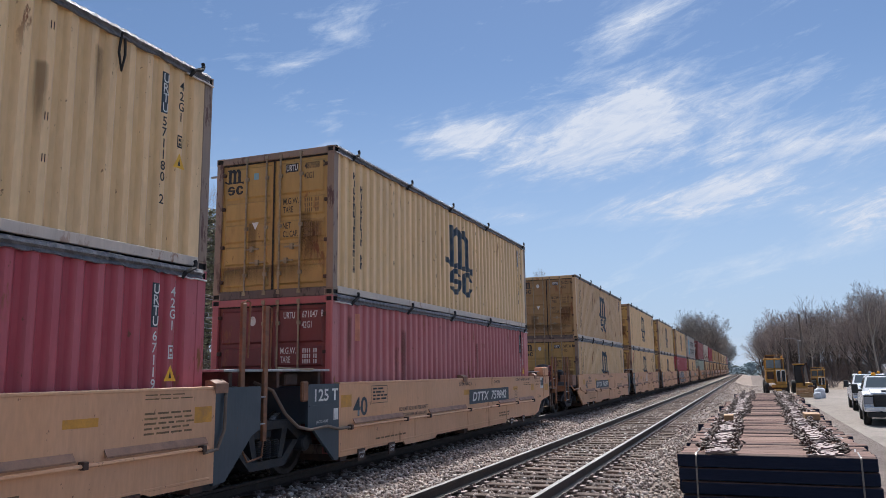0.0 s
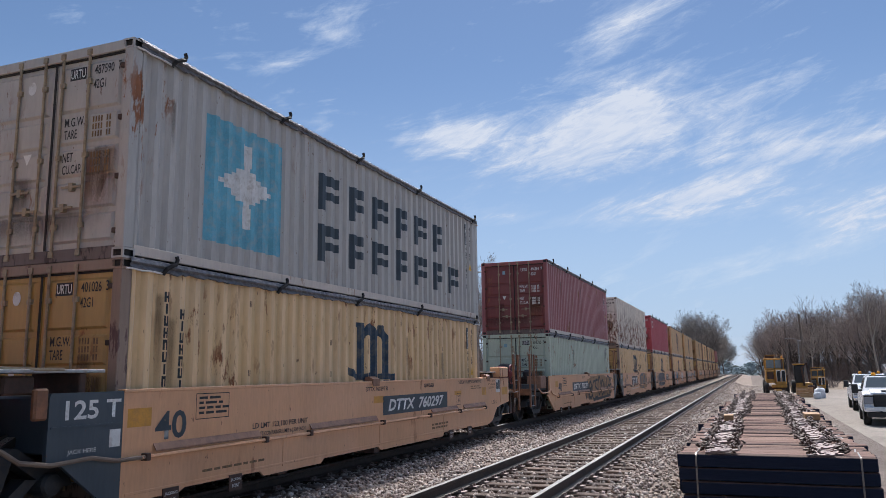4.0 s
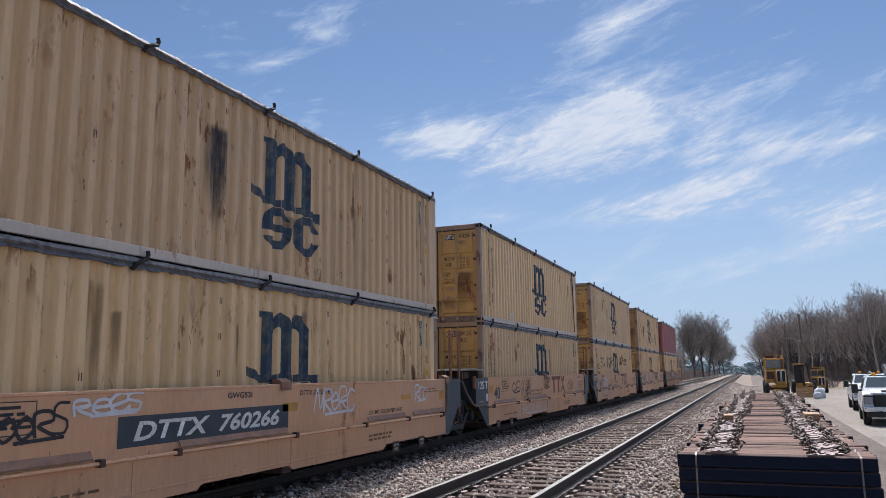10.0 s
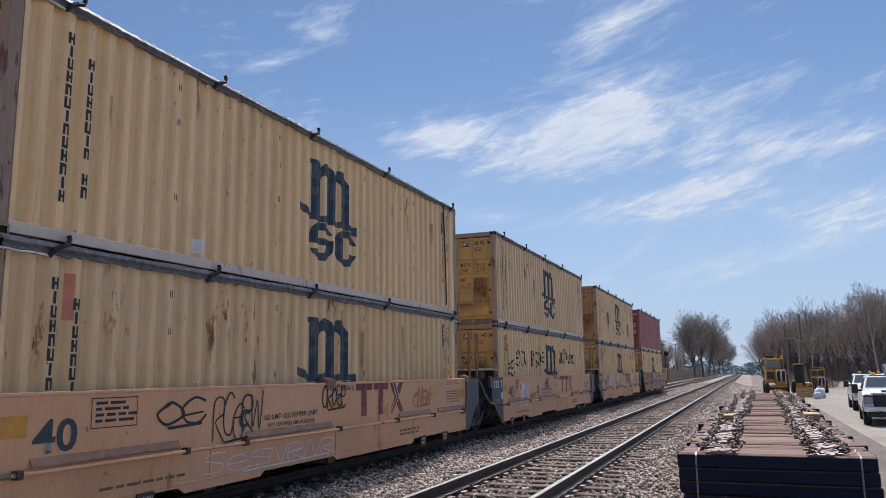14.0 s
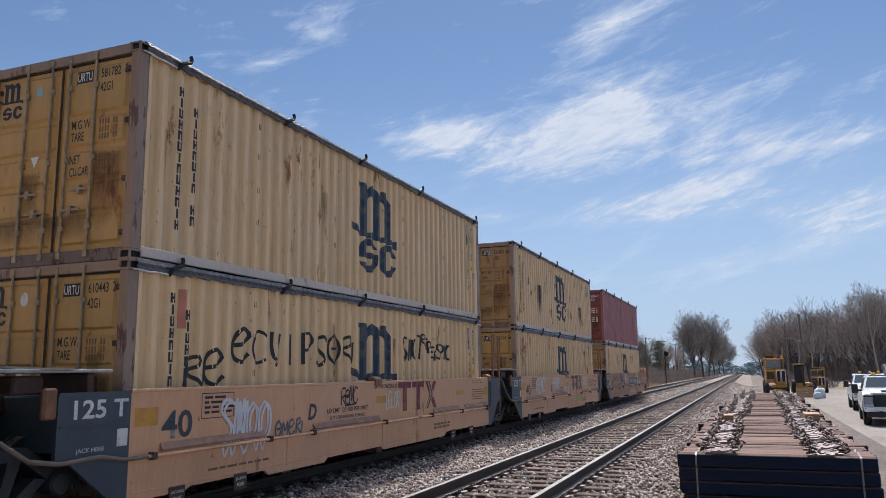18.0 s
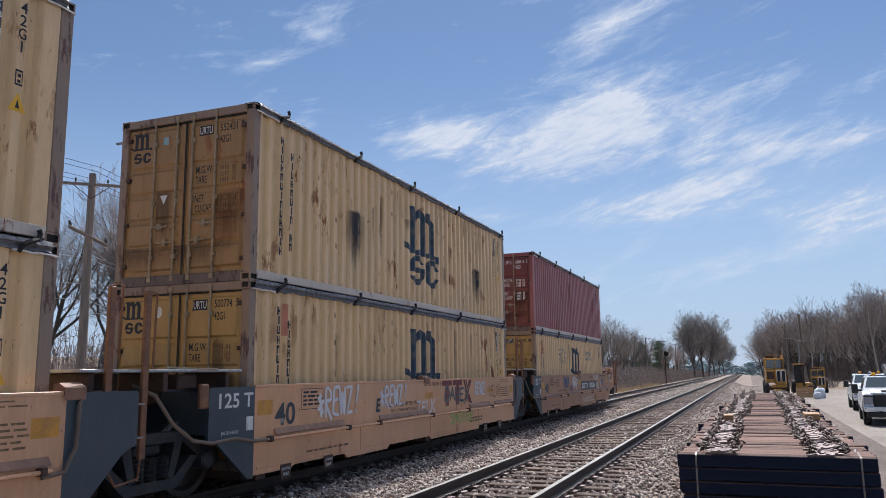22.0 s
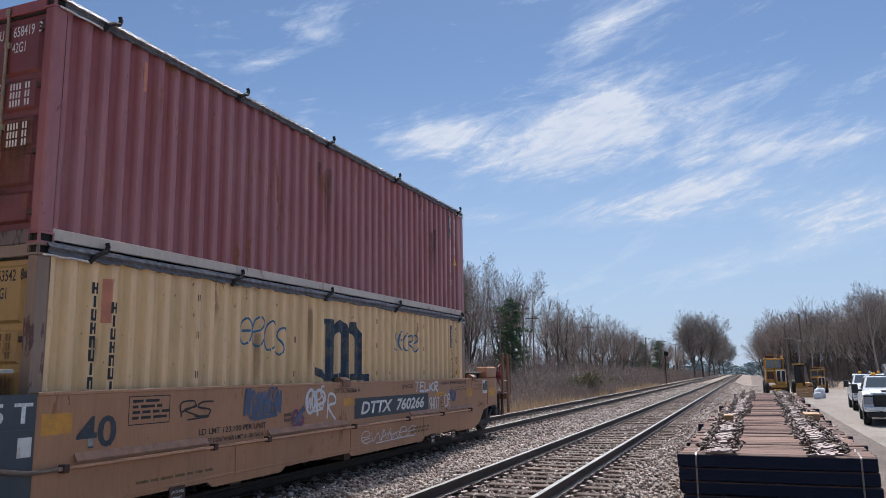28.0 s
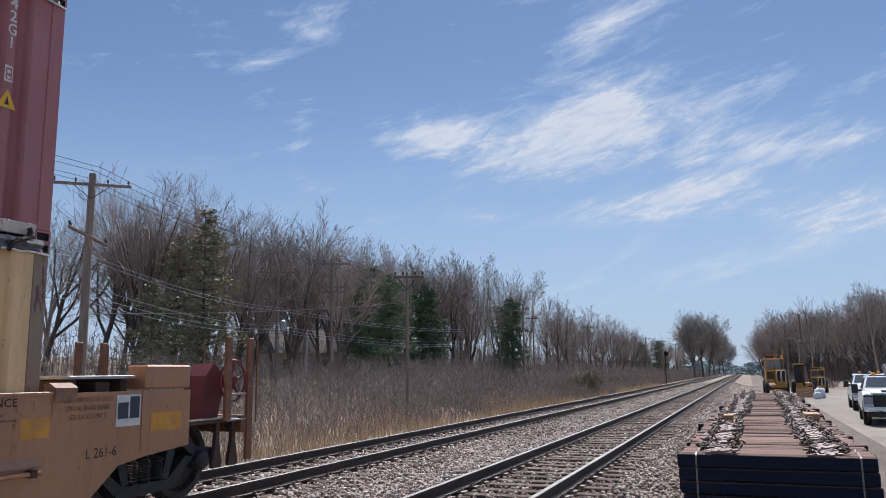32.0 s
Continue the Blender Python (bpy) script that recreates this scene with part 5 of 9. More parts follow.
def outer_near_end(car):
    """Platform at the coupler end of a set, with grab posts and a reservoir."""
    part("platform", boxes((-1.25, 1.25, -3.05, -0.85, 0.92, 0.98), bevel=0.008), M["truck"], car)
    part("draft_sill", boxes((-0.3, 0.3, -3.2, -0.9, 0.66, 0.92), bevel=0.02), M["truck"], car)
    part("end_beam", boxes((-1.30, 1.30, -3.10, -2.98, 0.80, 1.0), bevel=0.01), M["post"], car)
    for s in (1, -1):
        x = s * 1.30
        for y in (-3.08, -2.55):
            part("grab_post", boxes((*sorted((x, x + s * 0.045)), y - 0.05, y + 0.05, 0.45, 2.05), bevel=0.008), M["post"], car)
            bm = bmnew()
            pipe(bm, [(x + s * 0.02, y + 0.05, 2.03), (x + s * 0.05, y + 0.16, 2.04), (x + s * 0.05, y + 0.18, 1.3), (x + s * 0.02, y + 0.06, 1.28)], 0.014, 6)
            part("grab_iron", bm, M["post"], car)
        for z in (0.48, 0.78):
            part("ladder_rung", tube(bmnew(), (x + s * 0.02, -3.08, z), (x + s * 0.02, -2.55, z), 0.014), M["steel"], car)
        bm = bmnew()
        pipe(bm, [(s * 1.36, -2.2, 0.98), (s * 1.40, -1.95, 0.84), (s * 1.40, -1.1, 0.84), (s * 1.41, -0.85, 0.92), (s * 1.41, -0.6, 0.78), (s * 1.42, 0.3, 0.66)], 0.022, 7)
        part("brake_pipe", bm, M["tan"], car)
        part("tool_box", boxes((*sorted((s * 0.85, s * 1.32)), -1.75, -1.05, 0.98, 1.38), bevel=0.02), M["shelf"] if s > 0 else M["slate"], car)
    bm = bmnew()
    lathe(bm, [(-2.3, 0.05), (-2.26, 0.20), (-2.2, 0.24), (-1.3, 0.24), (-1.24, 0.20), (-1.2, 0.05)], "y", (0.2, 0, 1.55), 18)
    part("air_reservoir", bm, M["truck"], car, smooth=True)
    for y in (-2.1, -1.55):
        part("reservoir_saddle", boxes((-0.02, 0.42, y, y + 0.15, 0.98, 1.42)), M["truck"], car)
    # control valve with its pipes and a cross beam
    valve = part("control_valve", lathe(bmnew(), [(0.70, 0.05), (0.72, 0.15), (0.86, 0.17), (0.90, 0.10), (1.02, 0.09), (1.04, 0.04)], "x", (0, -1.25, 1.36), 14), M["truck"], car, smooth=True)
    part("valve_cap", lathe(bmnew(), [(1.28, 0.11), (1.50, 0.13), (1.58, 0.06)], "z", (0.78, -1.48, 0), 12), M["truck"], valve)
    for k, z in enumerate((1.10, 1.2, 1.52)):
        part("air_pipe", pipe(bmnew(), [(-0.9, -2.5 + 0.3 * k, z), (0.2, -2.35 + 0.3 * k, z + 0.05), (0.75, -1.5, z), (0.95, -1.0, z - 0.1)], 0.02, 6), M["iron"], car)
    part("cross_beam", boxes((-1.2, 1.2, -2.05, -1.85, 0.98, 1.12), bevel=0.01), M["slate"], car)
    coupler(car, -3.1, -0.66)


def outer_far_end(car, tank):
    """Hand brake end of a set."""
    part("platform", boxes((-1.25, 1.25, 14.1, 15.4, 0.92, 0.98), bevel=0.008), M["iron"], car)
    part("draft_sill", boxes((-0.3, 0.3, 14.1, 15.4, 0.66, 0.92), bevel=0.02), M["tan"], car)
    part("end_beam", boxes((-1.30, 1.30, 15.30, 15.44, 0.78, 1.0), bevel=0.01), M["post"], car)
    for s in (1, -1):
        x = s * 1.27
        for y, z0 in ((15.0, 0.95), (15.46, 0.42)):
            part("grab_post", boxes((*sorted((x, x + s * 0.05)), y - 0.06, y + 0.06, z0, 2.02), bevel=0.008), M["post"], car)
        bm = bmnew()
        pipe(bm, [(x + s * 0.03, 15.50, 2.0), (x + s * 0.06, 15.58, 1.98), (x + s * 0.06, 15.58, 0.9)], 0.014, 6)
        part("grab_iron", bm, M["post"], car)
        for z in (0.95, 1.28):
            part("ladder_rung", tube(bmnew(), (x + s * 0.02, 15.0, z), (x + s * 0.02, 15.46, z), 0.014), M["steel"], car)
    # hand brake
    bm = bmnew()
    slab(bm, [(14.80, 0.98), (15.16, 0.98), (15.26, 1.3), (15.2, 1.58), (15.06, 1.68), (14.90, 1.52), (14.84, 1.2)], 0.70, 1.02)
    hb = part("brake_housing", bm, M["brake"], car, "dark red hand brake housing")
    bm = bmnew()
    torus(bm, (1.12, 15.34, 1.45), "x", 0.27, 0.018, 26, 6)
    for k in range(5):
        a = k * 1.2566 + 0.3
        tube(bm, (1.10, 15.34, 1.45), (1.12, 15.34 + 0.27 * math.cos(a), 1.45 + 0.27 * math.sin(a)), 0.016, n=6)
    lathe(bm, [(0.98, 0.10), (1.09, 0.13), (1.15, 0.06)], "x", (0, 15.34, 1.45), 14)
    part("brake_wheel", bm, M["brake"], hb)
    bm = bmnew()
    for y in (14.95, 15.28):
        pipe(bm, [(0.95, y - 0.1, 0.95), (1.15, y, 0.80), (1.18, y, 0.62)], 0.02, 6)
        slab(bm, [(y - 0.035, 0.95), (y + 0.035, 0.95), (y + 0.04, 0.66), (y + 0.095, 0.42), (y + 0.08, 0.36), (y - 0.08, 0.36), (y - 0.095, 0.42), (y - 0.04, 0.66)], 1.15, 1.20)
    part("uncoupling_lever", bm, M["iron"], car)
    if tank:
        bm = bmnew()
        lathe(bm, [(13.45, 0.06), (13.5, 0.22), (13.58, 0.27), (14.6, 0.27), (14.68, 0.22), (14.72, 0.06)], "y", (0.62, 0, 1.82), 20)
        part("air_reservoir", bm, M["iron"], car, smooth=True)
        part("reservoir_saddle", boxes((0.4, 0.85, 13.7, 13.85, 1.3, 1.6), (0.4, 0.85, 14.3, 14.45, 1.3, 1.6)), M["iron"], car)
    else:
        part("walkway", boxes((0.35, 1.25, 12.5, 13.42, 1.50, 1.535), bevel=0.005), M["steel"], car)
        for y in (12.6, 13.3):
            part("walkway_bracket", boxes((0.4, 1.2, y - 0.05, y + 0.05, 1.34, 1.50), bevel=0.01), M["iron"], car)
    part("deck_beam", boxes((-1.2, 1.2, 12.9, 13.1, 1.34, 1.47), bevel=0.01), M["iron"], car)
    coupler(car, 15.4, 0.5)


def crest_blocks(car, y, z, w, h, paint):
    """The owner's mark as plain strokes."""
    bm = bmnew()
    x = SILL + 0.004
    u = w / 3.3
    for k in range(2):
        y0 = y + k * 1.1 * u
        quad(bm, (x, y0, z + h * 0.78), (x, y0 + u, z + h * 0.78), (x, y0 + u, z + h), (x, y0, z + h))
        quad(bm, (x, y0 + u * 0.34, z), (x, y0 + u * 0.66, z), (x, y0 + u * 0.66, z + h * 0.78), (x, y0 + u * 0.34, z + h * 0.78))
    y0 = y + 2.2 * u
    for a, b in ((0.0, 0.74), (0.74, 0.0)):
        quad(bm, (x + 0.001 * (a > 0), y0 + u * a, z), (x + 0.001 * (a > 0), y0 + u * (a + 0.30), z), (x + 0.001 * (a > 0), y0 + u * (b + 0.30), z + h), (x + 0.001 * (a > 0), y0 + u * b, z + h))
    part("crest", bm, paint, car, "maroon painted owner mark")
    if paint is M["crest"]:
        for width, lift, tone in ((0.15, 0.003, M["tan"]), (0.075, 0.006, M["sign_edge"])):
            bm = bmnew()
            for (ya, za), (yb, zb) in (((0.762, 1.0), (0.848, 0.5)), ((0.848, 0.5), (0.705, 0.0))):
                o = width / 2
                quad(bm, (x + lift, y + w * ya - o, z + h * za), (x + lift, y + w * ya + o, z + h * za), (x + lift, y + w * yb + o, z + h * zb), (x + lift, y + w * yb - o, z + h * zb))
            bmesh.ops.recalc_face_normals(bm, faces=bm.faces[:])
            part("chevron", bm, tone, car)


def flat(car, name, y0, y1, z0, z1, paint, lift=0.003, label=""):
    bm = bmnew()
    x = SILL + lift
    quad(bm, (x, y0, z0), (x, y1, z0), (x, y1, z1), (x, y0, z1))
    return part(name, bm, paint, car, label)


def small_print(car, y, z, w, rows, paint, step=0.075, h=0.045, lift=0.003):
    """Unreadable stencilled lines as bars of words."""
    bm = bmnew()
    x = SILL + lift
    rng = random.Random(int(y * 100) + rows)
    for r in range(rows):
        yy = y
        while yy < y + w * rng.uniform(0.8, 1.0):
            ln = rng.uniform(0.08, 0.22)
            quad(bm, (x, yy, z - r * step - h), (x, yy + ln, z - r * step - h), (x, yy + ln, z - r * step), (x, yy, z - r * step))
            yy += ln + 0.035
    tagged(part("stencil", bm, paint, car), kind="stuff")


def on_car(rects, x=SILL + 0.004):
    bm = bmnew()
    for y0, y1, z0, z1 in rects:
        quad(bm, (x, y0, z0), (x, y1, z0), (x, y1, z1), (x, y0, z1))
    return bm


def car_marks(car, kind, number, letter, first, last):
    """Stencils, patches and signs that every unit carries."""
    X = SILL + 0.005
    flat(car, "reflector", 0.04, 0.40, 0.98, 1.18, M["patch"])
    flat(car, "reflector", 5.9, 6.3, 1.0, 1.12, M["patch"])
    flat(car, "reflector", 9.95, 10.4, 1.02, 1.11, M["patch"])
    flat(car, "reflector", 11.88, 12.2, 0.96, 1.15, M["patch"])
    write("40", car, M["sign"], (X, 0.72, 0.97), 0.32, 0.52, bold=0.02)
    small_print(car, 1.20, 1.27, 0.50, 4, M["ink"], 0.06, 0.03)
    bm = bmnew()
    for y0, y1, z0, z1 in ((1.14, 1.78, 1.30, 1.31), (1.14, 1.78, 1.0, 1.01), (1.14, 1.15, 1.01, 1.30), (1.77, 1.78, 1.01, 1.30)):
        quad(bm, (X - 0.001, y0, z0), (X - 0.001, y1, z0), (X - 0.001, y1, z1), (X - 0.001, y0, z1))
    part("stencil_frame", bm, M["ink"], car)
    ly, lz = ((9.3, 0.84) if first else (3.0, 0.84)) if kind == "sign" else (4.87, 0.94)
    write("LD LMT 123,100 PER UNIT", car, M["ink"], (X, ly, lz), 0.085, 1.4, bold=0.012)
    write("20 FT CONTAINER LIMIT 61,500 EACH", car, M["ink"], (X, ly, lz - 0.11), 0.065, 1.25, bold=0.008)
    if kind not in ("sign", "wide_panel"):
        write(letter, car, M["sign"], (X, 3.72, 0.96), 0.24, bold=0.035, slant=0.2)
    small_print(car, 8.6, 0.47, 0.95, 2, M["faint"], 0.07, 0.04)
    if kind == "crest":
        crest_blocks(car, 6.83, 0.80, 1.97, 0.56, M["crest"])
        small_print(car, 11.05, 1.12, 0.78, 5, M["faint"], 0.055, 0.022)
        small_print(car, 11.05, 1.32, 0.78, 2, M["faint"], 0.045, 0.014)
        write("DTTX %s %s" % (number, letter), car, M["ink"], (X, 6.3, 1.29), 0.075, 0.95, bold=0.012)
    elif kind == "sign":
        a, b, z0, z1 = (2.8, 6.05, 0.77, 1.10) if first else ((6.9, 9.24, 0.84, 1.10) if number == "750793" else (6.27, 9.5, 0.77, 1.11))
        flat(car, "number_panel", a, b, z0, z1, M["sign"], label="dark number panel")
        write("DTTX  %s" % number, car, M["chalk"], (X, (a + b) / 2, (z0 + z1) / 2), (z1 - z0) * 0.66, (b - a) * 0.86, bold=0.03, slant=0.25)
        write("GWG52I", car, M["ink"], (X, 4.9 if first else 8.45, 1.265), 0.075, 0.52, bold=0.012)
        write("DTTX %s %s" % (number, letter), car, M["ink"], (X, 6.8 if first else 6.03, 1.25), 0.075, 0.88, bold=0.012)
        small_print(car, 11.05, 1.20, 0.7, 2, M["faint"], 0.05, 0.02)
    elif kind == "wide_panel":
        flat(car, "crest_panel", 3.3, 5.57, 0.61, 1.18, M["ink"], label="black panel with a white painted owner mark")
        crest_blocks(car, 3.45, 0.70, 1.95, 0.40, M["chalk"])
        write("DTTX %s" % number, car, M["ink"], (X, 6.03, 1.265), 0.075, 0.72, bold=0.012)
    elif kind == "panel":
        flat(car, "crest_panel", 7.3, 9.2, 0.72, 1.20, M["ink"], label="black panel with a white painted owner mark")
        crest_blocks(car, 7.45, 0.80, 1.6, 0.34, M["chalk"])
    small_print(car, 1.3, 0.40, 1.4, 1, M["faint"], 0.06, 0.03)
    if not first:
        write("125 T", car, M["chalk"], (SILL + 0.002, -0.42, 1.20), 0.19, 0.72, bold=0.02)
        write("JACK HERE", car, M["chalk"], (SILL + 0.002, -0.55, 0.79), 0.055, 0.36)
        flat(car, "tag_card", -0.20, -0.05, 0.80, 0.98, M["chalk"], 0.0015)
    if last:
        write("L 261-6", car, M["ink"], (SILL + 0.002, 12.86, 0.76), 0.10, 0.40)
        bm = bmnew()
        x = SILL + 0.002
        quad(bm, (x, 13.03, 1.0), (x, 13.38, 1.0), (x, 13.38, 1.33), (x, 13.03, 1.33))
        part("notice", bm, M["chalk"], car)
        for k, words in enumerate(("2 INCH BRAKE COND. SHOES", "SPECIAL BRAKE BEAMS", "SEE BADGE PLATE")):
            write(words, car, M["faint"], (x + 0.002, 12.66, 1.30 - 0.085 * k), 0.05, 0.62 - 0.07 * k, bold=0.008)
        bm = bmnew()
        for y0, y1, z0, z1 in ((13.05, 13.20, 1.08, 1.25), (13.22, 13.36, 1.08, 1.31)):
            quad(bm, (x + 0.002, y0, z0), (x + 0.002, y1, z0), (x + 0.002, y1, z1), (x + 0.002, y0, z1))
        part("notice_field", bm, M["sign"], car)
        bm = bmnew()
        quad(bm, (x, 13.55, 0.92), (x, 14.05, 0.92), (x, 14.05, 1.12), (x, 13.55, 1.12))
        part("reflector", bm, M["patch"], car)
        write("S-2054-11 REEFER CLEARANCE", car, M["ink"], (X, 11.03, 1.30), 0.075, 1.6, bold=0.012)
        write("PLATE", car, M["ink"], (X, 10.22, 0.99), 0.05, 0.17)
        write("H", car, M["ink"], (X, 10.22, 0.89), 0.09, bold=0.02)
        part("stencil_frame", on_car([(10.09, 10.35, 1.045, 1.055), (10.09, 10.35, 0.795, 0.805), (10.09, 10.10, 0.805, 1.045), (10.34, 10.35, 0.805, 1.045)]), M["ink"], car)


# upper paint, lower paint, upper and lower doors, side marking, letter, number
UNITS = [
    ("yellow0", "red", "crest", "B", "759842"),
    ("yellow0", "rosy", "sign", "A", "759842"),
    ("yellow4", "yellow3", "sign", "A", "760297"),
    ("yellow0", "yellow1", "crest", "E", "760297"),
    ("yellow3", "yellow0", "crest", "D", "760297"),
    ("yellow1", "red", "crest", "C", "760297"),
    ("grey", "yellow2", "sign", "B", "760297"),
    ("maroon", "green", "sign", "B", "750793"),
    ("white", "yellow2", "wide_panel", "E", "750793"),
    ("red", "yellow1", "panel", "D", "750793"),
    ("yellow4", "yellow0", "plain", "C", "750793"),
    ("yellow4", "yellow3", "sign", "A", "750793"),
    ("yellow4", "yellow1", "sign", "B", "760266"),
    ("yellow0", "yellow3", "crest", "C", "760266"),
    ("yellow3", "yellow0", "crest", "D", "760266"),
    ("yellow2", "yellow1", "crest", "E", "760266"),
    ("maroon", "yellow0", "sign", "A", "760266"),
]
SERIALS = ["5711802", "6711988", "4879580", "6710478", "5012217", "5873301", "4406712", "6619054", "5561120", "4712395", "4460319", "6203145", "4875907", "4010263", "4663849", "5023005", "5613766", "4773921", "5106627", "6218840", "4921173", "5873061", "6037288", "5926431", "5536784", "5911250", "4742848", "5912569", "5817828", "6104432", "5524310", "5007745", "6584193", "5635428"]
NAMES = {"yellow": "faded yellow corrugated container", "red": "crimson corrugated steel container", "rosy": "faded dull red corrugated steel container", "grey": "grey corrugated container with a blue square mark", "maroon": "maroon corrugated container with tarpaulin edge", "green": "pale green corrugated steel container", "white": "white corrugated container covered in rust"}
TRAIN = []
CARS, UPPERS, LOWERS = [], [], []
for i, (up, lo, kind, letter, number) in enumerate(UNITS):
    first, last = i in (2, 7, 12), i in (1, 6, 11, 16)
    at = pose(FAR_X, UNIT_Y[i], 0)
    car = well_car(at, first, last, i == 11, "tan articulated well car carrying two stacked containers", "tan_dark" if i == 16 else "tan")
    car_marks(car, kind, number, letter, first, last)
    CARS.append(car)
    TRAIN.append((car, UNIT_Y[i], 0.0))
    for level, paint in ((0, lo), (1, up)):
        z = (BOX_Z0, BOX_Z1)[level]
        base = paint.rstrip("0123456789")
        doorm = {"yellow": M["door_yellow"], "red": M["red"], "rosy": M["door_red"], "grey": M["grey"], "maroon": M["door_red"], "green": M["green"], "white": M["white"]}[base]
        if base == "yellow" and level and i in (2, 10, 11, 12, 15):
            doorm = M["door_brown"]
        c = container(pose(FAR_X, UNIT_Y[i], z), M[paint], doorm, NAMES[base] + (", stacked on another one" if level else ", low in a well car"), tarp=(base != "white"))
        (UPPERS if level else LOWERS).append(c)
        TRAIN.append((c, UNIT_Y[i], z))
        door_marks(c, SERIALS[2 * i + (1 - level)], white=base in ("red", "rosy", "maroon"), crest=base == "yellow")
        if base == "yellow":
            crest_marks(c)

# ---- paint, tags and stains of single units ----
def blob(parent, y, z, w, h, material, seed, x=None, label="", ribs=False, spikes=0.12):
    """A filled patch of paint with an uneven outline."""
    rng = random.Random(seed)
    bm = bmnew()
    ph = [rng.uniform(0, 6.28) for _ in range(4)]
    n = 40
    pts = []
    for i in range(n):
        a = 6.2832 * i / n
        r = 1 + spikes * (math.sin(3 * a + ph[0]) + 0.7 * math.sin(7 * a + ph[1]) + 0.5 * math.sin(11 * a + ph[2]))
        c, s = math.cos(a), math.sin(a)
        pts.append((y + w / 2 + w / 2 * r * math.copysign(abs(c) ** 0.6, c), z + h / 2 + h / 2 * r * math.copysign(abs(s) ** 0.6, s)))
    pts = [(a, min(max(b, 0.20), 1.36)) if not ribs else (a, b) for a, b in pts]
    xx = (SILL + 0.0025) if x is None else x
    ctr = bm.verts.new((xx, y + w / 2, z + h / 2))
    ring = [bm.verts.new((xx, a, b)) for a, b in pts]
    for i in range(n):
        bm.faces.new((ctr, ring[i], ring[(i + 1) % n]))
    bmesh.ops.recalc_face_normals(bm, faces=bm.faces[:])
    return part("graffiti", bm, material, parent, label)


def tag(i, y, z, w, h, paint, seed, n=5, pen=0.035):
    """A looping pen tag on the side of unit i."""
    scrawl(CARS[i], SILL + 0.0065, y, z, w, h, M[paint], seed, n, pen)


def box_tag(c, y, z, w, h, paint, seed, n=5, pen=0.04):
    scrawl(c, 0, y, z, w, h, M[paint], seed, n, pen, ribs=True)


def smear(name, dark, pale, strength):
    """A see-through stain: runs with frayed sides and a ragged lower end."""
    n = Nodes(name)
    gen = n.add("ShaderNodeTexCoord").outputs["Generated"]
    sep = n.add("ShaderNodeSeparateXYZ")
    n.link(gen, sep.inputs[0])
    info = n.add("ShaderNodeObjectInfo")
    shift = n.math("MULTIPLY", info.outputs["Random"], 40.0)
    add = n.add("ShaderNodeVectorMath")
    add.operation = "ADD"
    n.link(n.where, add.inputs[0])
    comb = n.add("ShaderNodeCombineXYZ")
    for k in (0, 1):
        n.link(shift, comb.inputs[k])
    n.link(comb.outputs[0], add.inputs[1])
    n.where = add.outputs[0]
    runs = n.noise(26.0, (1, 1, 0.06), 4, 0.65)
    blot = n.noise(7.0, (1, 1, 0.5), 5, 0.65)
    across = n.math("MAXIMUM", sep.outputs["X"], sep.outputs["Y"]) if name.startswith("door") else sep.outputs["Y"]
    side = n.math("MULTIPLY", n.math("MULTIPLY", across, n.math("SUBTRACT", 1.0, across)), 4.0)
    foot = n.ramp(sep.outputs["Z"], [(0.0, 0.0), (0.7, 1.0), (0.93, 1.0), (1.0, 0.0)])
    v = n.math("MULTIPLY", n.math("MULTIPLY", side, foot), n.math("ADD", n.math("MULTIPLY", runs, 1.1), n.math("MULTIPLY", blot, 0.9)))
    a = n.math("MULTIPLY", n.ramp(v, [(0.30, 0.0), (1.05, 1.0)]), strength)
    n.link(a, n.bsdf.inputs["Alpha"])
    return n.done(n.mix(blot, dark, pale), 0.85, 0.0, None, 0, 0, 0.2)


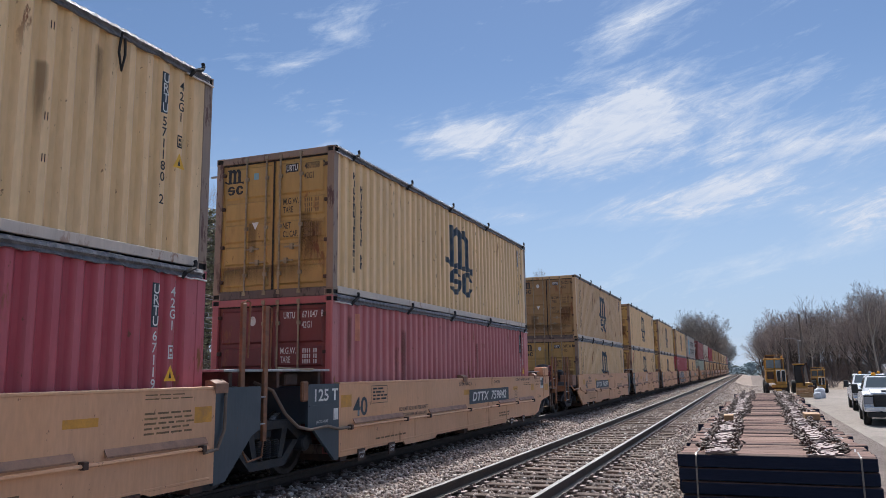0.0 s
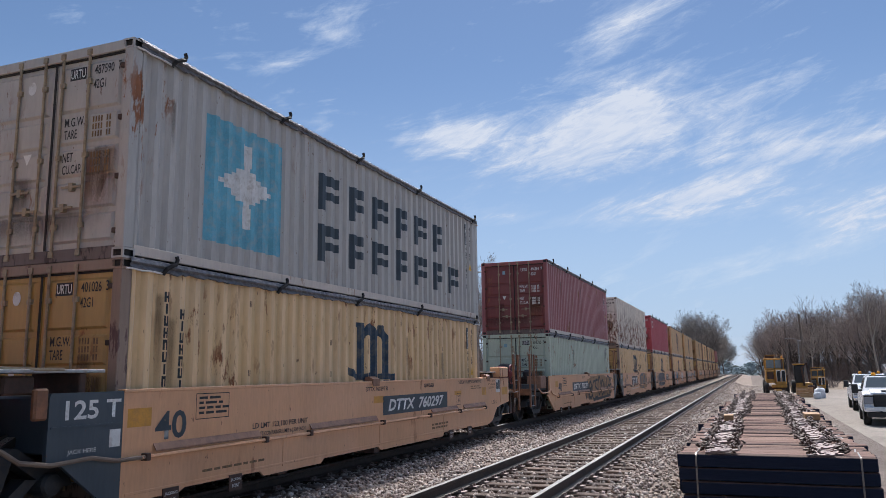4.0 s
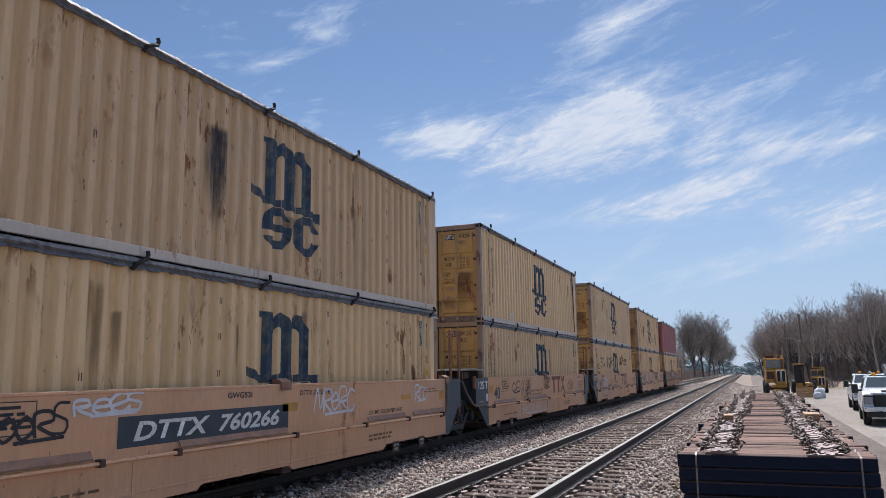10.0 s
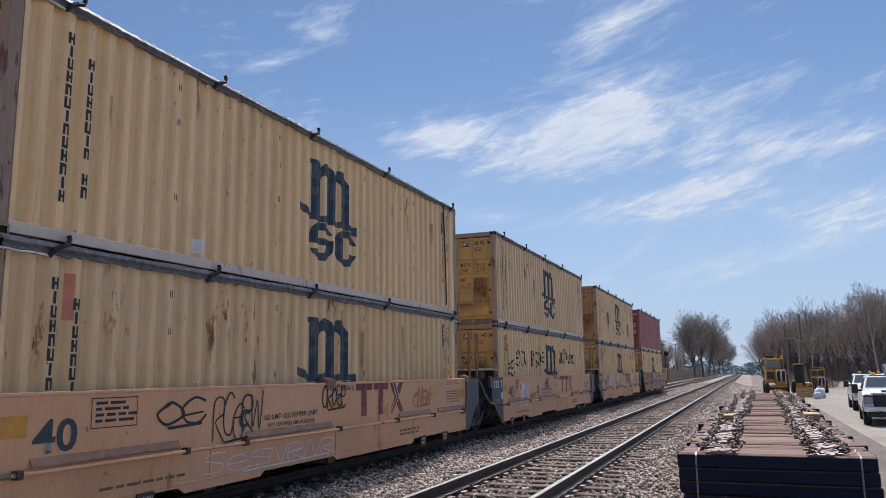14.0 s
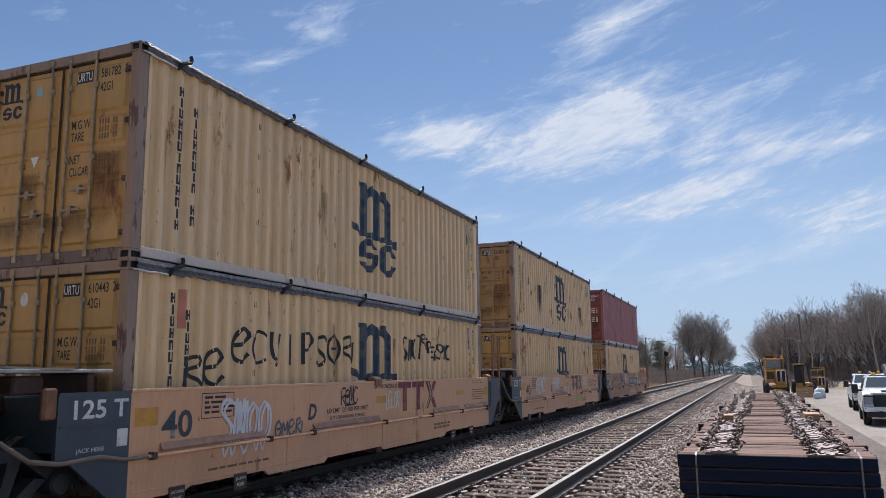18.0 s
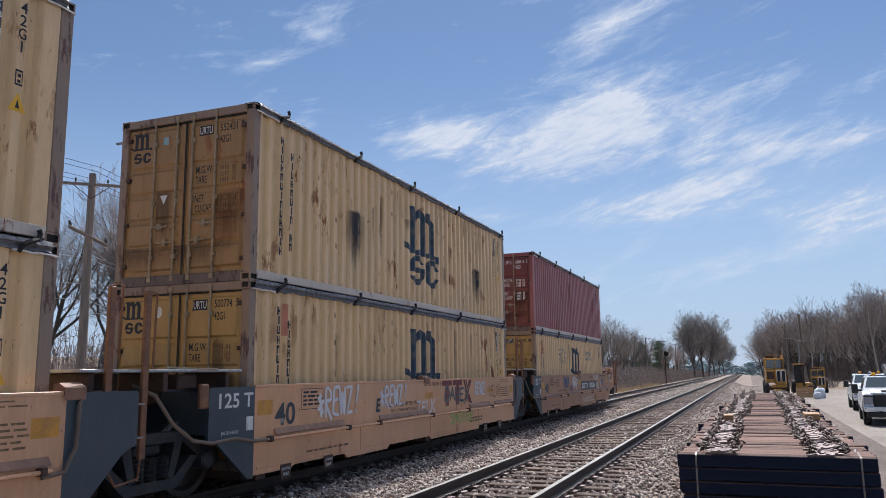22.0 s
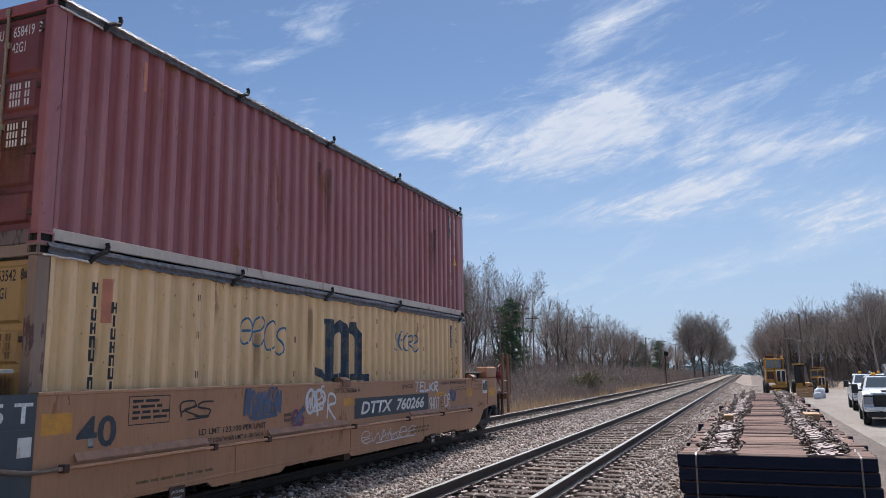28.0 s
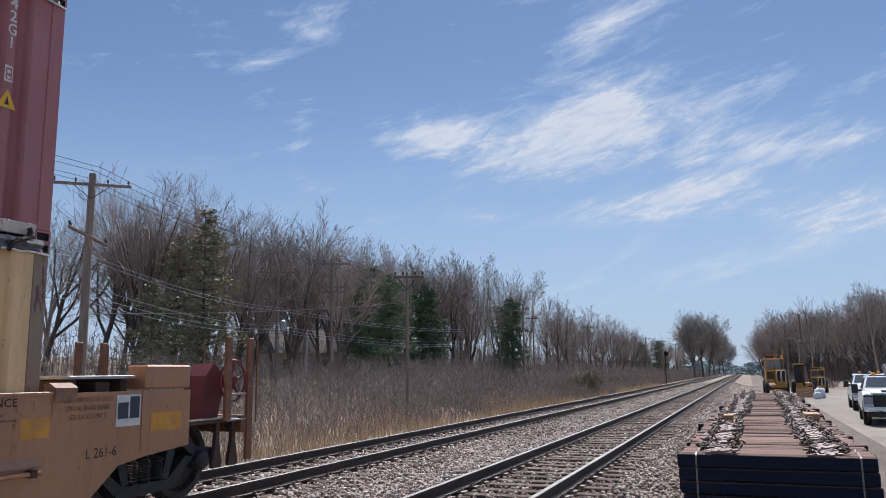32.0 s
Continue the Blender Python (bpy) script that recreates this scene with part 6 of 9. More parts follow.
STROKES = {
    "T": [[(0, 1), (1, 0.95)], [(0.5, 0.97), (0.45, 0)]],
    "E": [[(1, 1), (0.1, 0.95), (0, 0.05), (1, 0)], [(0.05, 0.5), (0.8, 0.55)]],
    "L": [[(0.1, 1), (0, 0), (1, 0.05)]],
    "K": [[(0, 1), (0.05, 0)], [(0.9, 1), (0.1, 0.45), (1, 0)]],
    "R": [[(0, 0), (0.1, 1), (0.8, 0.95), (0.9, 0.65), (0.1, 0.5), (1, -0.1)]],
    "S": [[(1, 0.95), (0.4, 1), (0, 0.75), (0.9, 0.35), (0.6, 0), (0, 0.1)]],
    "H": [[(0, 1), (0.05, -0.1)], [(0.9, 1), (0.95, 0)], [(0.05, 0.5), (0.9, 0.45)]],
    "O": [[(0.5, 1), (0.05, 0.7), (0.1, 0.2), (0.5, 0), (0.95, 0.3), (0.9, 0.8), (0.5, 1)]],
    "U": [[(0, 1), (0.1, 0.1), (0.6, 0), (1, 0.95)]],
    "G": [[(1, 0.9), (0.4, 1), (0, 0.5), (0.3, 0), (0.95, 0.1), (0.9, 0.5), (0.5, 0.45)]],
    "C": [[(1, 0.9), (0.4, 1), (0, 0.5), (0.4, 0), (1, 0.1)]],
    "P": [[(0.1, 0), (0, 1), (0.8, 0.95), (0.9, 0.6), (0.1, 0.45)]],
    "A": [[(0, 0), (0.5, 1), (1, 0)], [(0.2, 0.4), (0.85, 0.42)]],
    "B": [[(0, 0), (0.05, 1), (0.8, 0.85), (0.1, 0.52), (0.95, 0.3), (0.7, 0), (0, 0)]],
    "I": [[(0.5, 1), (0.5, 0)]],
    "N": [[(0, 0), (0.05, 1), (0.9, 0), (1, 1)]],
    "Z": [[(0, 0.95), (1, 1), (0.05, 0), (1, 0.05)]],
    "X": [[(0, 1), (1, 0)], [(1, 1), (0, 0)]],
    "D": [[(0, 0), (0.05, 1), (0.7, 0.85), (0.95, 0.4), (0.6, 0), (0, 0)]],
}


STROKES.update({
    "e": [[(0.08, 0.48), (0.6, 0.55), (0.95, 0.78), (0.7, 1.0), (0.25, 0.9), (0.0, 0.45), (0.2, 0.08), (0.6, 0.0), (1.0, 0.25)]],
    "c": [[(0.95, 0.85), (0.5, 1.0), (0.1, 0.7), (0.05, 0.3), (0.4, 0.0), (0.9, 0.12)]],
    "l": [[(0.1, 1.0), (0.15, 0.5), (0.35, 0.12), (0.7, 0.3)], [(0.75, 0.95), (0.55, 0.1), (0.4, -0.1)]],
    "i": [[(0.5, 0.95), (0.45, 0.0)]],
    "p": [[(0.2, 0.0), (0.12, 0.95)], [(0.05, 0.95), (0.7, 1.0), (0.9, 0.72), (0.5, 0.48), (0.15, 0.45)]],
    "s": [[(0.95, 0.8), (0.8, 1.0), (0.4, 0.95), (0.2, 0.7), (0.55, 0.45), (0.75, 0.2), (0.45, 0.0), (0.0, 0.12)]],
    "o": [[(0.5, 1.0), (0.08, 0.75), (0.08, 0.25), (0.5, 0.0), (0.92, 0.3), (0.9, 0.75), (0.5, 1.0)], [(0.2, 0.5), (0.8, 0.52)]],
    "r": [[(0.1, 0.0), (0.15, 0.9)], [(0.0, 0.85), (0.7, 1.0), (0.75, 0.7), (0.2, 0.5), (0.7, 0.25), (1.1, 0.05), (1.15, 0.8)]],
    "m": [[(0.0, 0.0), (0.1, 0.9), (0.5, 0.3), (0.85, 0.95), (1.0, 0.05)]],
    "!": [[(0.75, 1.1), (0.5, 0.35)], [(0.45, 0.12), (0.4, 0.0)]],
    "*": [[(0.0, 0.3), (0.9, 0.6)], [(0.5, 0.1), (0.35, 0.8)], [(0.05, 0.7), (0.8, 0.2)]],
    "W": [[(0.0, 1.0), (0.2, 0.0), (0.5, 0.8), (0.75, 0.0), (1.0, 1.0)]],
    "M": [[(0.0, 0.0), (0.15, 1.0), (0.5, 0.25), (0.85, 1.0), (1.0, 0.0)]],
    "V": [[(0.0, 1.0), (0.45, 0.0), (1.0, 1.0)]],
})


def hand_lettered(parent, words, y, z, w, h, paint, pen, ribs=False, drop=0.0, double=0.0):
    """Hand-sprayed capitals, uneven in height and slant; double draws a second, looser outline."""
    rng = random.Random(words + paint)
    bm = bmnew()
    lay = (lambda a, b: (SIDE_X + 0.005 + side_inset(a), a, b)) if ribs else (lambda a, b: (SILL + 0.0065, a, b))
    step = w / len(words)
    for i, ch in enumerate(words):
        dz, s, sl = rng.uniform(-0.05, 0.05) * h + drop * i, rng.uniform(0.9, 1.12), rng.uniform(-0.05, 0.12)
        for pts in STROKES[ch]:
            for k in range(2 if double else 1):
                o = (k * double, -k * double * 0.6)
                fine = list(pts) if ch in "eclipsorm" or len(pts) > 4 else []
                for (x0, y0), (x1, y1) in zip(pts, pts[1:]) if not fine else ():
                    fine += [(x0 + (x1 - x0) * q / 3, y0 + (y1 - y0) * q / 3) for q in range(3)]
                fine.append(pts[-1])
                ribbon(bm, [(y + step * i + step * 0.84 * px_ + sl * pz_ * h + o[0], z + dz + pz_ * h * s + o[1]) for px_, pz_ in fine], pen * rng.uniform(0.85, 1.15), lay)
    bmesh.ops.recalc_face_normals(bm, faces=bm.faces[:])
    return part("graffiti", bm, M[paint], parent, "sprayed hand lettering")


M["soot"] = smear("sooty burn mark", (0.05, 0.05, 0.06), (0.11, 0.10, 0.10), 0.92)
M["drip"] = smear("dark drip stain", (0.12, 0.075, 0.05), (0.24, 0.16, 0.10), 0.42)
M["door_soil"] = smear("door soil", (0.06, 0.045, 0.045), (0.12, 0.08, 0.065), 0.42)
M["door_rust"] = smear("door rust", (0.15, 0.065, 0.035), (0.24, 0.11, 0.06), 0.65)
M["hazard"] = plain("yellow warning sticker", (0.75, 0.42, 0.02), 0.5, 0, 4, 0.15, 0)
M["logo_blue"] = plain("pale blue panel paint", (0.14, 0.42, 0.55), 0.6, 0, 3, 0.3, 0, (0.4, 0.4, 0.38), 0.35)
M["pink"] = plain("faded pink primer streak", (0.62, 0.25, 0.16), 0.7, 0, 4, 0.3, 0)


def stain(c, y, w, z0, z1, paint="drip", seed=1):
    """A vertical stain that follows the ribs."""
    part("stain", on_ribs([(y - 0.3 * w, y + 1.3 * w, z0, z1)], 0.0025), M[paint], c)


def door_stain(c, x, w, z0, z1, paint):
    bm = bmnew()
    quad(bm, (x, 0.0196, z0), (x + w, 0.0196, z0), (x + w, 0.0196, z1), (x, 0.0196, z1))
    part("stain", bm, M[paint], c)


def triangle(c, y, z, s):
    bm = bmnew()
    x = SIDE_X + 0.006
    bm.faces.new([bm.verts.new(p) for p in ((x, y - s / 2, z), (x, y + s / 2, z), (x, y, z + s * 0.95))])
    t = part("warning_sticker", bm, M["hazard"], c)
    bm = bmnew()
    bm.faces.new([bm.verts.new(p) for p in ((x + 0.001, y - s * 0.12, z + s * 0.16), (x + 0.001, y + s * 0.12, z + s * 0.16), (x + 0.001, y, z + s * 0.62))])
    part("sticker_mark", bm, M["ink"], t)


for i, (up, lo) in enumerate(zip(UPPERS, LOWERS)):
    for c, paint in ((up, UNITS[i][0]), (lo, UNITS[i][1])):
        dark = paint.startswith("yellow") or paint in ("grey", "white", "green")
        side_serial(c, SERIALS[2 * i + (c is lo)], not dark)
        triangle(c, 11.60, 1.22, 0.20)
        rng = random.Random(i * 7 + (c is lo))
        for k in range(5):
            stain(c, rng.uniform(0.4, 11.2), rng.uniform(0.04, 0.14), rng.uniform(0.25, 1.6), rng.uniform(1.7, 2.4), "drip", i * 31 + k)
        door_stain(c, 0.58, 0.50, 0.17, 1.35, "door_rust")
        door_stain(c, rng.uniform(-0.9, -0.5), rng.uniform(0.2, 0.4), 0.17, rng.uniform(0.9, 1.5), "door_soil")
        if rng.random() < 0.6:
            door_stain(c, rng.uniform(0.55, 0.7), 0.24, rng.uniform(0.4, 0.9), rng.uniform(1.3, 2.0), "door_soil")
        door_stain(c, -1.06, 2.1, 0.16, 0.60, "door_soil")
        # a pale round sticker and a small triangle on the door end
        x, z = -0.37, 2.20
        bm = bmnew()
        if rng.random() < 0.5:
            bm.faces.new([bm.verts.new((x + 0.065 * math.cos(q), 0.0185, z + 0.085 * math.sin(q))) for q in [2 * math.pi * k / 16 for k in range(16)]])
            part("door_sticker", bm, M["chalk"], c)
        else:
            quad(bm, (x - 0.05, 0.0185, z - 0.06), (x + 0.05, 0.0185, z - 0.06), (x + 0.05, 0.0185, z + 0.06), (x - 0.05, 0.0185, z + 0.06))
            part("door_sticker", bm, M["logo_blue"], c)
        bm = bmnew()
        bm.faces.new([bm.verts.new(p) for p in ((x - 0.07, 0.0185, 1.36), (x, 0.0185, 1.22), (x + 0.07, 0.0185, 1.36))])
        part("door_sticker", bm, M["chalk"], c)

# faded red primer beside the name column on many yellow boxes
for i in (1, 3, 5, 12, 13, 14, 15, 16):
    part("primer_streak", on_ribs([(0.88, 0.99, 1.85, 2.33)], 0.0022), M["pink"], LOWERS[i])

for c, y, pts in ((UPPERS[13], 11.42, ((-0.10, 2.56), (-0.06, 2.0), (0.0, 1.2), (0.03, 0.45), (0.03, 0.22))), (UPPERS[0], 10.55, ((0.0, 2.55), (-0.03, 2.3), (0.02, 2.1), (0.06, 2.3), (0.05, 2.5))), (LOWERS[1], 11.3, ((0.0, 2.5), (0.04, 2.1), (0.02, 1.7)))):
    part("loose_strap", pipe(bmnew(), [(SIDE_X + 0.03, y + a, b) for a, b in pts], 0.016, 5), M["rubber"], c, "black loose strap hanging down")

# grey box with a blue square and two rows of dark blocks
part("crest", on_ribs([(1.35, 3.15, 0.42, 2.12)], 0.003), M["logo_blue"], UPPERS[6], "pale blue square mark")
star = []
for k in range(9):
    w = 0.62 * (1 - abs(k - 4) / 4.6)
    star.append((2.25 - w, 2.25 + w, 1.0 + k * 0.065, 1.065 + k * 0.065))
part("crest", on_ribs(star + [(2.15, 2.35, 0.70, 1.0), (2.15, 2.35, 1.58, 1.9)], 0.005), M["chalk"], UPPERS[6], "white star shape on a blue square")
for row, (z, cells) in enumerate(((1.38, 6), (0.52, 7))):
    for k in range(cells):
        y = 4.25 + k * 0.98
        part("name_mark", on_ribs([(y, y + 0.24, z, z + 0.62), (y + 0.24, y + 0.62, z + 0.44, z + 0.62), (y + 0.24, y + 0.62, z + 0.2, z + 0.34)], 0.003), M["sign"], UPPERS[6])
# white blocks of a lessor's mark
for c in (UPPERS[9], LOWERS[5]):
    part("crest", on_ribs([(0.68, 0.79, 1.76, 2.24), (0.79, 1.02, 2.14, 2.24), (0.79, 1.02, 1.76, 1.86), (1.08, 1.24, 1.76, 1.86, 2.14, 2.24), (1.24, 1.36, 2.14, 2.24), (1.36, 1.48, 1.76, 2.24), (1.58, 1.70, 1.76, 2.24)], 0.004), M["chalk"], c, "white painted lessor mark")
# orange streak on the maroon box, small plates
part("primer_streak", on_ribs([(1.28, 1.36, 2.0, 2.36)], 0.003), M["pink"], UPPERS[16])

# rearmost set
stain(UPPERS[12], 4.3, 0.36, 0.12, 2.05, "soot", 3)
tag(12, 2.2, 1.14, 0.9, 0.2, "spray_white", 4, 4)
tag(12, 6.75, 0.92, 1.3, 0.36, "spray_white", 5, 5)
tag(12, 10.6, 0.98, 0.6, 0.3, "spray_white", 6, 3)
tag(12, 1.35, 0.95, 0.8, 0.3, "spray_black", 7, 4)
stain(UPPERS[12], 6.0, 0.5, 0.5, 1.1, "drip", 9)

tag(13, 2.05, 0.95, 0.85, 0.30, "spray_black", 11, 2, 0.028)
tag(13, 3.05, 0.72, 1.0, 0.56, "spray_black", 12, 5, 0.026)
tag(13, 5.7, 0.98, 0.75, 0.36, "spray_black", 13, 5, 0.03)
tag(13, 2.9, 0.30, 3.2, 0.26, "spray_white", 14, 7, 0.016)
tag(13, 9.2, 0.88, 0.9, 0.34, "spray_tan", 15, 4, 0.04)
part("scuff", on_ribs([(2.75, 2.98, 0.22, 0.40)], 0.003), M["chalk"], UPPERS[13])

hand_lettered(LOWERS[14], "eclipsor", 1.95, 1.44, 3.4, 0.45, "spray_black", 0.052, True)
hand_lettered(LOWERS[14], "re", 0.95, 1.17, 0.9, 0.40, "spray_black", 0.05, True)
hand_lettered(LOWERS[14], "SHOT", 7.42, 1.55, 0.92, 0.44, "spray_black", 0.036, True, 0.0, 0.03)
hand_lettered(LOWERS[14], "REPER", 8.40, 1.88, 0.80, 0.22, "spray_black", 0.032, True, -0.085, 0.02)
hand_lettered(LOWERS[14], "SPAC", 9.25, 1.58, 0.72, 0.32, "spray_black", 0.036, True, 0.0, 0.025)
hand_lettered(CARS[14], "UGLOR", 6.30, 0.86, 0.58, 0.30, "spray_pale", 0.026, False, 0.012)
hand_lettered(CARS[14], "SMOO", 1.52, 0.70, 1.05, 0.48, "spray_white", 0.042, False, 0.0, 0.06)
hand_lettered(CARS[14], "WVW", 1.55, 0.52, 1.0, 0.18, "spray_white", 0.036)
hand_lettered(CARS[14], "omer", 2.72, 0.66, 0.70, 0.22, "spray_grey", 0.032)
tag(14, 4.6, 1.02, 0.55, 0.28, "spray_black", 27, 4, 0.028)

hand_lettered(CARS[15], "*REWZ!", 1.62, 0.84, 1.35, 0.46, "spray_white", 0.042, False, 0.012, 0.02)
hand_lettered(CARS[15], "*REWZ!", 3.80, 0.90, 1.15, 0.38, "spray_white", 0.040, False, 0.012, 0.018)
hand_lettered(CARS[15], "REWZ!", 9.0, 0.98, 0.80, 0.30, "spray_white", 0.034, False, 0.0, 0.014)
hand_lettered(CARS[15], "DANEX", 7.0, 0.93, 1.55, 0.30, "spray_grey", 0.05, False, -0.02)
hand_lettered(CARS[15], "UELOR", 10.15, 0.90, 0.85, 0.26, "crest", 0.024)
hand_lettered(CARS[15], "TELK", 5.45, 0.72, 1.0, 0.24, "spray_white", 0.04)
hand_lettered(CARS[15], "SHOTER", 7.3, 0.40, 1.55, 0.22, "spray_green", 0.055)
stain(UPPERS[15], 2.9, 0.50, 0.25, 1.62, "soot", 41)
stain(UPPERS[15], 9.55, 0.42, 0.12, 1.35, "soot", 42)
stain(UPPERS[15], 7.35, 0.26, 0.5, 1.1, "drip", 43)

hand_lettered(LOWERS[16], "oecs", 3.3, 1.70, 1.15, 0.38, "spray_blue", 0.032, True, -0.04)
hand_lettered(LOWERS[16], "secre", 8.2, 1.72, 1.2, 0.34, "spray_blue", 0.030, True)
tag(16, 3.2, 0.96, 0.8, 0.38, "spray_slate", 53, 9, 0.05)
tag(16, 4.75, 0.98, 0.5, 0.34, "spray_white", 91, 4, 0.028)
hand_lettered(CARS[16], "OPR", 4.72, 0.95, 0.95, 0.34, "spray_white", 0.05, False, -0.05)
hand_lettered(CARS[16], "TELKR", 8.80, 1.15, 1.28, 0.19, "spray_white", 0.045)
hand_lettered(CARS[16], "SHOT", 9.52, 0.74, 0.58, 0.26, "spray_white", 0.022, False, 0.0, 0.016)
hand_lettered(CARS[16], "CR", 10.40, 0.80, 0.36, 0.24, "spray_white", 0.022, False, 0.0, 0.014)
tag(16, 6.5, 0.32, 2.3, 0.20, "spray_white", 55, 6, 0.016)
tag(16, 10.75, 0.92, 0.34, 0.28, "spray_slate", 57, 3, 0.05)
write("next", CARS[16], M["ink"], (SILL + 0.004, 4.24, 0.955), 0.055, 0.19, bold=0.01)
write("load", CARS[16], M["ink"], (SILL + 0.004, 4.24, 0.885), 0.06, 0.19, bold=0.01)
for paint, dy in (("spray_slate", 1), ("rosy", -1)):
    bm = bmnew()
    ribbon(bm, [(4.56 - 0.12 * dy, 0.82), (4.56 + 0.12 * dy, 1.04)], 0.075, lambda p, q, d=dy: (SILL + 0.006 + 0.002 * d, p, q))
    bmesh.ops.recalc_face_normals(bm, faces=bm.faces[:])
    part("crossed_bar", bm, M[paint], CARS[16])
tag(16, 1.95, 1.02, 0.55, 0.22, "spray_black", 58, 2, 0.022)
tag(16, 4.35, 0.78, 0.3, 0.22, "spray_purple", 59, 2, 0.05)

def piece(car, y, z, w, h, fill, dark, line, seed, n=9, pen=0.045):
    """A sprayed piece: a filled field with angular darker shapes, each edged by a bright line."""
    rng = random.Random(seed)
    blob(car, y, z, w, h, M[fill], seed, spikes=0.03)
    for k in range(n):
        cy, cz = y + w * (k + 0.5) / n + rng.uniform(-0.1, 0.1), z + h * rng.uniform(0.35, 0.65)
        m = rng.choice((4, 5, 6))
        a0 = rng.uniform(0, 6.28)
        pts = []
        for q in range(m):
            a = a0 + 6.283 * q / m + rng.uniform(-0.3, 0.3)
            r = rng.uniform(0.45, 1.0)
            pts.append((cy + math.cos(a) * r * w / n * 0.85, min(1.34, max(0.27, cz + math.sin(a) * r * h * 0.58))))
        bm = bmnew()
        bm.faces.new([bm.verts.new((SILL + 0.0035 + 0.0001 * k, p, q)) for p, q in pts])
        bmesh.ops.recalc_face_normals(bm, faces=bm.faces[:])
        part("graffiti", bm, M[dark if k % 2 else "spray_slate"], car)
        edge = []
        for p, q in zip(pts, pts[1:] + pts[:1]):
            edge += [(p[0] + (q[0] - p[0]) * u / 4, p[1] + (q[1] - p[1]) * u / 4) for u in range(4)]
        bm = bmnew()
        ribbon(bm, edge + edge[:2], pen * rng.uniform(0.8, 1.2), lambda a, b: (SILL + 0.0060 + 0.0003 * (k % 3), a, b))
        bmesh.ops.recalc_face_normals(bm, faces=bm.faces[:])
        part("graffiti", bm, M[line], car)


def bubble(car, y, z, w, h, n, fill, line):
    """Fat rounded letters standing side by side, each with a pointed top and a thin outline."""
    for k in range(n):
        a0, step = y + w * k / n, w / n * 1.12
        pts = [(a0 + step * (0.5 - 0.5 * math.cos(q)), z + h * 0.42 * (1 - math.sin(q))) for q in [math.pi * u / 9 for u in range(10)]]
        pts = pts + [(a0 + step * 0.86, z + h * 0.75), (a0 + step * (0.55 + 0.06 * (k % 2)), z + h), (a0 + step * 0.16, z + h * 0.72)]
        bm = bmnew()
        bm.faces.new([bm.verts.new((SILL + 0.003 + 0.0004 * k, p, q)) for p, q in pts])
        bmesh.ops.recalc_face_normals(bm, faces=bm.faces[:])
        part("graffiti", bm, M[fill], car)
        bm = bmnew()
        ribbon(bm, pts + pts[:1], 0.022, lambda a, b: (SILL + 0.0060 + 0.0004 * k, a, b))
        ribbon(bm, [(a0 + step * 0.3, z + h * 0.3), (a0 + step * 0.55, z + h * 0.42), (a0 + step * 0.6, z + h * 0.62)], 0.02, lambda a, b: (SILL + 0.0064 + 0.0004 * k, a, b))
        bmesh.ops.recalc_face_normals(bm, faces=bm.faces[:])
        part("graffiti", bm, M[line], car)


# middle set
blob(CARS[7], 5.2, 0.30, 6.3, 0.98, M["spray_tan"], 61, spikes=0.05)
tag(7, 5.2, 0.36, 6.2, 0.88, "spray_black", 62, 9, 0.10)
tag(7, 9.0, 0.40, 1.6, 0.5, "spray_tan", 63, 5, 0.03)
tag(8, 10.9, 0.80, 0.8, 0.22, "spray_tan", 64, 4, 0.03)
blob(CARS[8], 6.6, 0.42, 3.5, 0.90, M["spray_grey"], 65, spikes=0.03)
hand_lettered(CARS[8], "LOKEZS", 6.7, 0.50, 3.3, 0.70, "spray_tan", 0.10, False, 0.0, 0.05)
hand_lettered(CARS[8], "LOKEZS", 6.65, 0.53, 3.3, 0.70, "spray_slate", 0.05)
tag(8, 1.7, 0.52, 4.4, 0.80, "spray_white", 66, 7, 0.022)
box_tag(LOWERS[8], 7.55, 1.28, 0.95, 0.38, "spray_black", 67, 5, 0.035)
blob(CARS[9], 1.5, 0.36, 4.7, 0.94, M["spray_grey"], 69, spikes=0.02)
hand_lettered(CARS[9], "MOERS", 1.75, 0.46, 4.3, 0.70, "spray_black", 0.12, False, 0.0, 0.05)
hand_lettered(CARS[9], "MOERS", 1.7, 0.48, 4.3, 0.70, "spray_haze", 0.035, False, 0.0, 0.10)
blob(CARS[10], 1.3, 0.42, 1.5, 0.86, M["spray_blue"], 71)
tag(10, 1.2, 0.3, 1.7, 0.3, "spray_white", 72, 6, 0.05)
blob(CARS[10], 2.9, 0.55, 0.95, 0.75, M["spray_tan"], 73)
bubble(CARS[10], 6.7, 0.42, 2.3, 0.92, 4, "spray_white", "spray_grey")
hand_lettered(CARS[10], "N", 4.95, 0.66, 0.8, 0.46, "spray_white", 0.055)
blob(CARS[10], 1.32, 1.06, 0.34, 0.30, M["spray_rose"], 171, SILL + 0.004, spikes=0.02)
blob(CARS[10], 2.28, 1.06, 0.34, 0.30, M["spray_rose"], 172, SILL + 0.004, spikes=0.02)
bubble(CARS[11], 0.98, 0.46, 2.2, 0.84, 4, "spray_rose", "spray_white")
blob(CARS[11], 10.05, 0.42, 2.1, 0.92, M["spray_grey"], 78, spikes=0.04)
hand_lettered(CARS[11], "REED", 10.1, 0.50, 2.1, 0.74, "spray_white", 0.035, False, 0.0, 0.09)
tag(11, 3.2, 0.75, 1.0, 0.5, "spray_white", 79, 4, 0.022)
bubble(CARS[11], 4.3, 0.48, 1.9, 0.80, 4, "spray_haze", "spray_white")
blob(CARS[11], 12.5, 0.45, 1.0, 0.8, M["spray_tan"], 80)

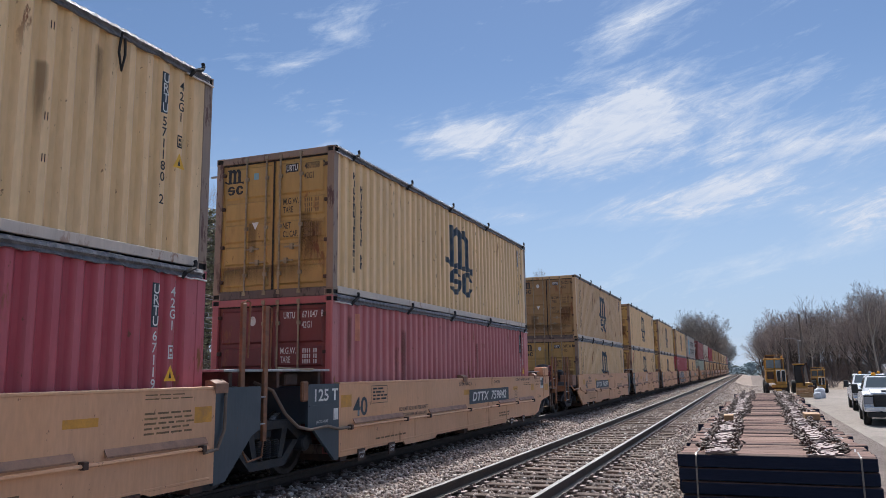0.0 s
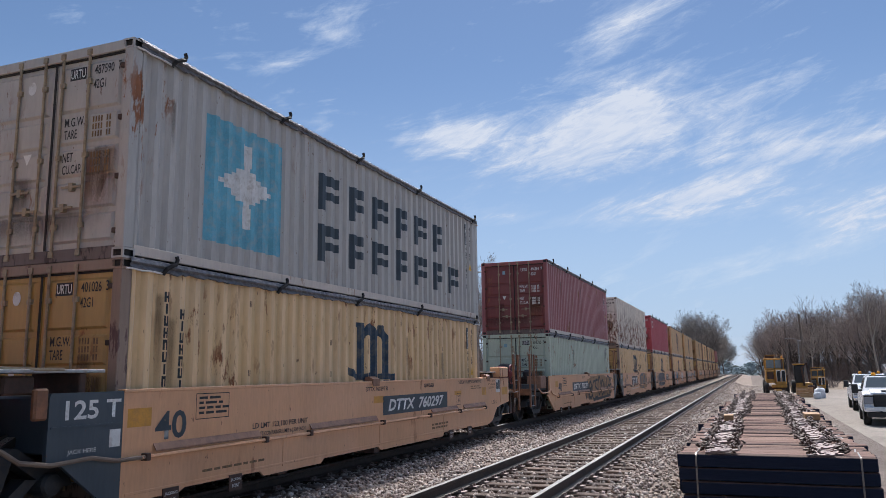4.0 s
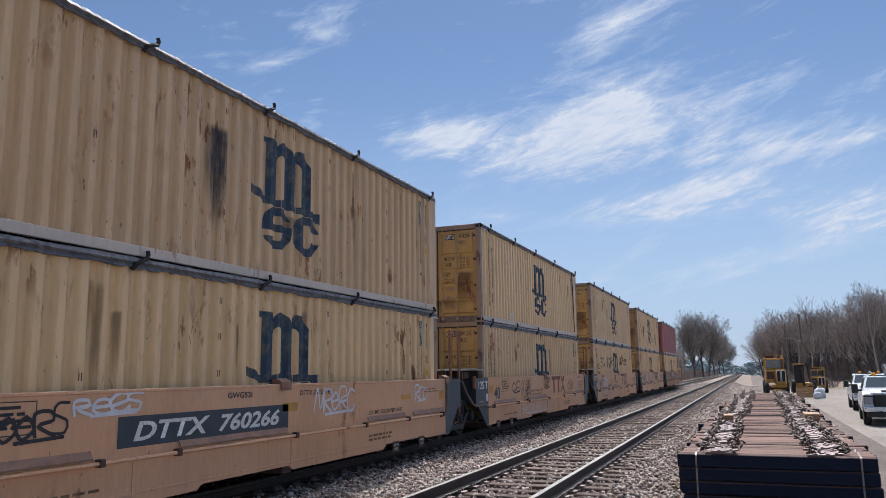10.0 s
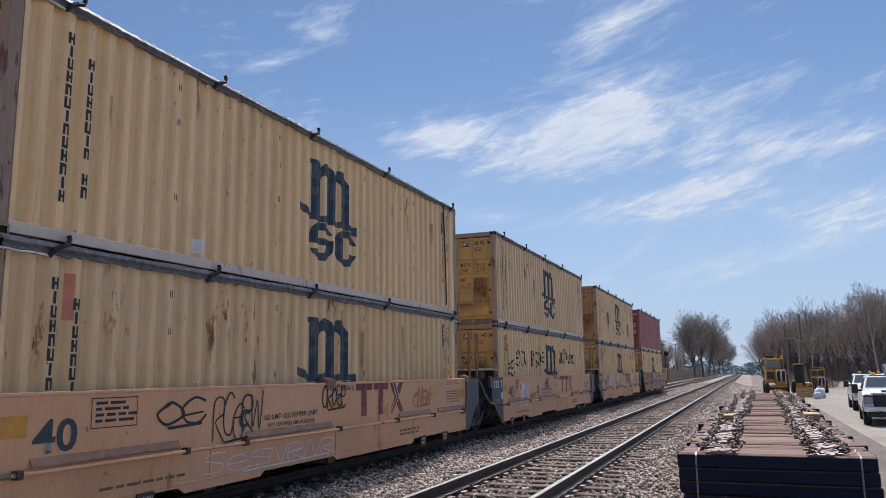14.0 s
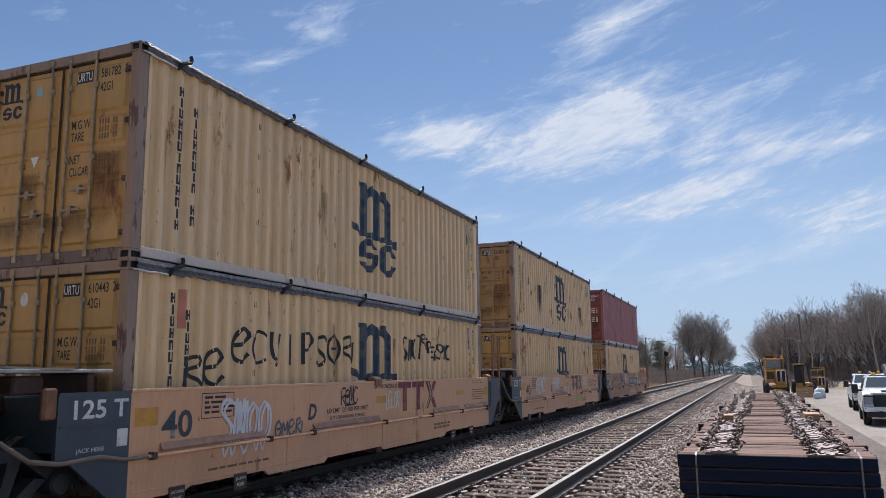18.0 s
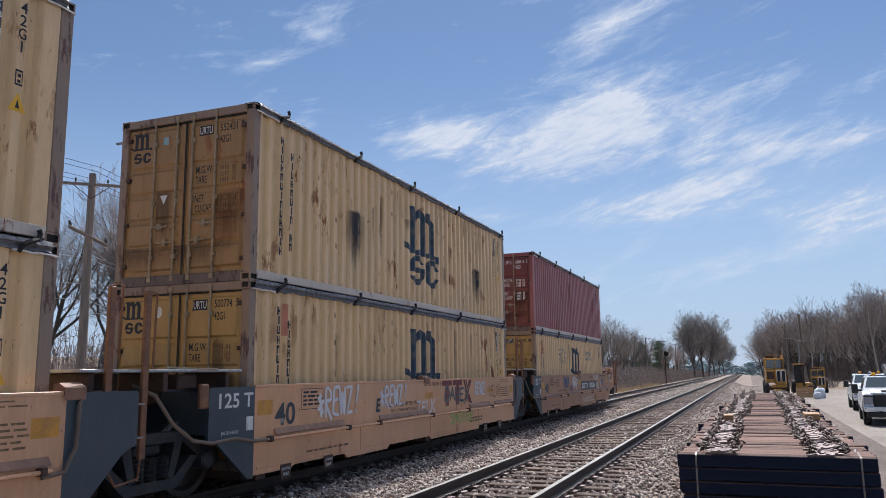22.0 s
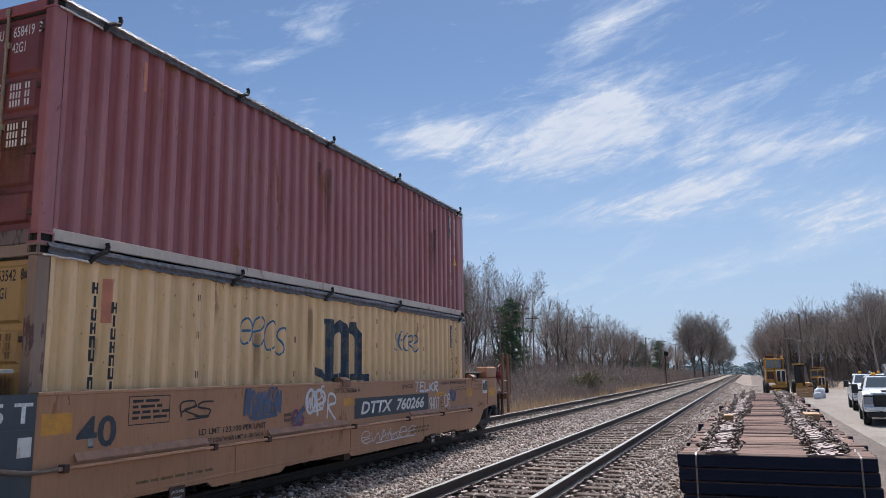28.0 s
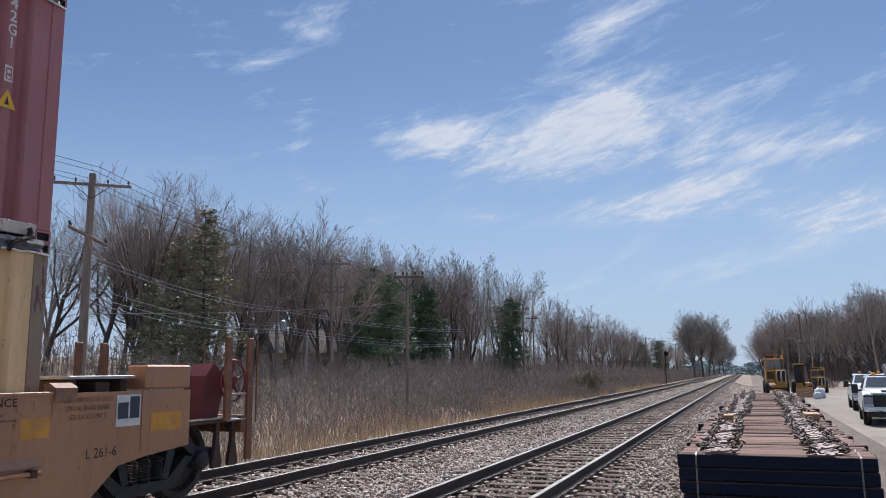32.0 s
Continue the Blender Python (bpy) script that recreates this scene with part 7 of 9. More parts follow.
# front set
piece(CARS[5], 0.5, 0.24, 5.0, 1.10, "spray_grey", "spray_haze", "spray_white", 81, 14, 0.042)
tag(5, 5.4, 0.36, 2.2, 0.3, "spray_purple", 84, 6, 0.05)
tag(5, 9.3, 1.0, 1.2, 0.26, "spray_white", 85, 4, 0.028)
tag(3, 4.9, 0.86, 0.9, 0.42, "spray_white", 86, 4, 0.04)
blob(CARS[2], 2.6, 0.98, 0.5, 0.2, M["patch"], 87)
blob(CARS[3], 2.3, 0.98, 0.7, 0.16, M["patch"], 88)
blob(CARS[0], 2.6, 1.0, 0.6, 0.16, M["patch"], 89)

# ---- trees and brush ----
def sticks(segs, name, material):
    """Tapered three- to six-sided sticks joined in one mesh: rows of (p0, p1, r0, r1, sides)."""
    allv, allf, n0 = [], [], 0
    for k in sorted({s[4] for s in segs}):
        rows = [s for s in segs if s[4] == k]
        if k == 2:
            # the finest twigs: slim tapered slips, each turned its own way
            a, b = np.array([s[0] for s in rows]), np.array([s[1] for s in rows])
            ra, rb = np.array([s[2] for s in rows])[:, None], np.array([s[3] for s in rows])[:, None]
            d = b - a
            u = np.cross(d, np.random.default_rng(len(rows)).normal(0, 1, d.shape))
            u /= np.linalg.norm(u, axis=1, keepdims=True) + 1e-9
            v = np.stack([a - u * ra, a + u * ra, b + u * rb, b - u * rb], 1)
            allv.append(v.reshape(-1, 3))
            allf.append(n0 + np.arange(4 * len(rows)).reshape(-1, 4))
            n0 += 4 * len(rows)
            continue
        a, b = np.array([s[0] for s in rows]), np.array([s[1] for s in rows])
        ra, rb = np.array([s[2] for s in rows]), np.array([s[3] for s in rows])
        d = b - a
        d /= np.linalg.norm(d, axis=1, keepdims=True) + 1e-9
        ref = np.where(np.abs(d[:, 2:3]) < 0.9, np.array([[0, 0, 1.0]]), np.array([[1.0, 0, 0]]))
        u = np.cross(d, ref)
        u /= np.linalg.norm(u, axis=1, keepdims=True)
        w = np.cross(d, u)
        ang = 2 * np.pi * np.arange(k) / k
        ring = u[:, None] * np.cos(ang)[None, :, None] + w[:, None] * np.sin(ang)[None, :, None]
        v = np.concatenate([a[:, None] + ring * ra[:, None, None], b[:, None] + ring * rb[:, None, None]], 1)
        f = np.array([(i, (i + 1) % k, k + (i + 1) % k, k + i) for i in range(k)])
        allv.append(v.reshape(-1, 3))
        allf.append((f[None] + n0 + (np.arange(len(rows)) * 2 * k)[:, None, None]).reshape(-1, 4))
        n0 += len(rows) * 2 * k
    return mesh_np(name, np.concatenate(allv), np.concatenate(allf), material)


def grow(rng, h, levels, counts, spread=0.75, low=0.3, vase=False):
    """Branch segments of a leafless tree, split into (wood, twigs)."""
    wood, twigs = [], []

    def branch(p, d, length, r, lev):
        n = (6, 4, 3, 2, 1)[lev]
        q, dd = np.array(p), np.array(d)
        pts, dirs = [q], [dd]
        for i in range(n):
            dd = dd + np.array([rng.gauss(0, (0.07, 0.13, 0.16, 0.15, 0.1)[lev]), rng.gauss(0, (0.07, 0.13, 0.16, 0.15, 0.1)[lev]), (0.05, 0.20, 0.09, 0.07, 0.05)[lev]])
            dd = dd / np.linalg.norm(dd)
            q = q + dd * length / n
            pts.append(q)
            dirs.append(dd)
        taper = 0.75 if lev else (0.45 if vase else 0.8)
        for i in range(n):
            r0, r1 = r * (1 - taper * i / n), r * (1 - taper * (i + 1) / n)
            (wood if lev < 2 else twigs).append((pts[i], pts[i + 1], r0, r1, (6, 4, 3, 2, 2)[lev]))
        if lev + 1 >= levels:
            return
        for k in range(counts[lev]):
            f = (low if lev == 0 else 0.2) + (1 - (low if lev == 0 else 0.2)) * (k + rng.random()) / counts[lev]
            f = min(f, 0.99)
            i = min(n - 1, int(f * n))
            p0 = pts[i] + (pts[i + 1] - pts[i]) * (f * n - i)
            a = rng.uniform(0, 6.283)
            base = dirs[i]
            side = np.cross(base, [math.cos(a), math.sin(a), 0.1])
            side /= np.linalg.norm(side) + 1e-9
            tilt = (rng.uniform(0.5, 0.9) if lev == 0 else rng.uniform(0.45, 0.9)) * (spread + 0.25)
            if vase and lev == 0:
                tilt = rng.uniform(0.22, 0.62)
            nd = base * math.cos(tilt) + side * math.sin(tilt)
            ln = length * (((1.25 - 0.35 * f) if vase else (0.62 - 0.42 * f)) if lev == 0 else rng.uniform(0.40, 0.62) * (1.15 - 0.5 * f))
            branch(p0, nd, ln * rng.uniform(0.8, 1.2), max(0.007, r * (1 - taper * f) * (rng.uniform(0.6, 0.8) if vase and lev == 0 else rng.uniform(0.45, 0.65))), lev + 1)

    branch((0, 0, -0.2), (rng.gauss(0, 0.05), rng.gauss(0, 0.05), 1), h * (0.5 if vase else 1.0), h * 0.0125 + (0.07 if vase else 0.03), 0)
    return wood, twigs


def bare_tree(seed, h, counts, bark, twig, label, levels=5, spread=0.75, low=0.3, thin=1.0, vase=False):
    rng = random.Random(seed)
    wood, twigs = grow(rng, h, levels, counts, spread=spread, low=low, vase=vase)
    twigs = [(a, b, max(r0 * thin, 0.009 * thin), max(r1 * thin, 0.006 * thin), k) for a, b, r0, r1, k in twigs]
    t = thing("tree", label, "tree")
    part("trunk", sticks(wood, "trunk", bark), None, t)
    part("crown", sticks(twigs, "crown", twig), None, t)
    return t


def conifer(seed, h, needle, label, width=0.26, ragged=0.35, clumps=2300, broad=False):
    rng = random.Random(seed)
    npr = np.random.default_rng(seed)
    t = thing("pine_tree", label, "tree")
    wood = [((0, 0, -0.2), (0, 0, h * 0.5), h * 0.014, h * 0.009, 6), ((0, 0, h * 0.5), (0.1, 0, h), h * 0.009, 0.02, 6)]
    pts = []
    z = h * 0.12
    while z < h * 0.98:
        reach = h * width * (1 - z / h) ** 0.7 + 0.3
        if broad:
            reach = h * width * (1 - z / h) ** 0.42 * (0.78 + 0.22 * math.sin(z * 1.9)) + 0.2
        for k in range(6):
            a = rng.uniform(0, 6.283)
            ln = reach * rng.uniform(1 - ragged, 1.05)
            end = (math.cos(a) * ln, math.sin(a) * ln, z + ln * rng.uniform(-0.05, 0.28))
            wood.append(((0, 0, z), end, 0.04, 0.012, 3))
            m = max(2, int(clumps / 6 / (h * 0.86 / 0.55) * ln / (h * width * 0.55)))
            for j in range(m):
                f = rng.uniform(0.25, 1.05)
                s = 0.20 + 0.10 * ln
                pts.append((end[0] * f + rng.gauss(0, s * 0.5), end[1] * f + rng.gauss(0, s * 0.5), z + (end[2] - z) * f + rng.gauss(0, 0.14)))
        z += 0.55
    part("trunk", sticks(wood, "trunk", M["bark"]), None, t)
    c = np.array(pts)
    n = len(c)
    tri = npr.normal(0, 1, (n, 3, 3, 3))
    tri /= np.linalg.norm(tri, axis=-1, keepdims=True)
    tri = tri * npr.uniform(0.10, 0.26, (n, 3, 1, 1)) * np.array([1, 1, 0.7])
    v = (c[:, None, None] + tri).reshape(-1, 3)
    f = np.arange(len(v)).reshape(-1, 3)
    part("crown", mesh_np("crown", v, f, needle), None, t)
    return t


WOODS = {
    "tall": [bare_tree(21 + k, 16.5, (7, 9, 8, 6), M["bark"], M["twig"], "tall bare grey-brown deciduous tree", spread=0.62, low=0.42, thin=0.85, vase=True) for k in range(4)],
    "far": [bare_tree(91 + k, 16.0, (7, 8, 7, 4), M["bark"], M["twig"], "bare grey-brown deciduous tree", spread=0.5, low=0.40, thin=1.3, vase=True) for k in range(3)],
    "far_pale": [bare_tree(95, 15.5, (10, 7, 6, 4), M["pale_bark"], M["twig"], "bare tree with pale bark", spread=0.58, low=0.34, thin=1.3)],
    "pale": [bare_tree(41 + k, 15.5, (6, 9, 8, 5), M["pale_bark"], M["twig"], "tall bare tree with pale bark", spread=0.62, low=0.45, thin=0.85, vase=True) for k in range(2)],
    "red": [bare_tree(51 + k, 13.5, (8, 8, 7, 4), M["bark"], M["twig_red"], "bare tree with reddish budding twigs", spread=0.5, low=0.30, thin=1.5, vase=True) for k in range(3)],
    "round": [bare_tree(61 + k, 17.5, (11, 11, 9, 5), M["bark"], M["twig_dark"], "broad rounded bare tree beside the track", spread=0.62, low=0.30, thin=2.4, vase=True) for k in range(2)],
    "pine": [conifer(71 + k, 13.0, M["needle"], "green pine at the edge of the woods", 0.37, 0.5, 6400, True) for k in range(2)],
    "cedar": [conifer(81 + k, 13.5, M["cedar"], "broad grey-green white pine among bare trees", 0.30, 0.55, 4000, True) for k in range(2)],
}
PLANTED = {}


def plant(kind, x, y, height, rng, group):
    protos = WOODS[kind]
    p = protos[rng.randrange(len(protos))]
    crown = [o for o in p.children if o.name.startswith("crown")][0]
    s = height / max(c[2] for c in crown.bound_box)
    m = pose(x, y, soil_height(x, y) - 0.1, 0, 0, rng.uniform(0, 360))
    if p.name not in PLANTED:
        PLANTED[p.name] = True
        t = p
        t.matrix_basis = m
    else:
        t = copy_thing(p, m)
    t.scale = (s, s, s)
    tagged(t, group=group)


def along(edge, f):
    """A point (x, y) at the fraction f of a line through the points of edge."""
    k = min(len(edge) - 2, int(f * (len(edge) - 1)))
    u = f * (len(edge) - 1) - k
    return [a + (b - a) * u for a, b in zip(edge[k], edge[k + 1])]


LEFT_EDGE = [(-60, 34), (-52, 42), (-49.2, 44.2), (-45.4, 48.1), (-44.1, 52), (-41.7, 54.3), (-41.3, 59.8), (-39.1, 65.3), (-42.3, 81), (-42.8, 92), (-39.6, 100), (-37, 112), (-30.4, 122), (-30.7, 168), (-34, 240), (-31, 330)]
RIGHT_EDGE = [(3.3, 215), (5.0, 174), (8.4, 166), (12, 160), (14.8, 142), (17, 122), (21, 138), (34, 138), (56, 140)]


def woods():
    rng = random.Random(8)
    for n, back, tall in ((40, 0.5, 16.0), (38, 5.0, 16.6), (30, 11.0, 17.0), (24, 19.0, 17.5), (22, 29.0, 18.0)):
        for k in range(n):
            x, y = along(LEFT_EDGE, (k + rng.uniform(0.1, 0.9)) / n)
            x -= back + rng.uniform(-1.5, 1.5)
            y += back * 0.35 + rng.uniform(-1.5, 1.5)
            if (y < 75 and rng.random() < (0.15 if back < 4 else 0.68)) or (y < 62 and back > 25):
                continue
            kind = rng.choices(("tall", "pale", "red") if y < 72 and back < 12 else ("far", "far_pale", "red"), (6, 2, 2))[0]
            plant(kind, x, y, tall * rng.uniform(0.86, 1.08) * (1.08 if y < 72 else 1.14 if y < 128 else 1.0), rng, "trees of the left wood")
    for kind, x, y, h in (("cedar", -37.0, 46.0, 14.4), ("cedar", -41.5, 48.5, 12.6), ("cedar", -38.5, 42.5, 8.5), ("pine", -43.1, 86.6, 14.6), ("pine", -39.5, 83.0, 13.6), ("pine", -38.4, 91.9, 13.2), ("pine", -31.8, 108.3, 12.8), ("pine", -27.4, 264, 12), ("pine", -40, 76.7, 11.5), ("pine", -40.0, 95, 12.5), ("pine", -29, 230, 10.5)):
        plant(kind, x, y, h, rng, "evergreens of the left wood")
    # the broad row close to the track, receding
    for x, y, h in ((-14.0, 225, 19.5), (-12.9, 246, 21), (-12.6, 278, 21), (-12.6, 315, 21.5), (-12.4, 365, 22), (-12.5, 430, 22), (-12.5, 520, 22), (-16, 255, 19)):
        plant("round", x, y, h, rng, "row of broad trees by the track")
    for k in range(20):
        plant(rng.choice(("far", "far", "red")), -29 + 0.028 * (k * 9) + rng.uniform(-4, 2), 150 + k * 9 + rng.uniform(-4, 4), 14.0 * rng.uniform(0.75, 1.05), rng, "trees of the left wood")
    # the wood beyond the lot
    for n, back, tall in ((24, 0, 14.0), (24, 7, 15.2), (18, 16, 16), (14, 28, 16.5)):
        for k in range(n):
            x, y = along(RIGHT_EDGE, (k + rng.uniform(0.1, 0.9)) / n)
            x += back * 0.12 + rng.uniform(-0.8, 0.8)
            y += back + rng.uniform(-3, 3)
            kind = rng.choices(("far", "far_pale", "red"), (3, 1, 5))[0]
            plant(kind, x, y, tall * rng.uniform(0.78, 1.04), rng, "trees of the wood beyond the lot")
    plant("far", 10.8, 160, 16.5, rng, "trees of the wood beyond the lot")
    plant("far_pale", 15.5, 113, 13.8, rng, "trees of the wood beyond the lot")
    plant("far_pale", 8.0, 118, 8.5, rng, "trees of the wood beyond the lot")


def undergrowth():
    """Saplings and thicket that close the foot of the woods."""
    r2 = random.Random(19)
    segs = []
    for edge, n, depth, sx in ((LEFT_EDGE, 5200, 34.0, -1.0), (RIGHT_EDGE, 2600, 22.0, 0.15)):
        for _ in range(n):
            x, y = along(edge, r2.random() * 0.999)
            d = r2.random() * depth
            x, y = x + sx * d + r2.uniform(-1, 1), y + (d if sx > 0 else d * 0.35)
            if sx < 0 and y < 78 and r2.random() < 0.8:
                continue
            h = r2.uniform(1.2, 4.2) * (1.0 + 0.9 * (r2.random() < 0.3)) * (1.0 if y < 95 or sx > 0 else 1.7)
            p = np.array([x, y, soil_height(x, y) - 0.1])
            dr = np.array([r2.gauss(0, 0.12), r2.gauss(0, 0.12), 1.0])
            t = 0.020 + 0.00012 * y + 0.0009 * d
            for k in range(3):
                q = p + dr * h / 3
                segs.append((p, q, t * (1.2 - 0.3 * k), t * (0.9 - 0.3 * k), 3))
                for b in range(3):
                    e = q + np.array([r2.gauss(0, 0.35), r2.gauss(0, 0.35), r2.uniform(0.1, 0.6)]) * h * 0.22
                    segs.append((q, e, t * 0.8, t * 0.4, 2))
                p, dr = q, dr + np.array([r2.gauss(0, 0.12), r2.gauss(0, 0.12), 0])
    ob = new("undergrowth", sticks(segs, "undergrowth", M["thicket"]))
    tagged(ob, "dense brown leafless saplings at the foot of the woods", "undergrowth", kind="stuff")


def far_woods():
    """Wooded skyline where the line vanishes, and all round the horizon."""
    rng = np.random.default_rng(3)
    n = 15000
    ang = rng.uniform(0, 2 * np.pi, n)
    ang[:8000] = rng.uniform(radians(80), radians(125), 8000)
    r = rng.uniform(420, 640, n)
    c = np.stack([np.cos(ang) * r, np.sin(ang) * r, -5 + 14.5 * rng.random(n) ** 1.3 * (0.75 + 0.16 * np.sin(ang * 71) + 0.12 * np.sin(ang * 157 + 1))], 1)
    tri = rng.normal(0, 1, (n, 4, 3, 3))
    v = (c[:, None, None] + tri * np.array([1.3, 1.3, 0.9])).reshape(-1, 3)
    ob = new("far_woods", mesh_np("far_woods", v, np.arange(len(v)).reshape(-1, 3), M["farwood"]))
    tagged(ob, "hazy distant woods along the horizon", "woods", kind="stuff")


# distance haze is put into this pale blue-grey base colour
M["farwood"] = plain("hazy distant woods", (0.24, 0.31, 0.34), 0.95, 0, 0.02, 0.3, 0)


def brush():
    """Thickets, saplings, reeds and dry grass between the ballast and the wood."""
    rng = np.random.default_rng(12)
    r2 = random.Random(4)
    stems = []
    spans = [(12, 30, 1300), (30, 60, 2800), (60, 110, 3600), (110, 200, 3000), (200, 380, 1600)]
    for y0, y1, n in spans:
        for _ in range(n):
            y = r2.uniform(y0, y1)
            depth = r2.random() ** 1.5
            x = -12.3 - 0.008 * min(y, 120) - depth * (26 if y < 100 else 20)
            clump = noise.noise((x * 0.16, y * 0.10, 7))
            if clump < -0.2 and r2.random() < 0.6:
                continue
            h = (0.7 + 2.1 * depth ** 0.6 + 1.1 * max(0, clump)) * r2.uniform(0.5, 1.3)
            z = soil_height(x, y) - 0.05
            thick = 0.006 + 0.00016 * y
            p = np.array([x, y, z])
            d = np.array([r2.gauss(0, 0.24), r2.gauss(0, 0.24), 1.0])
            for k in range(3):
                q = p + d / np.linalg.norm(d) * h / 3
                stems.append((p, q, thick * (1.3 - 0.3 * k), thick * (1.0 - 0.3 * k), 3))
                for b in range(3):
                    e = q + np.array([r2.gauss(0, 0.36), r2.gauss(0, 0.36), r2.uniform(0.1, 0.8)]) * h * 0.36
                    stems.append((q, e, thick * 0.8, thick * 0.4, 2))
                p, d = q, d + np.array([r2.gauss(0, 0.2), r2.gauss(0, 0.2), 0])
    for _ in range(900):
        y = r2.uniform(96, 260)
        p = np.array([r2.uniform(3.6, 10.0), y, soil_height(5.0, y) - 0.05])
        h = r2.uniform(0.5, 1.9)
        for b in range(4):
            e = p + np.array([r2.gauss(0, 0.35) * h, r2.gauss(0, 0.35) * h, h * r2.uniform(0.6, 1.1)])
            stems.append((p, e, 0.03, 0.015, 2))
    ob = new("brush", sticks(stems, "brush", M["brush"]))
    tagged(ob, "grey leafless brambles and saplings along the railway", "brush", kind="stuff")
    # dry grass and reeds
    n = 34000
    y = 8 + (rng.random(n) ** 1.6) * 110
    x = -11.7 - 0.006 * y - (rng.random(n) ** 1.5) * 16
    keep = np.array([noise.noise((a * 0.22, b * 0.12, 2)) > -0.15 for a, b in zip(x, y)])
    x, y = x[keep], y[keep]
    n = len(x)
    z = np.array([soil_height(a, b) for a, b in zip(x, y)])
    h = rng.uniform(0.16, 0.65, n) * (1 + 0.9 * (rng.random(n) < 0.10))
    wv = 0.006 + 0.00022 * y
    a = rng.uniform(0, 6.28, n)
    lean = rng.normal(0, 0.22, (n, 2)) * h[:, None]
    dx, dy = np.cos(a) * wv, np.sin(a) * wv
    v = np.stack([np.stack([x - dx, y - dy, z], 1), np.stack([x + dx, y + dy, z], 1), np.stack([x + lean[:, 0], y + lean[:, 1], z + h], 1)], 1)
    ob = new("dry_grass", mesh_np("dry_grass", v.reshape(-1, 3), np.arange(3 * n).reshape(-1, 3), M["drygrass"]))
    tagged(ob, "dry straw-coloured grass beside the ballast", "grass", kind="stuff")


def shrub(x, y, s, seed):
    """A budding bush by the track."""
    rng = random.Random(seed)
    segs = []
    pts = []
    for _ in range(46):
        a, t = rng.uniform(0, 6.28), rng.uniform(0.1, 0.75)
        ln = rng.uniform(0.7, 1.0)
        d = np.array([math.cos(a) * t, math.sin(a) * t, 1.0])
        d /= np.linalg.norm(d)
        p = d * ln * 0.55
        segs.append(((0, 0, 0), p, 0.014, 0.009, 3))
        for k in range(4):
            q = p + np.array([rng.gauss(0, 0.2), rng.gauss(0, 0.2), rng.uniform(0.1, 0.45)])
            segs.append((p, q, 0.008, 0.004, 3))
            pts.append(q)
    t = thing("shrub", "budding yellow-green shrub beside the ballast", "shrub", at=pose(x, y, soil_height(x, y)) @ Matrix.Diagonal((s, s, s, 1)))
    part("stems", sticks(segs, "stems", M["brush"]), None, t)
    npr = np.random.default_rng(seed)
    c = np.repeat(np.array(pts), 5, 0)
    c = c + npr.normal(0, 0.10, c.shape)
    tri = npr.normal(0, 1, (len(c), 3, 3)) * 0.03
    v = (c[:, None] + tri).reshape(-1, 3)
    part("foliage", mesh_np("foliage", v, np.arange(len(v)).reshape(-1, 3), M["bud"]), None, t)


woods()
for spare in [p for kind in WOODS.values() for p in kind if p.name not in PLANTED]:
    for o in list(spare.children_recursive) + [spare]:
        bpy.data.objects.remove(o)
undergrowth()
far_woods()
brush()
shrub(-13.6, 72, 2.1, 1)
shrub(-14.8, 71, 1.7, 2)
shrub(-15.5, 96, 1.6, 3)

# ---- utility poles and wires ----
def utility_pole(x, y, top, arms, label, r=0.15, lean=(0, 0), turn=0.0, insulators=True, box_at=None):
    base = soil_height(x, y) - 0.1
    h = top - base
    p = thing("utility_pole", label, "utility pole", "poles along the railway", at=pose(x, y, base, lean[0], lean[1], turn))
    part("shaft", tube(bmnew(), (0, 0, -0.3), (0, 0, h), r, r * 0.68, 10), M["pole"], p)
    for z, length, off in arms:
        arm = part("crossarm", boxes((-length / 2 + off, length / 2 + off, -r * 0.75 - 0.12, -r * 0.75, h - z - 0.06, h - z + 0.06), bevel=0.008), M["pole"], p)
        bm = bmnew()
        for s in (-1, 1):
            tube(bm, (0, -r * 0.8 - 0.06, h - z - 0.65), (s * min(0.75, length * 0.3), -r * 0.8 - 0.06, h - z - 0.06), 0.018, n=5)
        part("brace", bm, M["iron"], arm)
        if insulators:
            for s in (-0.46, -0.2, 0.2, 0.46):
                bm = bmnew()
                lathe(bm, [(0.0, 0.018), (0.06, 0.018), (0.07, 0.05), (0.12, 0.055), (0.14, 0.035), (0.19, 0.045), (0.22, 0.02)], "z", (s * length + off, -r * 0.75 - 0.06, h - z + 0.06), 8)
                part("insulator", bm, M["insulator"], arm)
    if box_at:
        bm = bmnew()
        lathe(bm, [(0.0, 0.18), (0.02, 0.22), (0.7, 0.22), (0.74, 0.15), (0.8, 0.05)], "z", (0.42, -0.1, h - box_at), 14)
        part("transformer", bm, M["steel"], p, "grey pole transformer can")
    return p


def wire(points, r, material, label="bright bare overhead wire", sag=0.6):
    cu = bmnew()
    for a, b in zip(points, points[1:]):
        a, b = Vector(a), Vector(b)
        prev = a
        for i in range(1, 13):
            f = i / 12
            q = a.lerp(b, f) - Vector((0, 0, sag * 4 * f * (1 - f)))
            tube(cu, prev, q, r, r, 4, False)
            prev = q
    ob = part("wire", cu, material)
    tagged(ob, label, "wire", "overhead wires")


pole_a = utility_pole(-27.0, 25.6, 10.6, ((0.55, 3.3, 0.0),), "tall grey wooden pole with a long crossarm", 0.225, turn=42)
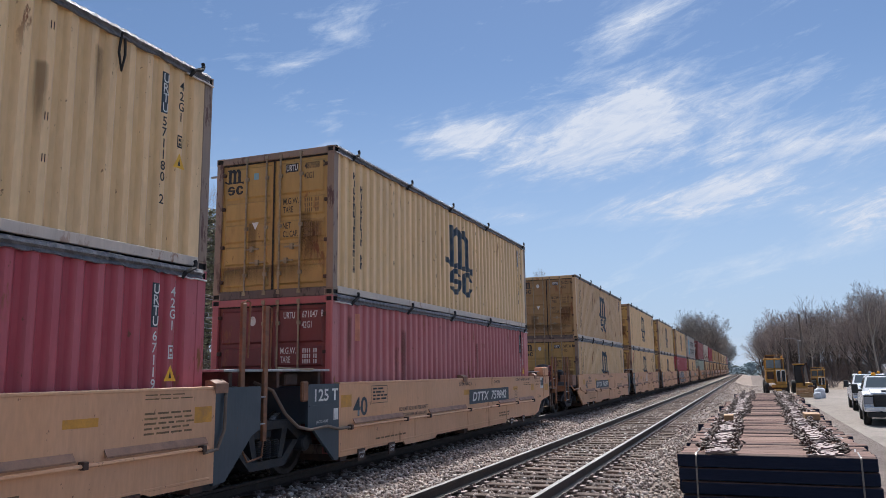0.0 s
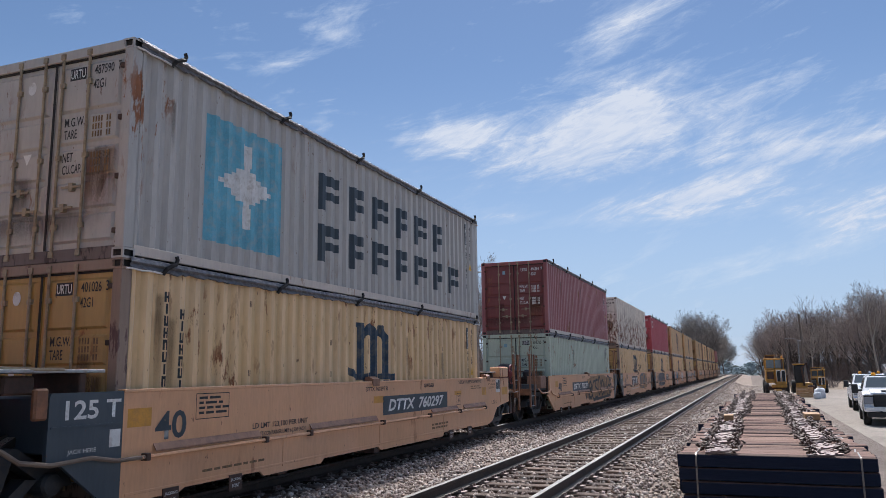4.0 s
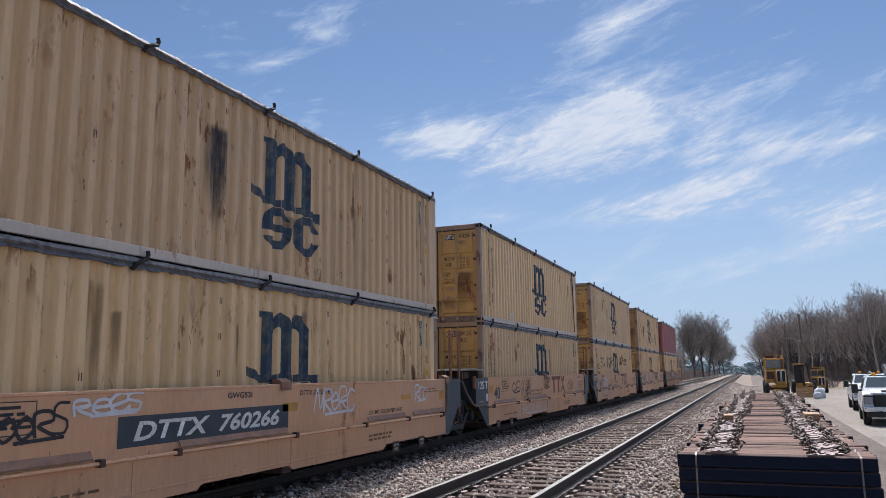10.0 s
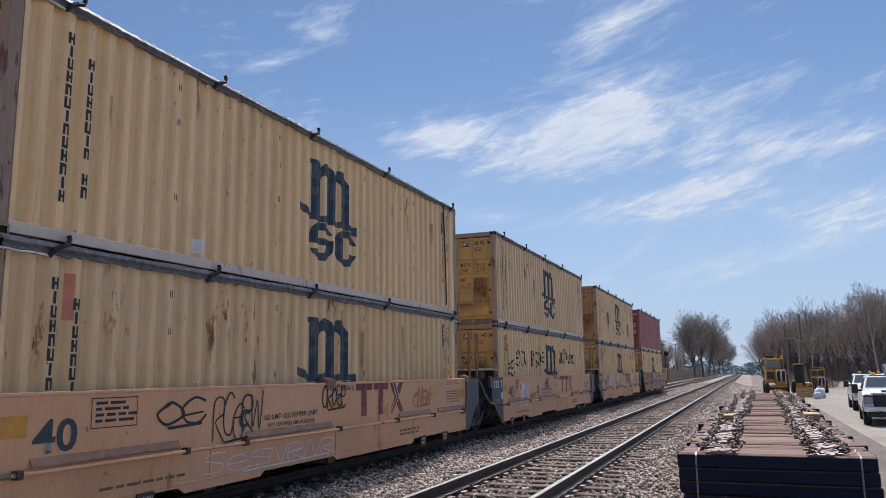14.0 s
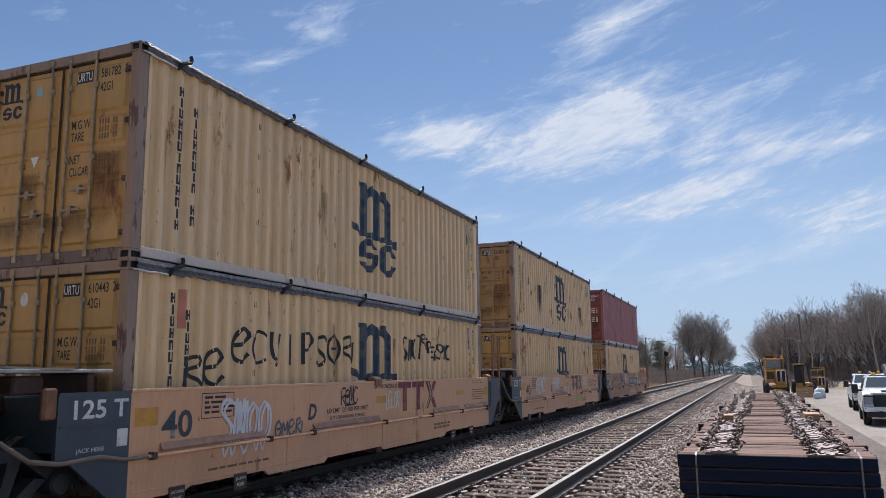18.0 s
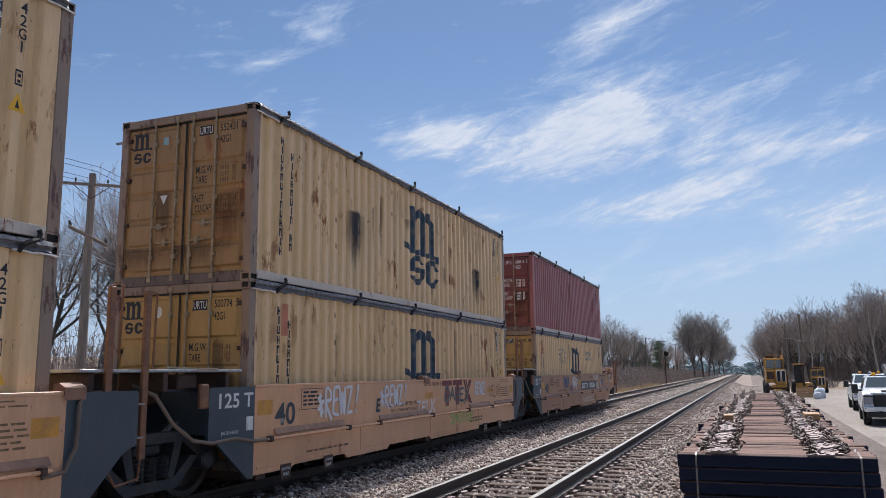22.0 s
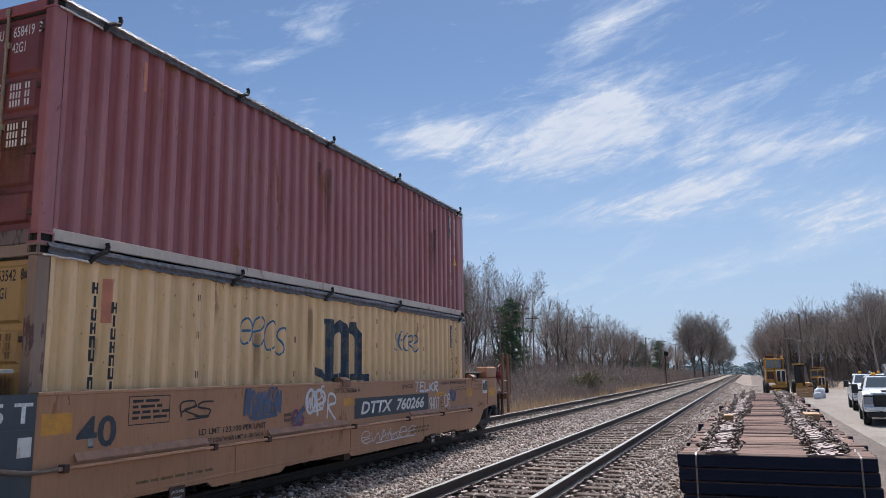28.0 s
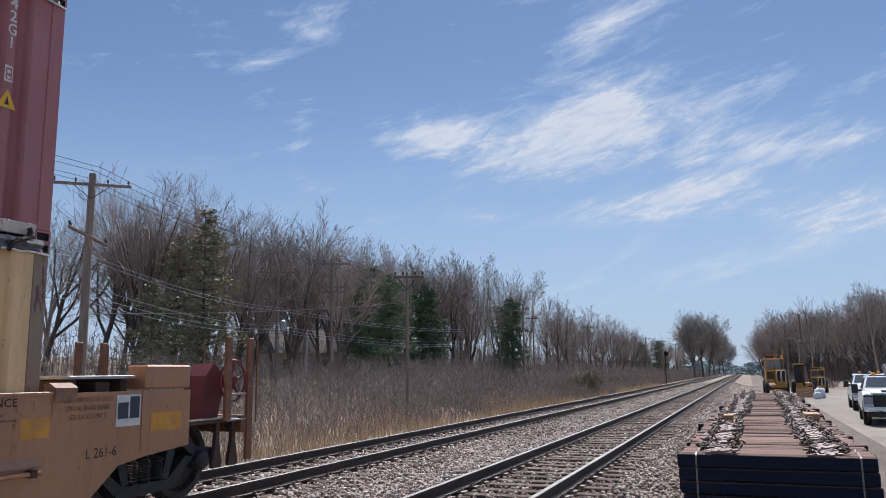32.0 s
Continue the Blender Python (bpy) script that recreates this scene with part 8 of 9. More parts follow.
# a second, slanting pair of arms lower on the shaft
for dy in (-0.2, 0.2):
    arm = part("crossarm", tube(bmnew(), (-0.85, dy, 8.75), (0.75, dy, 7.95), 0.06, n=6), M["pole"], pole_a)
    for fx in (-0.8, 0.7):
        part("insulator", lathe(bmnew(), [(0.0, 0.02), (0.08, 0.055), (0.14, 0.055), (0.2, 0.02)], "z", (fx, dy, 8.33 - 0.5 * fx + 0.05), 8), M["insulator"], arm)
low = utility_pole(-31.3, 47.0, 9.2, ((0.35, 2.6, 0.0), (2.3, 2.4, 0.0)), "weathered wooden utility pole with two crossarms", 0.14, box_at=4.6, turn=32)
utility_pole(-29.7, 52.0, 10.4, ((0.4, 2.9, 0.0), (2.2, 2.2, 0.0), (2.6, 2.2, 0.0)), "weathered wooden utility pole with crossarms", 0.14, turn=30)
utility_pole(-15.6, 34.8, 6.5, ((0.25, 1.5, 0.1),), "short grey line pole beside the railway", 0.10, turn=24)
utility_pole(-25.0, 90.0, 9.6, ((0.6, 1.6, 0.0),), "dark line pole among brush", 0.14, insulators=False)
utility_pole(-32.0, 103.0, 8.6, ((0.4, 2.0, 0.0),), "line pole in front of the wood", 0.13, insulators=False)
utility_pole(-27.5, 104.0, 9.2, ((0.4, 2.0, 0.0),), "line pole in front of the wood", 0.13, insulators=False)
utility_pole(-30.0, 82.0, 6.0, ((0.4, 1.4, 0.0),), "thin line pole in front of the wood", 0.09, insulators=False)
for k, (x, y, z) in enumerate(((-22.0, 135.0, 8.0), (-20.5, 172.0, 8.6), (-18.5, 185.0, 8.4), (-18.0, 215.0, 8.5), (-17.5, 235.0, 8.6), (-23.0, 120.0, 8.6))):
    utility_pole(x, y, z, ((0.4, 2.2, 0.0),), "distant line pole with a crossarm", 0.13, insulators=False)

# wires run on past the poles
A, B, C = Vector((-27.0, 25.6, 10.4)), Vector((-31.3, 47.0, 8.9)), Vector((-29.7, 52.0, 10.1))
for k in (-1.5, -0.7, 0.7, 1.5):
    wire([(-24.0 + k, -14.0, 10.9), (A.x + k * 0.85, A.y - k * 0.5, 10.55), (C.x + k * 0.8, C.y, 10.3), (-25 + k * 0.6, 90, 9.4)], 0.011, M["dark_wire"], "thin dark overhead wire", 0.7)
for k, (z0, z1) in enumerate(((5.6, 5.0), (5.2, 4.75), (4.9, 4.55), (7.0, 6.3), (6.8, 6.1))):
    wire([(-26.0, -12.0, z0 + 0.3), (-27.2, 25.6, z0), (-31.2, 47.0, z1), (-29.0, 80.0, z1 - 0.1)], 0.018, M["wire"], sag=0.45)
wire([(-27.0, 25.6, 4.3), (-15.6, 34.8, 5.0)], 0.012, M["wire"], sag=0.2)
wire([(-15.6, 34.8, 6.3), (-25.0, 90.0, 9.0)], 0.010, M["dark_wire"], "thin dark overhead wire", 0.9)
wire([(-29.7, 52.0, 8.0), (-15.6, 34.8, 4.4)], 0.010, M["dark_wire"], "thin dark overhead wire", 0.3)

# block signal by the line
sg = thing("signal_mast", "dark railway signal mast far down the line", "signal", at=pose(-12.4, 128, soil_height(-12.4, 128)))
part("mast", tube(bmnew(), (0, 0, 0), (0, 0, 5.2), 0.08, n=8), M["iron"], sg)
part("target", lathe(bmnew(), [(-0.02, 0.36), (0.02, 0.36)], "y", (0.2, -0.1, 4.8), 16), M["rubber"], sg)
part("ladder", boxes((-0.25, -0.21, 0.1, 0.14, 0.1, 4.6), (0.05, 0.09, 0.1, 0.14, 0.1, 4.6)), M["iron"], sg)


def house(x, y, w, d, eave, ridge, wall, roof, label, turn=0, dormer=False):
    base = soil_height(x, y)
    h = thing("house", label, "house", at=pose(x, y, base, 0, 0, turn))
    part("wall", boxes((-w / 2, w / 2, -d / 2, d / 2, -1, eave)), wall, h)
    bm = bmnew()
    slab(bm, [(-d / 2 - 0.4, eave - 0.15), (d / 2 + 0.4, eave - 0.15), (0, ridge)], -w / 2 - 0.3, w / 2 + 0.3)
    part("roof", bm, roof, h)
    for k in range(int(w // 2.6)):
        for z in ([1.0, 3.7] if eave > 4.5 else [1.0]):
            xx = -w / 2 + 1.2 + k * 2.6
            win = part("window", boxes((xx - 0.5, xx + 0.5, -d / 2 - 0.05, -d / 2 - 0.01, z, z + 1.4)), M["chalk"], h)
            part("pane", boxes((xx - 0.42, xx + 0.42, -d / 2 - 0.07, -d / 2 - 0.055, z + 0.08, z + 1.32)), M["glass"], win)
    for z in ([1.0, 3.7] if eave > 4.5 else [1.0]):
        win = part("window", boxes((w / 2 + 0.01, w / 2 + 0.05, -0.5, 0.5, z, z + 1.4)), M["chalk"], h)
        part("pane", boxes((w / 2 + 0.055, w / 2 + 0.07, -0.42, 0.42, z + 0.08, z + 1.32)), M["glass"], win)


M["glass"] = plain("dark reflecting glass", (0.03, 0.04, 0.05), 0.06, 0, 1, 0.1, 0, spec=0.8)
M["tanwall"] = plain("tan board siding", (0.42, 0.34, 0.26), 0.8, 0, 1, 0.15, 0, stretch=(0.2, 0.2, 6))
M["whitewall"] = plain("white board siding", (0.72, 0.73, 0.75), 0.7, 0, 1, 0.12, 0, stretch=(0.2, 0.2, 6))
M["shingle"] = plain("grey roof shingles", (0.16, 0.145, 0.135), 0.9, 0, 3, 0.3, 0.01)
house(-53.0, 85.0, 9, 7, 3.2, 6.2, M["tanwall"], M["shingle"], "tan house with a grey shingle roof behind bare trees", 55)
house(-84.0, 62.0, 10, 8, 6.0, 8.8, M["whitewall"], M["shingle"], "white two-storey house behind bare trees", 40)

# ---- stacked ties ----
def gravel_strip():
    bm = bmnew()
    xs, ys = [0.25, 1.0, 2.0, 3.0, 3.5], [-30, 0, 10, 20, 40, 60, 80, 120, 180, 240, 300, 420]
    g = [[bm.verts.new((x + (0.5 * noise.noise((3, y * 0.2, 2)) if i == 4 else 0), y, soil_height(1.0, y) + 0.018 + 0.012 * noise.noise((x, y, 0)))) for i, x in enumerate(xs)] for y in ys]
    for j in range(len(ys) - 1):
        for i in range(len(xs) - 1):
            bm.faces.new((g[j][i], g[j][i + 1], g[j + 1][i + 1], g[j + 1][i]))
    tagged(part("gravel_strip", bm, M["gravel"]), "fine grey gravel between track and lot", "gravel", kind="structure")


TIE_MESHES = [mesh_of(boxes((-1.295, 1.295, -0.111, 0.111, -0.176, 0), bevel=b), "tie", M["newtie"]) for b in (0.008, 0.014)]


def plate_mesh():
    bm = bmnew()
    box(bm, -0.175, 0.175, -0.095, 0.095, 0, 0.018)
    for x in (-0.085, 0.085):
        box(bm, x - 0.016, x + 0.016, -0.095, 0.095, 0.018, 0.034)
    return mesh_of(bm, "tie_plate", M["tieplate"])


TIE_PLATE = plate_mesh()
BUNDLE_TOP = 0.31


def tie_bundle(x, y0, y1, layers, seed, label):
    rng = random.Random(seed)
    b = thing("tie_bundle", label, "railway ties", "bundles of stacked ties")
    n = int((y1 - y0) / 0.236)
    for lay in range(layers):
        off = (0.0, -0.02, -0.04, 0.03, 0.0, 0.02)[lay % 6]
        for k in range(n):
            t = part("tie", TIE_MESHES[rng.randrange(2)], None, b)
            dx = rng.gauss(0, 0.028) if lay == 0 else rng.gauss(0, 0.02)
            if lay == 0 and k and rng.random() < 0.12:
                dx += rng.choice((-0.16, 0.14, 0.1))
            t.matrix_basis = pose(x + off + dx, y0 + 0.12 + k * 0.236 + rng.uniform(-0.006, 0.006), BUNDLE_TOP - lay * 0.193 - (rng.uniform(0, 0.022) if lay == 0 else 0), rng.uniform(-0.8, 0.8), 0, rng.uniform(-0.25, 0.25))
        if lay < layers - 1:
            for s in (-0.75, 0.75):
                part("dunnage", boxes((x + s - 0.04, x + s + 0.04, y0 + 0.1, y1 - 0.1, BUNDLE_TOP - lay * 0.193 - 0.192, BUNDLE_TOP - lay * 0.193 - 0.177)), M["block"], b)
    # plates laid on the top ties, two heaps along the bundle
    bits = []
    npr = np.random.default_rng(seed)
    for side, cx in ((-1, x - 0.76), (1, x + 0.68)):
        k = 0
        y = y0 + 0.12
        while y < y1 - 0.1:
            for lev in range(rng.choice((1, 1, 1, 2, 2))):
                p = part("tie_plate", TIE_PLATE, None, b)
                p.matrix_basis = pose(cx + rng.gauss(0, 0.035) + 0.03 * lev, y + rng.uniform(-0.03, 0.03), BUNDLE_TOP + 0.004 + lev * 0.032, rng.uniform(-3, 3), rng.uniform(-4, 4) - (6 if lev else 0), rng.gauss(0, 7))
            y += rng.uniform(0.20, 0.26)
        # rail anchors and spikes strewn along both edges of the plates
        m = int((y1 - y0) * 30)
        for j in range(m):
            e = rng.choice((-1, 1))
            px_, py_ = cx + e * rng.gauss(0.21, 0.04), rng.uniform(y0 + 0.05, y1 - 0.05)
            pz = BUNDLE_TOP + rng.uniform(0.015, 0.12)
            a = rng.uniform(0, 6.28)
            ln = rng.uniform(0.035, 0.075)
            d = np.array([math.cos(a) * ln, math.sin(a) * ln, rng.uniform(-0.03, 0.04)])
            c = np.array([px_, py_, pz])
            r = rng.uniform(0.012, 0.021)
            bits.append((c - d, c, r, r * 1.2, 4))
            bits.append((c, c + np.array([d[1], -d[0], rng.uniform(-0.02, 0.05)]) * rng.uniform(0.6, 1.0), r * 1.2, r * 0.7, 4))
    tagged(part("anchor_heap", sticks(bits, "anchor_heap", M["spike"]), None, b, "rusted rail anchors and spikes"), kind="stuff")
    # steel strapping over the front
    for sx in (x - 1.08, x + 1.05):
        bm = bmnew()
        z0, z1 = BUNDLE_TOP + 0.006, BUNDLE_TOP - layers * 0.193
        w = 0.012
        top = [(y0 + 1.2, z0), (y0 + 0.6, z0 + 0.012), (y0 + 0.05, z0 + 0.004), (y0 - 0.006, z0 - 0.02), (y0 - 0.012, (z0 + z1) / 2), (y0 - 0.008, z1)]
        for k, ((ya, za), (yb, zb)) in enumerate(zip(top, top[1:])):
            ox = 0.0 if k > 2 else (0.03 * (2 - k))
            quad(bm, (sx - w + ox, ya, za), (sx + w + ox, ya, za), (sx + w, yb, zb), (sx - w, yb, zb))
        part("strap", bm, M["strap"], b)
        for k in range(6):
            yy = y0 + 1.6 + k * (y1 - y0 - 2) / 6
            bm = bmnew()
            a0 = rng.uniform(-0.5, 0.5)
            pts = [(sx + a0 * 0.3, yy), (sx + 0.06, yy + 0.25), (sx - 0.05, yy + 0.5), (sx + a0 * 0.4, yy + 0.8)]
            for (xa, ya), (xb, yb) in zip(pts, pts[1:]):
                quad(bm, (xa - w, ya, z0 + 0.006), (xa + w, ya, z0 + 0.006), (xb + w, yb, z0 + 0.02), (xb - w, yb, z0 + 0.02))
            part("strap", bm, M["strap"], b)
    return b


gravel_strip()
tie_bundle(0.27, 12.0, 22.3, 5, 1, "stacked brown wooden ties topped with rusted plates")
tie_bundle(0.42, 22.75, 32.6, 3, 2, "stacked brown wooden ties with heaped plates")
tie_bundle(0.62, 33.0, 43.0, 3, 3, "stacked brown wooden ties with heaped plates")
for x, y, w, l in ((-0.52, 19.3, 0.10, 0.30), (1.27, 20.2, 0.22, 0.42)):
    blk = part("timber_block", boxes((x - w / 2 - 0.05, x + w / 2 + 0.05, y - l, y + l, BUNDLE_TOP + 0.04, BUNDLE_TOP + 0.17), bevel=0.006), M["block"])
    tagged(blk, "short sawn timber block lying on the tie plates", "timber block")
# supports under the shallower bundles
for y0 in (22.9, 33.2):
    for k in range(4):
        d = part("skid_timber", boxes((-0.9, 1.9, y0 + k * 2.9, y0 + 0.25 + k * 2.9, LOT_Z, BUNDLE_TOP - 3 * 0.193 + 0.012), bevel=0.01), M["newtie"])
        tagged(d, "heavy timber skid under stacked ties", "timber", "skids under the ties")


# ---- machines ----
M["cat"] = plain("worn yellow machine paint", (0.58, 0.30, 0.05), 0.55, 0, 2, 0.35, 0.002, (0.12, 0.08, 0.04), 0.35)
M["white_paint"] = plain("white vehicle paint", (0.78, 0.79, 0.80), 0.25, 0, 1.5, 0.06, 0, spec=0.6)
M["black_plastic"] = plain("black grille plastic", (0.012, 0.013, 0.015), 0.45, 0, 4, 0.2, 0)
M["tyre"] = plain("dusty black tyre", (0.028, 0.027, 0.026), 0.85, 0, 6, 0.35, 0.004, (0.10, 0.085, 0.07), 0.3)
M["windscreen"] = plain("pale sky-reflecting windscreen", (0.10, 0.12, 0.13), 0.04, 0, 1, 0.05, 0, spec=1.0)
M["chrome"] = plain("bright chrome", (0.75, 0.76, 0.78), 0.12, 1.0, 2, 0.05, 0)
M["lens"] = plain("clear lamp lens", (0.28, 0.30, 0.33), 0.1, 0, 3, 0.1, 0, spec=0.8)
M["amber"] = plain("amber beacon plastic", (0.75, 0.32, 0.02), 0.3, 0, 3, 0.1, 0)
M["bag"] = plain("white woven bag", (0.66, 0.68, 0.72), 0.8, 0, 3, 0.2, 0.02)


def tyre(bm, x, y, z, r, w):
    prof = [(-w / 2, r * 0.55), (-w / 2, r * 0.9), (-w * 0.38, r), (w * 0.38, r), (w / 2, r * 0.9), (w / 2, r * 0.55)]
    lathe(bm, prof, "x", (x, y, z), 22)
    return bm


def wheel_of(parent, x, y, r, w, z0=0.0, rim="chrome"):
    t = part("wheel", tyre(bmnew(), x, y, z0 + r, r, w), M["tyre"], parent)
    bm = bmnew()
    s = 1 if x > 0 else -1
    lathe(bm, [(x + s * w * 0.30, r * 0.56), (x + s * w * 0.47, r * 0.5), (x + s * w * 0.40, r * 0.2), (x + s * w * 0.52, r * 0.14)], "x", (0, y, z0 + r), 16)
    part("rim", bm, M[rim], t)


def loader(x, y, turn, size, label):
    """A tall, narrow track machine seen from behind: grille hood, glazed cab, roof gear and tyres."""
    m = thing("wheel_loader", label, "loader", "yellow track machines", at=pose(x, y, LOT_Z, 0, 0, turn) @ Matrix.Diagonal((*size, 1)))
    part("hood", boxes((-0.05, 1.0, 0.0, 2.0, 0.80, 2.05), bevel=0.07), M["cat"], m)
    part("side_body", boxes((-0.95, -0.08, 0.35, 2.2, 0.95, 2.0), bevel=0.06), M["cat"], m)
    part("side_hatch", boxes((-0.85, -0.2, 0.33, 0.35, 1.25, 1.85), bevel=0.01), M["iron"], m)
    for a in (0.05, 0.52):
        g = part("grille", boxes((a, 0.41 + a, -0.03, 0.0, 1.05, 1.95), bevel=0.015), M["black_plastic"], m)
        for x0, x1, z0, z1 in ((a, a + 0.41, 1.92, 1.97), (a, a + 0.05, 1.05, 1.92), (a + 0.36, a + 0.41, 1.05, 1.92)):
            part("grille_frame", boxes((x0, x1, -0.055, -0.031, z0, z1)), M["chalk"], g)
        for k in range(7):
            part("slat", boxes((0.02 + a, 0.39 + a, -0.045, -0.03, 1.1 + k * 0.12, 1.13 + k * 0.12)), M["rubber"], g)
    part("counterweight", boxes((-0.5, 1.0, -0.12, 0.4, 0.55, 0.80), bevel=0.05), M["cat"], m)
    part("chassis", boxes((-0.9, 0.9, 0.1, 4.2, 0.32, 0.62), bevel=0.04), M["iron"], m)
    part("drawbar", boxes((-0.3, 0.4, -0.5, 0.1, 0.3, 0.42), bevel=0.02), M["cat"], m)
    cab = part("cab", boxes((-0.95, 0.95, 1.1, 2.9, 1.95, 2.15), (-0.98, 0.98, 1.0, 3.0, 2.86, 3.0), bevel=0.04), M["cat"], m)
    for px_ in (-0.94, -0.05, 0.82):
        part("cab_post", boxes((px_, px_ + 0.12, 1.1, 1.22, 2.15, 2.86), bevel=0.015), M["cat"], cab)
        part("cab_post", boxes((px_, px_ + 0.12, 2.75, 2.87, 2.15, 2.86), bevel=0.015), M["cat"], cab)
    for a, b in ((-0.82, -0.05), (0.07, 0.82)):
        part("cab_window", boxes((a, b, 1.15, 1.165, 2.17, 2.85)), M["windscreen"], cab)
    part("cooling_unit", boxes((-0.85, 0.05, 1.3, 2.6, 3.0, 3.3), bevel=0.05), M["iron"], m)
    part("roof_rail", pipe(bmnew(), [(-0.9, 1.2, 3.0), (-0.9, 1.2, 3.26), (0.9, 1.2, 3.26), (0.9, 1.2, 3.0)], 0.025, 6), M["cat"], m)
    part("roof_rail", pipe(bmnew(), [(0.9, 1.2, 3.24), (0.9, 2.7, 3.24), (0.9, 2.7, 3.0)], 0.025, 6), M["cat"], m)
    for px_ in (-0.6, 0.25, 0.65):
        part("work_lamp", boxes((px_, px_ + 0.16, 0.95, 1.05, 3.02, 3.14), bevel=0.02), M["amber" if px_ > 0.5 else "iron"], m)
    part("exhaust", tube(bmnew(), (0.7, 0.9, 2.0), (0.7, 0.9, 2.95), 0.06, n=10), M["iron"], m)
    for px_ in (-1.12, 1.0):
        part("hand_rail", pipe(bmnew(), [(px_, 0.9, 1.0), (px_, 0.9, 2.3), (px_ + 0.05, 1.2, 2.5)], 0.022, 6), M["iron"], m)
    part("mirror", boxes((-1.22, -1.05, 1.3, 1.36, 2.35, 2.7), bevel=0.02), M["black_plastic"], m)
    part("hydraulic_tank", boxes((1.0, 1.25, 1.2, 2.6, 0.9, 1.6), bevel=0.04), M["iron"], m)
    part("step", boxes((-1.2, -0.95, 1.2, 1.7, 0.7, 0.75), (-1.2, -0.95, 1.2, 1.7, 1.0, 1.05)), M["iron"], m)
    part("lift_frame", pipe(bmnew(), [(-0.6, 3.0, 1.2), (-0.5, 4.4, 2.0), (0.5, 4.4, 2.0), (0.6, 3.0, 1.2)], 0.12, 8), M["cat"], m)
    part("axle", boxes((-1.0, 1.0, 0.5, 0.8, 0.42, 0.66), (-1.0, 1.0, 3.3, 3.6, 0.42, 0.66), bevel=0.04), M["iron"], m)
    for px_ in (-0.92, 1.02):
        wheel_of(m, px_, 0.62, 0.50, 0.42, 0.0, "iron")
        wheel_of(m, px_, 3.4, 0.60, 0.45, 0.0, "iron")
    return m


loader(2.20, 76.5, 2, (0.86, 1.0, 1.08), "yellow wheel loader with twin black grilles")
loader(5.85, 80.0, -6, (0.62, 0.66, 0.72), "small yellow loader with a black grille")


def backhoe(x, y):
    m = thing("backhoe", "backhoe with a pale folded boom beside the loader", "backhoe", "yellow track machines", at=pose(x, y, LOT_Z))
    part("boom", pipe(bmnew(), [(0, 0, 0.7), (-0.15, -0.3, 2.3), (0.25, -0.8, 2.75), (0.45, -1.0, 1.0)], 0.085, 8), M["iron"], m)
    part("cab", boxes((-0.75, 0.1, 0.6, 2.0, 0.9, 2.6), bevel=0.06), M["black_plastic"], m)
    part("roof", boxes((-0.8, 0.2, 0.5, 2.1, 2.6, 2.72), bevel=0.03), M["cat"], m)
    part("chassis", boxes((-0.7, 0.7, 0.0, 3.5, 0.5, 0.95), bevel=0.05), M["cat"], m)
    part("bucket", boxes((0.2, 0.8, -1.3, -0.8, 0.1, 0.75), bevel=0.06), M["iron"], m)
    for px_ in (-0.85, 0.85):
        wheel_of(m, px_, 0.9, 0.62, 0.4, 0.0, "cat")
        wheel_of(m, px_, 3.0, 0.48, 0.35, 0.0, "cat")


backhoe(4.65, 79.5)


def lumpy_bag(x, y, s):
    bm = bmnew()
    bmesh.ops.create_icosphere(bm, subdivisions=3, radius=0.5)
    for v in bm.verts:
        c = v.co
        f = 1 + 0.16 * noise.noise(c * 3.1)
        v.co = Vector((max(-0.42, min(0.42, c.x * 1.15)), max(-0.42, min(0.42, c.y * 1.15)), max(-0.40, c.z))) * f
    bm.faces.ensure_lookup_table()
    b = thing("bulk_bag", "white lumpy bulk bag on the lot", "bag", at=pose(x, y, LOT_Z + 0.40 * s) @ Matrix.Diagonal((s, s, s, 1)))
    part("sack", bm, M["bag"], b, smooth=True)
    part("loop", pipe(bmnew(), [(-0.3, 0, 0.3), (-0.1, 0, 0.58), (0.15, 0, 0.56), (0.3, 0, 0.3)], 0.025, 5), M["bag"], b)


lumpy_bag(4.6, 64.5, 0.6)
lumpy_bag(4.9, 66.0, 0.9)
crate = thing("crate", "brown open timber crate beside the machines", "crate", at=pose(3.95, 68.0, LOT_Z))
for k in range(4):
    part("slat", boxes((-0.6, 0.6, -0.42, -0.39, 0.02 + k * 0.2, 0.18 + k * 0.2)), M["block"], crate)
    part("slat", boxes((-0.6, 0.6, 0.39, 0.42, 0.02 + k * 0.2, 0.18 + k * 0.2)), M["block"], crate)
for sx in (-0.6, 0.57):
    part("end_board", boxes((sx, sx + 0.03, -0.39, 0.39, 0.02, 0.80)), M["block"], crate)


